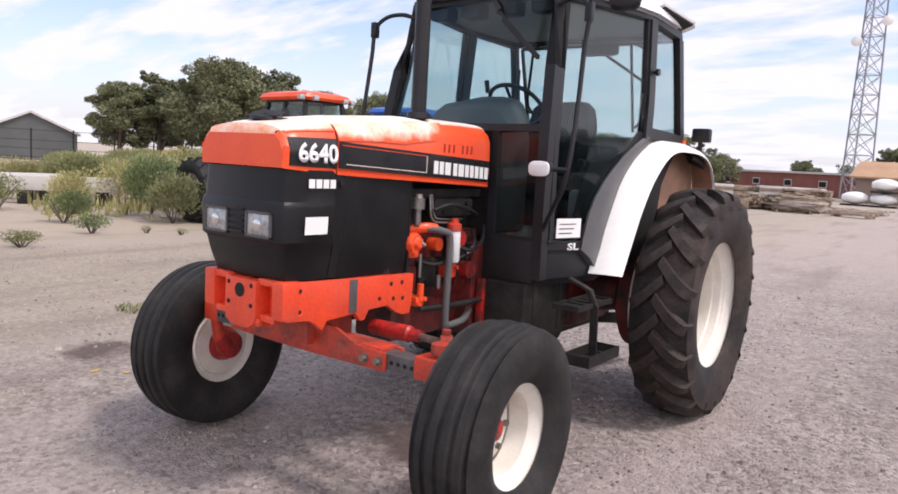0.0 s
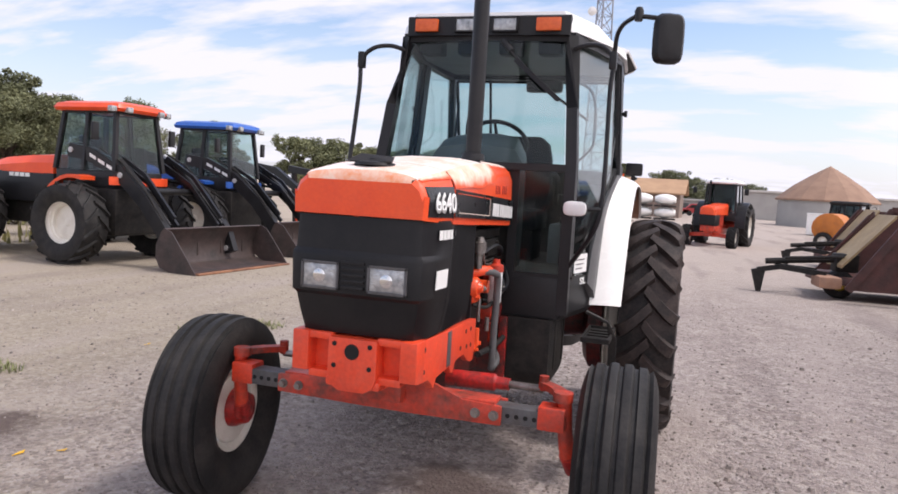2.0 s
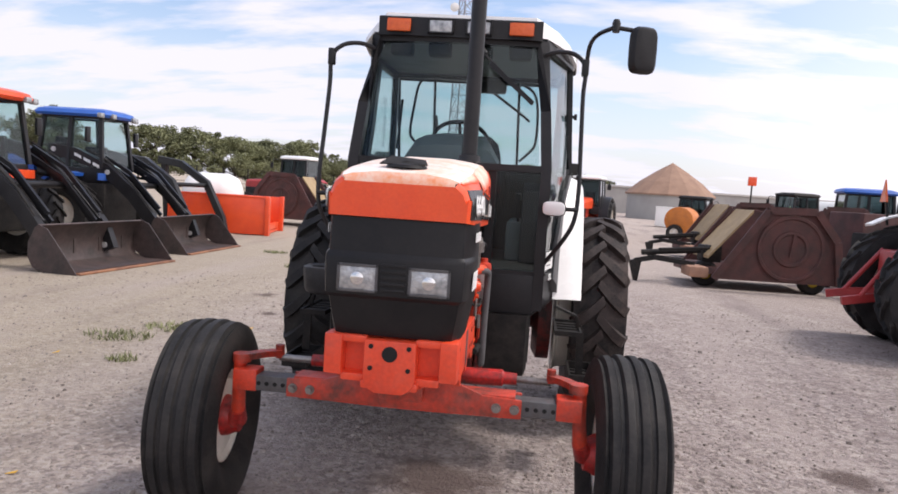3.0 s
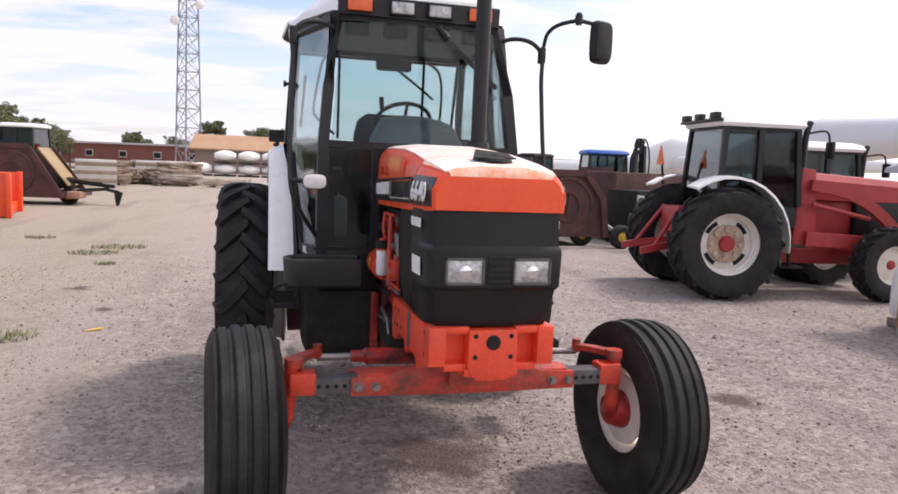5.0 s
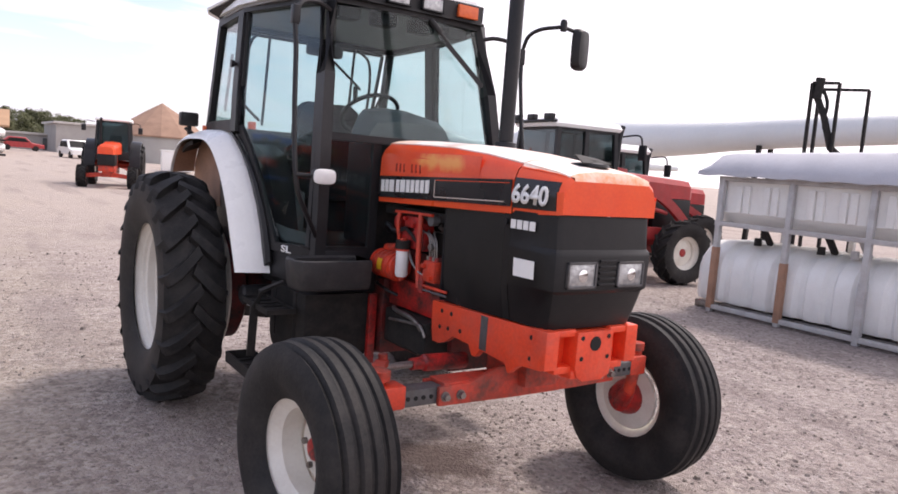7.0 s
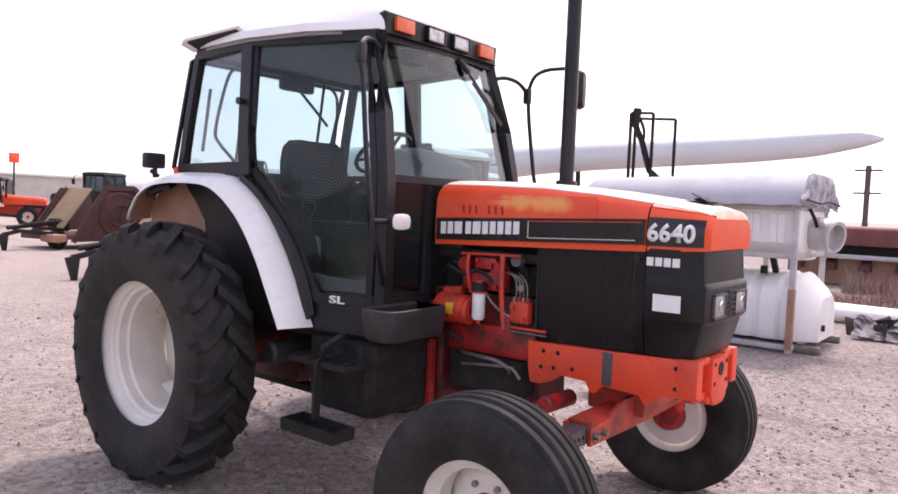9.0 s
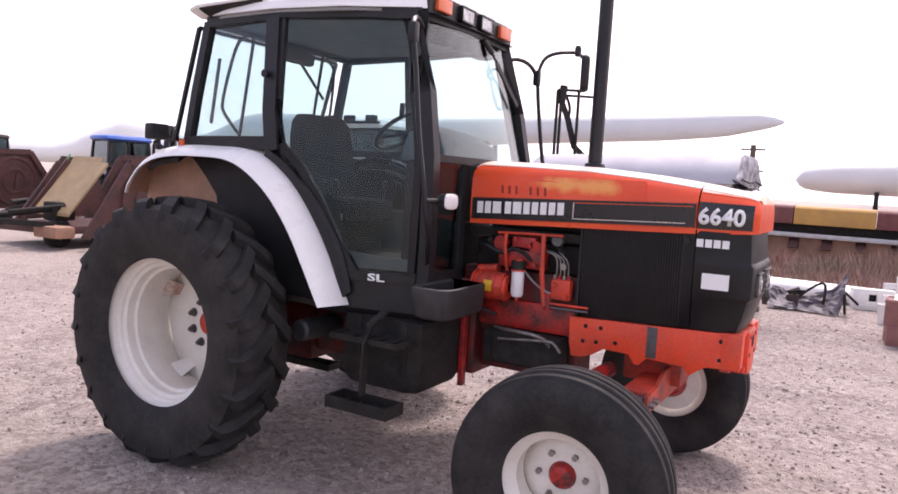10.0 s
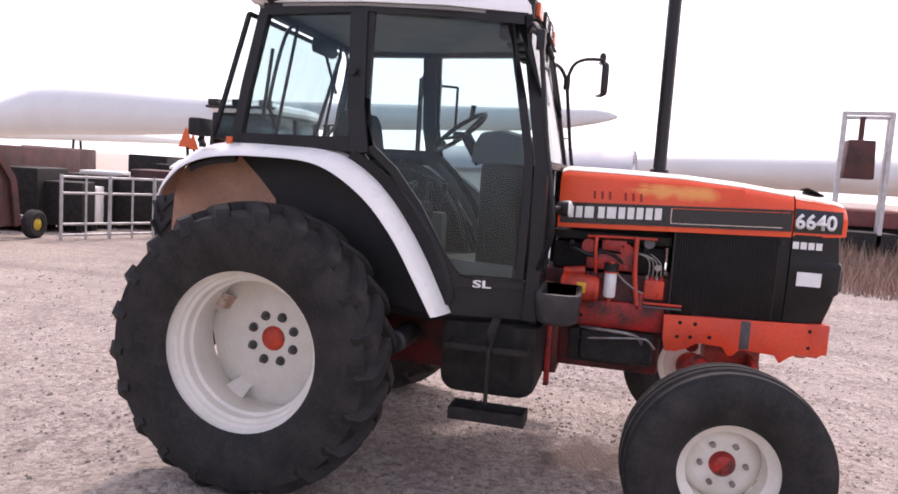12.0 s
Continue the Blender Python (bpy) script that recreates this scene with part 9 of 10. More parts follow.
box(bm, (-0.05, -0.03, 0.10), (0.05, 0.08, 0.24), 0.004)
part("inner_box", bm, DULL_BLACK, wb_)
pal = thing("white_rail_fence", pose(0, 0, 0), "short white plastic two-rail fence panel", "fence")
FA, FC = Vector((9.05, -0.72, 0)), Vector((9.78, -2.02, 0))
for f, h in ((0.16, 0.60), (0.72, 0.62), (1.0, 0.50)):
    q = FA + (FC - FA) * f
    bm = B()
    box(bm, (q.x - 0.045, q.y - 0.045, 0.0), (q.x + 0.045, q.y + 0.045, h), 0.008)
    part("post", bm, WHITE, pal)
for z in (0.26, 0.45):
    bm = B()
    bar(bm, (FA.x + 0.01, FA.y, z), (FC.x + 0.01, FC.y, z + 0.01), 0.04, 0.09)
    part("rail", bm, WHITE, pal)

# cattle gates and odd boxes beyond the mowers
for k, (x, y, rz) in enumerate(((7.02, 11.42, -25), (7.86, 11.03, -25), (8.70, 10.64, -25), (9.54, 10.25, -25), (8.6, 14.2, -25))):
    g = thing("cattle_gate", pose(x, y, 0, 0, 0, rz), "grey tubular steel cattle gate standing upright", "gate", "cattle gates")
    for z in (0.09, 0.30, 0.89, 1.20):
        bm = B()
        tube(bm, [(0, 0, z), (0.92, 0, z)], 0.024, 8)
        part("rail", bm, GALV, g)
    for xx in (0, 0.46, 0.92):
        bm = B()
        tube(bm, [(xx, 0, 0.0), (xx, 0, 1.24)], 0.034 if xx != 0.46 else 0.022, 8)
        part("upright", bm, GALV, g)
for x, y, sx, sz, mt, lb in ((10.9, 13.6, 0.8, 1.25, POLY, "pale plastic drum crate"), (12.4, 12.6, 0.9, 1.5, DULL_BLACK, "dark steel box on legs"), (11.6, 15.6, 2.2, 1.75, RUST, "brown steel hopper box"), (13.6, 14.0, 2.6, 1.7, DULL_BLACK, "dark steel planter unit on legs"), (15.2, 12.2, 2.8, 1.6, RUST, "rusty steel planter unit on legs"), (8.2, 13.3, 1.5, 1.30, DULL_BLACK, "dark steel seed box on legs"), (9.75, 12.9, 1.3, 1.2, DULL_BLACK, "dark steel drum box on legs"), (8.95, 12.75, 0.55, 0.95, POLY, "pale plastic drum on legs"), (11.2, 12.3, 1.4, 1.35, RUST, "rusty steel bin on legs"), (8.35, 12.55, 0.7, 1.05, DULL_BLACK, "small dark steel box on legs"), (10.2, 12.1, 1.1, 1.15, DULL_BLACK, "dark steel cabinet on legs"), (12.9, 13.0, 2.0, 1.3, DULL_BLACK, "dark steel tool carrier on legs"), (9.3, 14.6, 4.2, 1.72, RUST, "long brown seed hopper on legs")):
    t = thing("equipment_box", pose(x, y, 0, 0, 0, 20), lb, "equipment")
    bm = B()
    box(bm, (-sx / 2, -0.5, 0.14), (sx / 2, 0.5, sz), 0.04)
    part("body", bm, mt, t)
    for a in (-1, 1):
        for b in (-1, 1):
            bm = B()
            box(bm, (a * (sx / 2 - 0.06) - 0.05, b * 0.42 - 0.05, 0), (a * (sx / 2 - 0.06) + 0.05, b * 0.42 + 0.05, 0.15), 0.004)
            part("leg", bm, DULL_BLACK, t)

# orange round baler in the far row
t = thing("round_baler", pose(7.45, 31.6, 0, 0, 0, 65), "orange round baler with a rounded chamber", "baler")
bm = B()
prism(bm, [(0.66 * math.cos(2 * math.pi * k / 18), 0.92 + 0.62 * math.sin(2 * math.pi * k / 18)) for k in range(18)], "x", -0.7, 0.7, 0.05)
part("chamber", bm, material("yellow_orange_paint", (0.62, 0.20, 0.03), (0.45, 0.14, 0.03), rough=0.5, mix=0.7, dust=0.1), t)
for s in (1, -1):
    far_wheel(t, s * 0.85, 0.1, 0.36, 0.38, 0.26, 0.20, s, "wheel")
bm = B()
beam(bm, [(0, -0.6, 0.55), (0, -1.5, 0.5)], 0.14, 0.12)
part("drawbar", bm, DULL_BLACK, t)

# folded black boom in the row of machines
t = thing("folded_boom", pose(10.2, 17.1, 0, 0, 0, 30), "black folded hydraulic boom on a skid", "boom")
bm = B()
box(bm, (-0.5, -0.35, 0.0), (0.5, 0.35, 0.22), 0.03)
part("skid", bm, DULL_BLACK, t)
bm = B()
beam(bm, [(0.15, 0, 0.2), (0.12, 0, 1.6), (0.05, 0, 2.55)], 0.14, 0.18)
part("mast", bm, BLACK, t)
bm = B()
beam(bm, bend([(0.05, 0, 2.60), (-0.18, 0, 2.70), (-0.32, 0, 2.40), (-0.38, 0, 1.7), (-0.32, 0, 1.1)], 4), 0.12, 0.14)
part("arm", bm, BLACK, t)
bm = B()
tube(bm, [(0.0, 0.08, 1.2), (-0.15, 0.08, 2.3)], 0.05, 10)
part("ram", bm, STEEL, t)
bm = B()
tube(bm, bend([(0.1, -0.1, 0.9), (0.3, -0.1, 1.7), (0.25, -0.1, 2.4), (-0.05, -0.1, 2.75), (-0.3, -0.1, 2.3)], 4), 0.025, 8)
part("hose", bm, BLACK, t)

# ---- the distance ----
rnd = random.Random(21)


def building(m, label, w, d, h, wall, roof_mat, pitch=0.0, windows=0, over=0.3, door=0):
    """A long low building: w along x, d along y, its front at y = 0."""
    t = thing("building", m, label, "building")
    bm = B()
    prism(bm, [(0, 0), (d, 0), (d, h), (d / 2, h + pitch), (0, h)] if pitch else [(0, 0), (d, 0), (d, h), (0, h)], "x", -w / 2, w / 2)
    wl_ = part("wall", bm, wall, t, smooth=False)
    bm = B()
    o = over
    if pitch:
        k = pitch / (d / 2)
        prism(bm, [(-o, h - o * k), (d / 2, h + pitch), (d + o, h - o * k), (d + o, h - o * k + 0.15), (d / 2, h + pitch + 0.15), (-o, h - o * k + 0.15)], "x", -w / 2 - o, w / 2 + o)
    else:
        box(bm, (-w / 2 - o, -o, h), (w / 2 + o, d + o, h + 0.25), 0.03)
    part("roof", bm, roof_mat, t, smooth=False)
    for i in range(windows):
        x = -w / 2 + w * (i + 0.5) / windows
        bm = B()
        box(bm, (x - 0.6, -0.06, h * 0.40), (x + 0.6, -0.004, h * 0.72), 0.01)
        wd = part("window", bm, STONE_WALL, wl_)
        bm = B()
        box(bm, (x - 0.5, -0.07, h * 0.44), (x + 0.5, -0.062, h * 0.68), 0.002)
        part("pane", bm, DARK_HOLE, wd, "dark pane")
    for i in range(door):
        x = -w / 2 + w * (i + 0.8) / max(1, door)
        bm = B()
        box(bm, (x - 1.2, -0.05, 0.0), (x + 1.2, -0.004, h * 0.8), 0.01)
        part("door", bm, DARK_ROOF, wl_, "dark rolling door")
    return t


building(pose(-18, 97, 0, 0, 0, -31), "long low building with dull red siding", 26, 8, 2.7, RED_WALL, STONE_WALL, windows=5)
building(pose(-3.1, 73.5, 0, 0, 0, -3), "brown building with a tan sloping roof", 8.6, 7, 2.5, BROWN_WALL, TAN_ROOF, pitch=1.3, over=0.5)
building(pose(12.0, 95, 0, 0, 0, 0), "tall grey metal warehouse wall", 9, 14, 3.4, GREY_WALL, STONE_WALL, door=1)
building(pose(2.6, 105, 0, 0, 0, 0), "lower grey metal shed beside a warehouse", 14, 10, 1.9, GREY_WALL, STONE_WALL, door=2)
building(pose(34, 96, 0, 0, 0, 12), "long grey metal store far across the yard", 30, 12, 3.2, GREY_WALL, STONE_WALL, door=2)
building(pose(-54.0, 25.3, 0, 0, 0, 157), "dark gabled shed with a white metal roof", 12, 5.6, 2.0, DARK_ROOF, STONE_WALL, pitch=1.3, over=0.2)

# round store with a conical roof
ds = thing("salt_store", pose(14.2, 72.0, 0), "round grey store with a brown conical roof", "storage dome")
bm = B()
lathe(bm, [(0.0, 4.2), (2.45, 4.2), (2.45, 0.01)], axis="z", seg=28)
part("wall", bm, GREY_WALL, ds)
bm = B()
lathe(bm, [(2.40, 4.45), (2.55, 4.45), (3.75, 3.1), (4.75, 1.65), (5.45, 0.5), (5.75, 0.01)], axis="z", seg=14)
part("roof", bm, DOME_ROOF, ds, "brown shingled conical roof", angle=5)
bm = B()
prism(bm, [(-0.6, 0.0), (0.6, 0.0), (0.6, 1.0), (0.0, 1.3), (-0.6, 1.0)], "y", -4.28, -4.1)
part("doorway", bm, DARK_HOLE, ds, "dark doorway")

# lattice mast
tw = thing("lattice_tower", pose(-9.4, 88, 0), "tall steel lattice radio tower", "radio tower")
H, LEG0, LEG1 = 52.0, 1.72, 0.35
TOWER = material("dull_tower_steel", (0.30, 0.31, 0.34), (0.22, 0.22, 0.24), rough=0.6, metal=0.2, coarse=0.5, mix=0.7)
for k in range(3):
    a = 2 * math.pi * k / 3 + 0.5
    bm = B()
    tube(bm, [(LEG0 * math.cos(a), LEG0 * math.sin(a), 0), (LEG1 * math.cos(a), LEG1 * math.sin(a), H)], 0.10, 6)
    part("leg", bm, TOWER, tw)
bm = B()
N = 26
for i in range(N):
    z0, z1 = H * (i / N) ** 0.92, H * ((i + 1) / N) ** 0.92
    r0, r1 = LEG0 + (LEG1 - LEG0) * z0 / H, LEG0 + (LEG1 - LEG0) * z1 / H
    for k in range(3):
        a, b = 2 * math.pi * k / 3 + 0.5, 2 * math.pi * (k + 1) / 3 + 0.5
        p, q = Vector((r0 * math.cos(a), r0 * math.sin(a), z0)), Vector((r0 * math.cos(b), r0 * math.sin(b), z0))
        p1, q1 = Vector((r1 * math.cos(a), r1 * math.sin(a), z1)), Vector((r1 * math.cos(b), r1 * math.sin(b), z1))
        for u, v in ((p, q), (p, q1), (q, p1)):
            tube(bm, [u, v], 0.045, 4)
part("bracing", bm, TOWER, tw)
for z, s in ((19.0, 1), (17.0, -1), (24.0, -1)):
    bm = B()
    lathe(bm, [(0.0, 0.001), (0.08, 0.35), (0.18, 0.55), (0.16, 0.55), (0.04, 0.33), (0.0, 0.05)], c=(s * 1.35, -0.8, z), axis="y", seg=16)
    part("dish", bm, WHITE, tw, "white antenna dish")

# white pods stacked before the brown building
for i in range(4):
    for j in range(2):
        if i == 0 and j == 1:
            continue
        t = thing("white_pod", pose(-6.0 + 2.0 * i, 63.5, 0.12 + j * 1.12), "white rounded plastic tank pod", "tank", "white pods")
        bm = B()
        rows = []
        for k in range(9):
            e = math.sin(math.pi * (k + 0.6) / 9.2) ** 0.5
            rows.append([(-0.90 + 1.80 * k / 8, 0.75 * e * math.cos(2 * math.pi * q / 14), 0.52 + 0.50 * e * math.sin(2 * math.pi * q / 14)) for q in range(14)])
        loft(bm, rows, True, True)
        part("shell", bm, POLY, t)
        bm = B()
        box(bm, (-0.92, -0.72, -0.12), (0.92, 0.72, 0.02), 0.01)
        part("base", bm, DULL_BLACK, t)

# lumber stacks
PALE_WOOD = material("bleached_boards", (0.55, 0.49, 0.43), (0.38, 0.33, 0.28), rough=0.85, coarse=5, mix=0.8, island=0.3)
DARK_WOOD = material("dark_old_boards", (0.20, 0.15, 0.115), (0.11, 0.085, 0.07), rough=0.85, coarse=5, mix=0.8, island=0.35)
planks = {}
for k in range(26):
    x, y = -9.6 + rnd.uniform(0, 4.4), 36.4 + rnd.uniform(0, 6.5)
    if k > 19:
        x, y = rnd.uniform(-4.6, -2.6), 38 + rnd.uniform(0, 8)
    t = thing("lumber_stack", pose(x, y, 0, 0, 0, rnd.uniform(-40, 40)), "stack of weathered grey-brown boards and slabs", "lumber stack", "lumber stacks")
    layers = rnd.choice((2, 4, 6, 9)) if k < 20 else 1
    loose = rnd.choice((3, 10, 24))
    wood = rnd.choice((WOOD, WOOD, PALE_WOOD, DARK_WOOD))
    for z in range(layers):
        for j in range(5):
            m_ = pose(rnd.uniform(-0.15, 0.15), -0.42 + 0.21 * j, 0.12 + 0.125 * z, rnd.uniform(-1, 1) * loose * 0.4, rnd.uniform(-1, 1) * loose * 0.25, rnd.uniform(-1, 1) * loose)
            if wood not in planks:
                bm = B()
                box(bm, (-1.25, -0.07, 0.0), (1.25, 0.07, 0.055), 0.006)
                ob = part("plank", bm, wood, t, m=m_)
                planks[wood] = ob.data
            else:
                ob = new("plank", planks[wood])
                ob.parent, ob.matrix_basis = t, m_
            ob.scale = (rnd.uniform(0.6, 1.1), 1.3, 1.9)
    for xx in (-0.8, 0.8):
        q = B()
        box(q, (xx - 0.06, -0.55, 0.0), (xx + 0.06, 0.55, 0.12), 0.004)
        part("bearer", q, WOOD, t)
for x, y, s_ in ((-8.8, 36.0, 0.9), (-6.9, 41.5, 1.1), (-5.9, 43, 1.0)):
    t = thing("scrap_crate", pose(x, y, 0, 0, 0, rnd.uniform(0, 40)), "pale weathered crate among the lumber", "crate")
    bm = B()
    box(bm, (-s_, -0.6, 0.0), (s_, 0.6, 1.3), 0.04)
    part("body", bm, STONE_WALL, t)
    for z in (0.2, 0.6, 1.0):
        bm = B()
        box(bm, (-s_ - 0.02, -0.63, z), (s_ + 0.02, -0.60, z + 0.18), 0.004)
        part("slat", bm, WOOD, t)

# white box, sign lamp, vehicles
t = thing("white_container", pose(10.0, 48.5, 0, 0, 0, -10), "low white container on the gravel", "container")
bm = B()
box(bm, (-0.95, -0.8, 0.05), (0.95, 0.8, 1.35), 0.06)
part("body", bm, WHITE, t)
bm = B()
box(bm, (-0.98, -0.84, 1.33), (0.98, 0.84, 1.42), 0.02)
part("lid", bm, POLY, t)
t = thing("sign_post", pose(16.4, 52.5, 0), "orange box sign on a dark post", "sign")
bm = B()
tube(bm, [(0, 0, 0), (0, 0, 3.4)], 0.06, 8)
part("post", bm, DULL_BLACK, t)
bm = B()
box(bm, (-0.28, -0.15, 3.35), (0.28, 0.15, 4.0), 0.03)
part("box_sign", bm, ORANGE, t)


def vehicle(m, label, mat, L=4.4, W=1.75, H=1.45, cargo=None):
    t = thing("vehicle", m, label, "vehicle")
    bm = B()
    rows = []
    for x in (-W / 2, -W / 2 + 0.12, W / 2 - 0.12, W / 2):
        k = 0.0 if abs(x) < W / 2 - 0.05 else 0.08
        rows.append([(x, -L / 2 + k, 0.35), (x, -L / 2 + k, 0.75 - k), (x, -L * 0.22, 0.92 - k), (x * 0.92, -L * 0.08, H - k), (x * 0.92, L * 0.28, H - k), (x, L * 0.42, 0.95 - k), (x, L / 2 - k, 0.85 - k), (x, L / 2 - k, 0.35)])
    loft(bm, rows, True, True)
    part("body", bm, mat, t)
    for s in (1, -1):
        for y in (-L * 0.31, L * 0.31):
            bm = B()
            lathe(bm, [(-0.1, 0.001), (-0.1, 0.30), (0.1, 0.30), (0.1, 0.001)], c=(s * (W / 2 - 0.08), y, 0.30), seg=16)
            part("wheel", bm, TYRE, t)
        bm = B()
        prism(bm, [(-L * 0.17, 0.95), (-L * 0.07, H - 0.14), (L * 0.25, H - 0.14), (L * 0.36, 0.98)], "x", s * W / 2 * 0.955, s * W / 2 * 0.99)
        part("side_window", bm, DARK_HOLE, t, "dark side window")
    bm = B()
    plate(bm, [(-W * 0.40, -L * 0.21, 0.96), (W * 0.40, -L * 0.21, 0.96), (W * 0.37, -L * 0.09, H - 0.10), (-W * 0.37, -L * 0.09, H - 0.10)], (0, -0.03, 0.02))
    part("windscreen", bm, DARK_HOLE, t, "dark windscreen")
    return t


vehicle(pose(6.6, 70.5, 0, 0, 0, 10), "white pickup parked before a warehouse", WHITE, H=1.6)
vehicle(pose(-0.2, 92, 0, 0, 0, 90), "red truck parked by a grey shed", RED, L=5.5, H=1.7)
vehicle(pose(3.8, 92, 0, 0, 0, 90), "red car parked by a grey shed", RED, L=4.4, H=1.5)

# utility pole
t = thing("utility_pole", pose(40, 5.6, 0), "wooden utility pole with crossarms", "utility pole")
bm = B()
tube(bm, [(0, 0, 0), (0, 0, 4.6)], 0.14, 8)
part("pole", bm, BARK, t)
for z in (4.3, 3.1):
    bm = B()
    box(bm, (-0.06, -0.65, z), (0.06, 0.65, z + 0.1), 0.01)
    part("crossarm", bm, BARK, t)

# pale beams on the sand
for x, y, rz, L in ((-17.2, 5.6, 76, 3.2), (-15.6, 6.6, 60, 2.4)):
    t = thing("concrete_beam", pose(x, y, 0.0, 0, 0, rz), "white concrete beam lying on blocks", "beam")
    bm = B()
    box(bm, (-L / 2, -0.2, 0.35), (L / 2, 0.2, 0.70), 0.02)
    part("slab", bm, STONE_WALL, t)
    for a in (-1, 1):
        bm = B()
        box(bm, (a * L * 0.35 - 0.15, -0.2, 0), (a * L * 0.35 + 0.15, 0.2, 0.35), 0.02)
        part("block", bm, DULL_BLACK, t)

# fence beyond the scrub
fn = thing("wire_fence", pose(0, 0, 0), "wire fence on thin dark posts", "fence")
fa, fb = Vector((-46, 14, 0)), Vector((-16, 62, 0))
for k in range(26):
    p = fa.lerp(fb, k / 25)
    bm = B()
    tube(bm, [(p.x, p.y, -0.1), (p.x, p.y, 2.2)], 0.05, 6)
    part("post", bm, DULL_BLACK, fn)
for z in (0.5, 1.0, 1.5, 2.1):
    bm = B()
    tube(bm, [fa + Vector((0, 0, z)), fb + Vector((0, 0, z))], 0.014, 4)
    part("wire", bm, DULL_BLACK, fn)


# trees
def leaf_cloud(cx, cy, cz, rx, rz, n, size, verts, faces, r):
    """Small bent leaves, thick at the outside of a clump."""
    for _ in range(n):
        while True:
            v = Vector((r.uniform(-1, 1), r.uniform(-1, 1), r.uniform(-1, 1)))
            if 0.25 < v.length < 1:
                break
        v *= (0.55 + 0.45 * r.random()) / max(0.4, v.length) * v.length ** 0.5
        p = Vector((cx + v.x * rx, cy + v.y * rx, cz + v.z * rz))
        u = Vector((r.uniform(-1, 1), r.uniform(-1, 1), r.uniform(-0.6, 0.6))).normalized()
        w = u.cross(Vector((r.uniform(-1, 1), r.uniform(-1, 1), r.uniform(-1, 1)))).normalized()
        s = size * r.uniform(0.6, 1.4)
        k = len(verts)
        verts.extend([p - u * s, p + w * s * 0.55, p + u * s, p - w * s * 0.45])
        faces.append((k, k + 1, k + 2, k + 3))


def tree(x, y, h, spread, seed, n=420, clumps=18, size=0.017):
    r = random.Random(seed)
    t = thing("tree", pose(x, y, 0, 0, 0, r.uniform(0, 360)), "olive-green broadleaf tree with an uneven crown", "tree", "yard trees")
    bm = B()
    top = Vector((r.uniform(-0.3, 0.3), r.uniform(-0.3, 0.3), h * 0.60))
    tube(bm, bend([(0, 0, -0.1), (r.uniform(-0.15, 0.15), 0.1, h * 0.2), top], 4), 0.2, 8, [0.034 * h * (1 - 0.6 * i / 8) for i in range(9)])
    cents = []
    for k in range(clumps):
        a = 2 * math.pi * (k * 0.381966 + r.random() * 0.15)
        u = (k + 0.5) / clumps
        z = h * (0.26 + 0.60 * u) + r.uniform(-0.05, 0.05) * h
        rad = spread * (0.95 - 0.80 * abs(u - 0.32) ** 1.2) * r.uniform(0.45, 0.95)
        c = Vector((rad * math.cos(a), rad * math.sin(a), z))
        cents.append(c)
        st = Vector((0, 0, h * (0.12 + 0.38 * r.random())))
        tube(bm, bend([st, (st + c) / 2 + Vector((0, 0, 0.2)), c], 3), 0.05, 5, [0.013 * h * (1 - 0.75 * i / 6) for i in range(7)])
    cents.append(Vector((0, 0, h * 0.84)))
    part("trunk", bm, BARK, t)
    verts, faces = [], []
    for c in cents:
        s = spread * r.uniform(0.20, 0.42)
        leaf_cloud(c.x, c.y, c.z, s, s * r.uniform(0.55, 0.8), int(n * (s / spread / 0.3) ** 1.5), h * size, verts, faces, r)
        # ragged sprays at the clump's edge
        for _ in range(3):
            a = r.uniform(0, 6.283)
            q = s * 0.95
            leaf_cloud(c.x + q * math.cos(a), c.y + q * math.sin(a), c.z + r.uniform(-0.1, 0.5) * s, s * 0.34, s * 0.28, int(n * 0.16), h * size * 0.9, verts, faces, r)
    me = bpy.data.meshes.new("crown")
    me.from_pydata(verts, [], faces)
    me.materials.append(LEAF)
    ob = new("crown", me)
    ob.parent = t
    return t


for i, (x, y, h, s) in enumerate(((-46.0, 24.6, 6.4, 2.3), (-45.0, 27.2, 7.0, 2.6), (-39.6, 28.4, 8.3, 4.0), (-40.5, 33.4, 7.8, 3.8), (-47.3, 30.2, 7.0, 3.2), (-44.0, 35.5, 6.8, 3.6), (-46.5, 39.5, 7.2, 3.8), (-48.0, 52.5, 8.4, 4.0),
                                  (-52, 40, 7.5, 4.2), (-50, 46, 7.8, 4.0))):
    tree(x, y, h, s, 100 + i, 900, 22, 0.0125)
for i, (x, y, h, s) in enumerate(((-44.5, 60, 7.0, 4.0), (-40.5, 71, 6.8, 4.2), (-36.8, 73.5, 6.8, 4.2), (-33.5, 77, 6.2, 4.0), (-31.8, 82, 6.6, 4.2), (-29.4, 87, 6.9, 4.2), (-27.5, 90, 5.6, 4.0), (-25.8, 95, 4.8, 3.2),
                                  (-18.2, 106, 4.8, 2.6), (-12.8, 110, 4.2, 3.2), (-7.7, 107, 7.0, 2.8), (-4.0, 112, 5.0, 3.2), (-0.4, 116, 6.8, 4.0), (3.6, 116, 5.8, 4.4), (7.6, 119, 5.6, 4.4), (12, 124, 5.4, 4.0))):
    tree(x, y, h, s, 110 + i, 620, 18, 0.018)


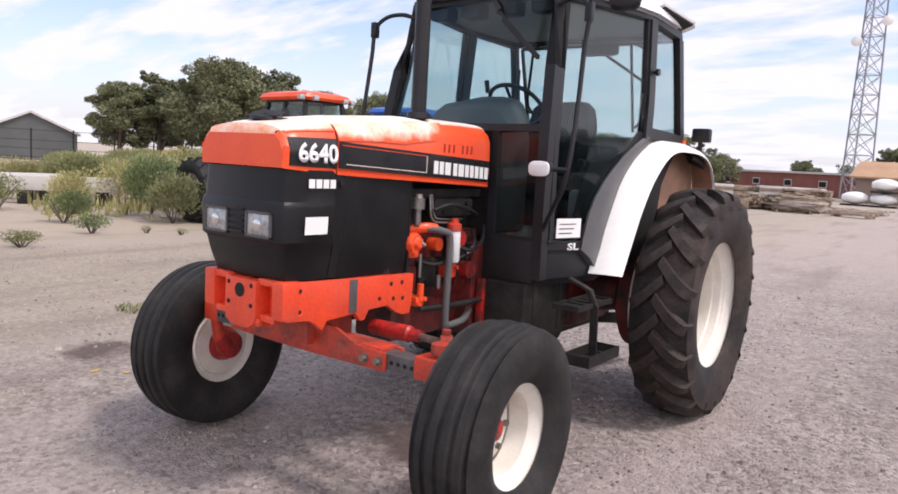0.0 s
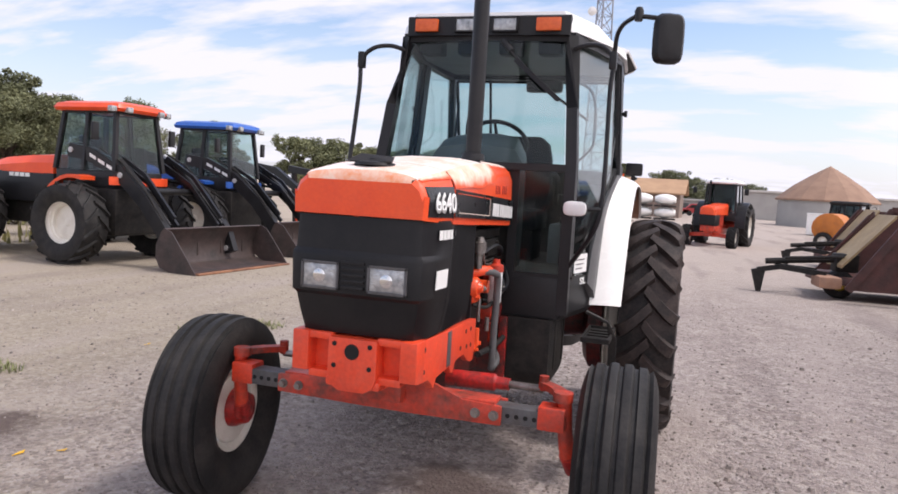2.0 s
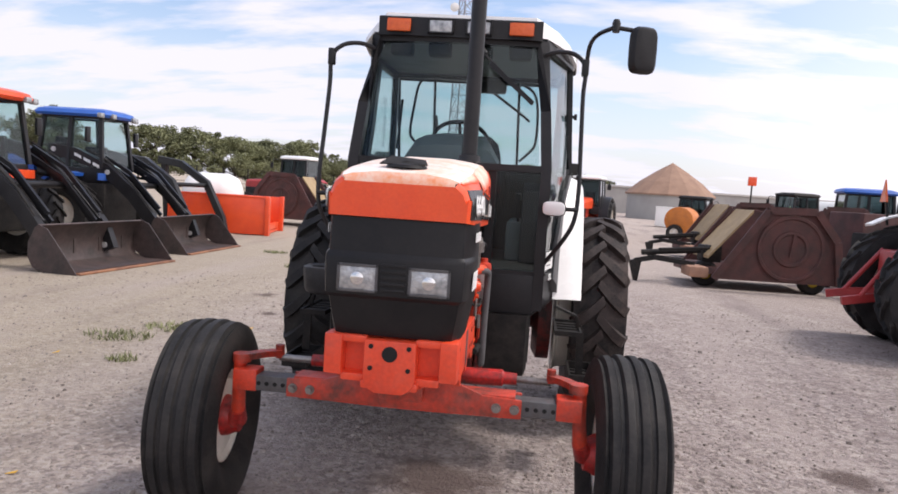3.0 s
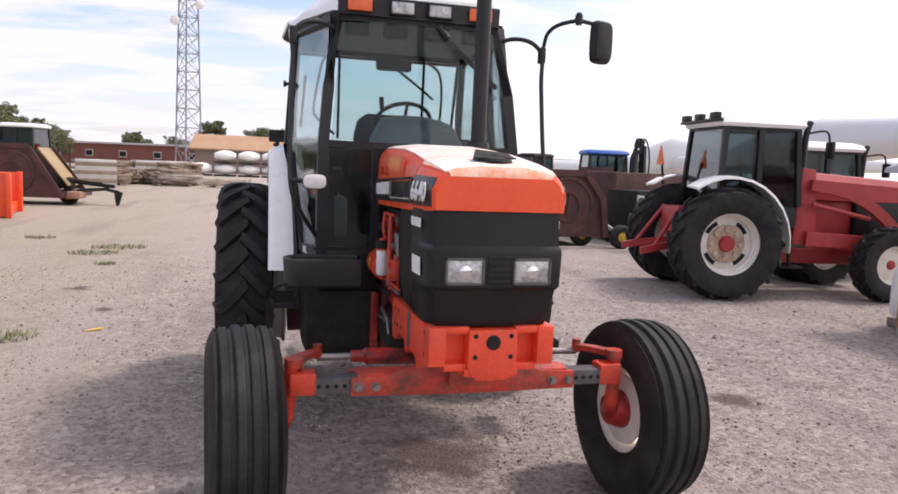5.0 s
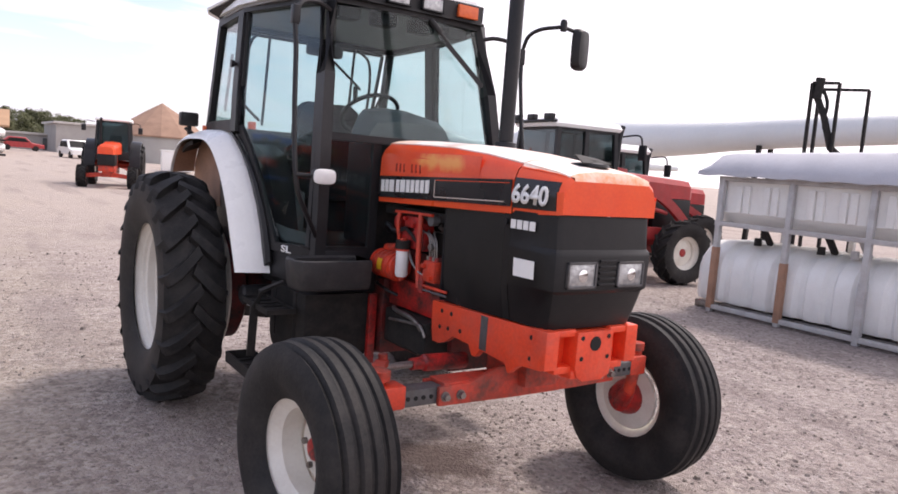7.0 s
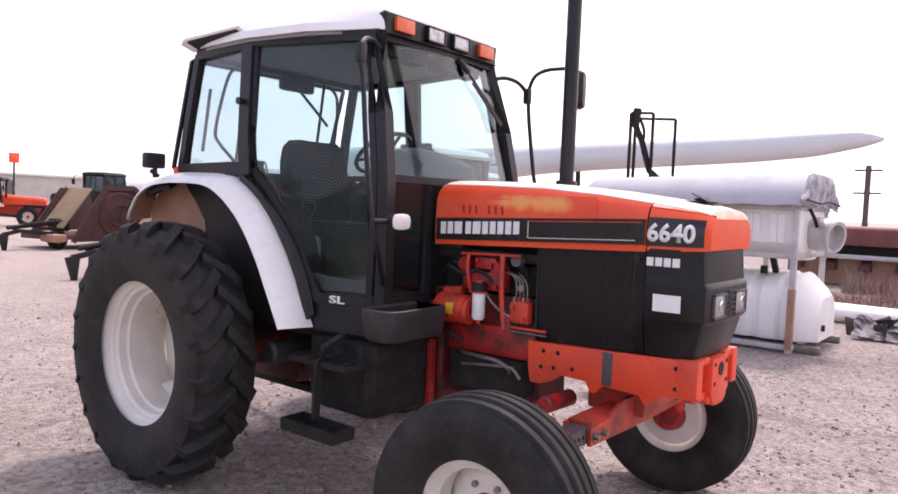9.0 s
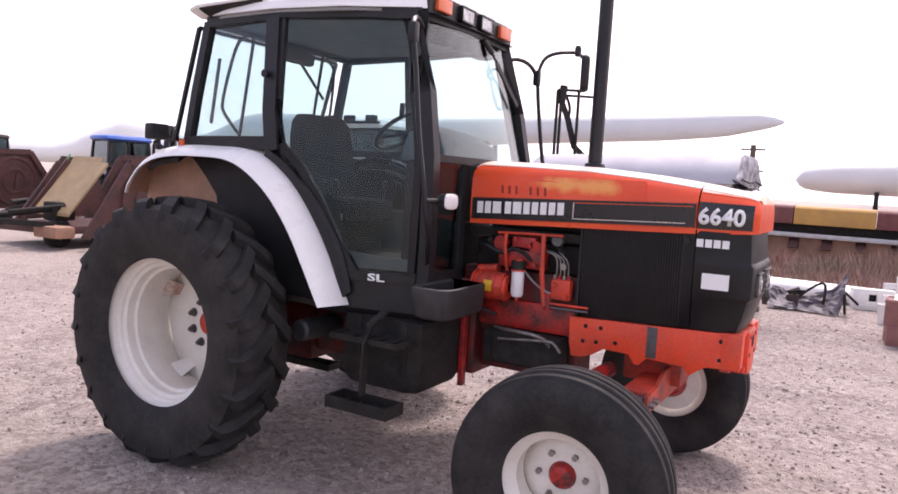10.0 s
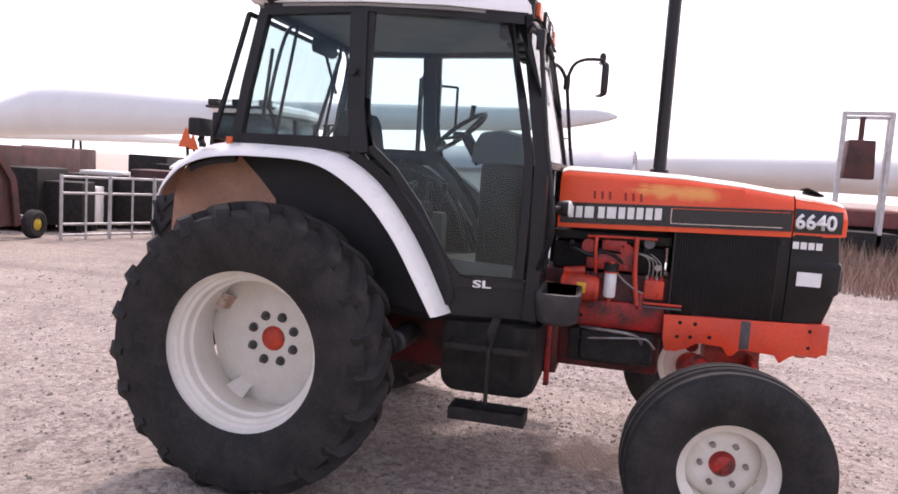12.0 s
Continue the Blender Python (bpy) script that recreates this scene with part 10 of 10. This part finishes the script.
# scrub along the sandy side
GREEN_SHRUB = material("dull_green_scrub", (0.17, 0.215, 0.085), (0.10, 0.135, 0.06), rough=0.85, coarse=1.2, mix=0.9, island=0.4)
def shrub(x, y, rad, h, seed, mat=None):
    r = random.Random(seed)
    t = thing("shrub", pose(x, y, 0), "low grey-green desert shrub on sand", "shrub", "desert shrubs")
    verts, faces = [], []
    n = int(2600 * (rad / 0.5) ** 1.5)
    lobes = [(r.uniform(-0.45, 0.45) * rad, r.uniform(-0.45, 0.45) * rad, r.uniform(0.45, 0.66) * h, rad * r.uniform(0.45, 0.72)) for _ in range(7)]
    for _ in range(n):
        lx, ly, lz, lr = r.choice(lobes)
        v = Vector((r.gauss(0, 1), r.gauss(0, 1), r.gauss(0, 1))).normalized() * lr * (0.55 + 0.5 * r.random())
        p = Vector((lx + v.x, ly + v.y, lz + v.z * min(0.95, h / rad * 0.55)))
        if p.z < 0.01:
            p.z = r.uniform(0.01, h * 0.3)
        d = (Vector((v.x, v.y, abs(v.z) + lr * 0.5)).normalized() + Vector((r.uniform(-0.5, 0.5), r.uniform(-0.5, 0.5), r.uniform(-0.2, 0.5)))) * h * r.uniform(0.018, 0.050)
        w = d.cross(Vector((r.uniform(-1, 1), r.uniform(-1, 1), 0.3))).normalized() * r.uniform(0.006, 0.012) * (0.8 + rad)
        k = len(verts)
        verts.extend([p - w, p + w, p + d + w * 0.2, p + d - w * 0.6])
        faces.append((k, k + 1, k + 2, k + 3))
    me = bpy.data.meshes.new("foliage")
    me.from_pydata(verts, [], faces)
    me.materials.append(mat or SHRUB)
    ob = new("foliage", me)
    ob.parent = t
    bm = B()
    for _ in range(7):
        a = r.uniform(0, 6.283)
        tube(bm, [(0, 0, -0.03), (rad * 0.5 * math.cos(a), rad * 0.5 * math.sin(a), h * 0.55)], 0.012, 5)
    part("stem", bm, BARK, t)
    return t


for i, (x, y, rad, h) in enumerate(((-10.95, 6.6, 0.80, 1.15), (-11.6, 4.7, 0.55, 0.70), (-9.85, 4.35, 0.34, 0.38), (-8.62, 2.7, 0.36, 0.26), (-9.55, 5.2, 0.14, 0.14), (-9.1, 5.6, 0.16, 0.12), (-12.3, 6.9, 0.75, 1.45), (-13.6, 5.9, 0.6, 1.0), (-12.6, 8.3, 0.85, 1.55), (-14.6, 8.0, 0.8, 1.2), (-16.4, 9.6, 1.0, 1.4))):
    shrub(x, y, rad, h, 300 + i, GREEN_SHRUB if i in (1, 2, 6) else (DRY if i in (7, 9) else None))
for i, (x, y, rad, h) in enumerate(((-14.4, 4.6, 0.7, 0.9), (-18.5, 11, 1.3, 1.5), (-17.8, 8.1, 1.1, 1.4), (-11.3, 9.6, 0.8, 0.9), (-12.8, 10.8, 1.0, 1.2), (-15.6, 12.2, 1.2, 1.4), (-14.2, 13.8, 1.1, 1.2), (-17.2, 14.8, 1.3, 1.5), (-20.6, 13.2, 1.4, 1.6), (-21.5, 17.0, 1.5, 1.6), (-24.5, 15.0, 1.5, 1.5), (-22.8, 10.6, 1.3, 1.3), (-26.5, 19.5, 1.6, 1.7), (-29.0, 16.0, 1.5, 1.4), (-19.8, 7.4, 1.0, 1.0), (-25.8, 11.9, 1.3, 1.2), (-30.5, 22.0, 1.7, 1.7), (-33.0, 18.5, 1.6, 1.4))):
    shrub(x, y, rad, h, 314 + i, DRY if i in (4, 6, 8, 10, 11, 14, 16) else None)
RED_BRUSH = material("dry_reddish_brush", (0.37, 0.225, 0.185), (0.24, 0.185, 0.135), rough=0.9, coarse=0.6, mix=1.0, island=0.4)
# weeds: a belt of thin blades behind the shrubs, and tufts in the gravel
verts, faces = [], []


def blade(p, h, lean, w):
    k = len(verts)
    d = Vector((lean[0], lean[1], h))
    sd = Vector((-lean[1], lean[0], 0)).normalized() * w if abs(lean[0]) + abs(lean[1]) > 1e-6 else Vector((w, 0, 0))
    verts.extend([p - sd, p + sd, p + d * 0.6 + sd * 0.7, p + d, p + d * 0.55 - sd * 0.7])
    faces.append((k, k + 1, k + 2, k + 3, k + 4))


for _ in range(9000):
    f = rnd.random() ** 0.7
    x = -11.5 - 30 * f
    y = 6.0 + f * 14 + rnd.uniform(-4.5, 9.5) * (0.35 + f)
    if noise.noise(Vector((x * 0.25, y * 0.25, 3))) < -0.12:
        continue
    hh = rnd.uniform(0.12, 0.55) * (0.8 + 0.5 * noise.noise(Vector((x * 0.4, y * 0.4, 0))))
    blade(Vector((x, y, 0.0)), hh, (rnd.uniform(-0.35, 0.35) * hh, rnd.uniform(-0.35, 0.35) * hh), rnd.uniform(0.015, 0.04))
me = bpy.data.meshes.new("weeds")
me.from_pydata(verts, [], faces)
me.materials.append(DRY)
tagged(new("weeds", me), "belt of dry yellow-green weeds on the sandy ground", "weeds", kind="stuff")
# dry reddish brush in front of the headers
verts, faces = [], []
for _ in range(26000):
    y = 2.2 - 20.0 * rnd.random()
    near = lerp(y, [-20, -5.0, -3.2, -1.6, 2.2], [8.0, 8.4, 9.6, 11.2, 12.6])
    x = near + (16.3 - near) * rnd.random() ** 1.15
    n_ = noise.noise(Vector((x * 0.45, y * 0.45, 7)))
    if n_ < -0.25 or (x - near) < 0.7 * rnd.random():
        continue
    hh = (0.13 + 0.095 * (x - near)) * rnd.uniform(0.5, 1.25) * (1.0 + 0.7 * n_)
    blade(Vector((x, y, 0.0)), hh, (rnd.uniform(-0.5, 0.5) * hh, rnd.uniform(-0.5, 0.5) * hh), rnd.uniform(0.005, 0.017))
me = bpy.data.meshes.new("dry_brush")
me.from_pydata(verts, [], faces)
me.materials.append(RED_BRUSH)
tagged(new("dry_brush", me), "belt of dry reddish-brown brush on the gravel edge", "weeds", kind="stuff")
for x, y, rad in ((-3.4, 3.8, 0.24), (-3.15, 4.35, 0.2), (-2.9, 3.0, 0.10), (-3.9, 1.75, 0.16), (-3.62, 10.3, 0.30), (-3.38, 11.1, 0.34), (-3.2, 9.0, 0.12), (-5.0, 12.5, 0.2)):
    verts, faces = [], []
    for _ in range(int(900 * rad)):
        a, q = rnd.uniform(0, 6.28), rad * math.sqrt(rnd.random())
        hh = rnd.uniform(0.02, 0.07)
        blade(Vector((x + q * 1.4 * math.cos(a), y + q * math.sin(a), 0.0)), hh, (rnd.uniform(-0.05, 0.05), rnd.uniform(-0.05, 0.05)), 0.006)
    me = bpy.data.meshes.new("grass_tuft")
    me.from_pydata(verts, [], faces)
    me.materials.append(SHRUB)
    tagged(new("grass_tuft", me), "small green grass tuft growing in the gravel", "grass", "grass tufts", "stuff")
# yellow scraps on the gravel
for x, y, s_, rz in ((-2.45, 4.6, 0.09, 20), (-2.27, 0.52, 0.035, 60), (-2.1, 0.66, 0.03, 10), (-3.5, 3.0, 0.03, 40)):
    t = thing("yellow_scrap", pose(x, y, 0.0, 0, 0, rz), "small crumpled yellow plastic scrap on gravel", "litter", "yellow scraps")
    bm = B()
    plate(bm, [(-s_, -s_ * 0.3, 0.004), (s_ * 0.7, -s_ * 0.35, 0.012), (s_, s_ * 0.1, 0.02), (0.0, s_ * 0.35, 0.008)], (0, 0, 0.004))
    part("sheet", bm, YELLOW, t)
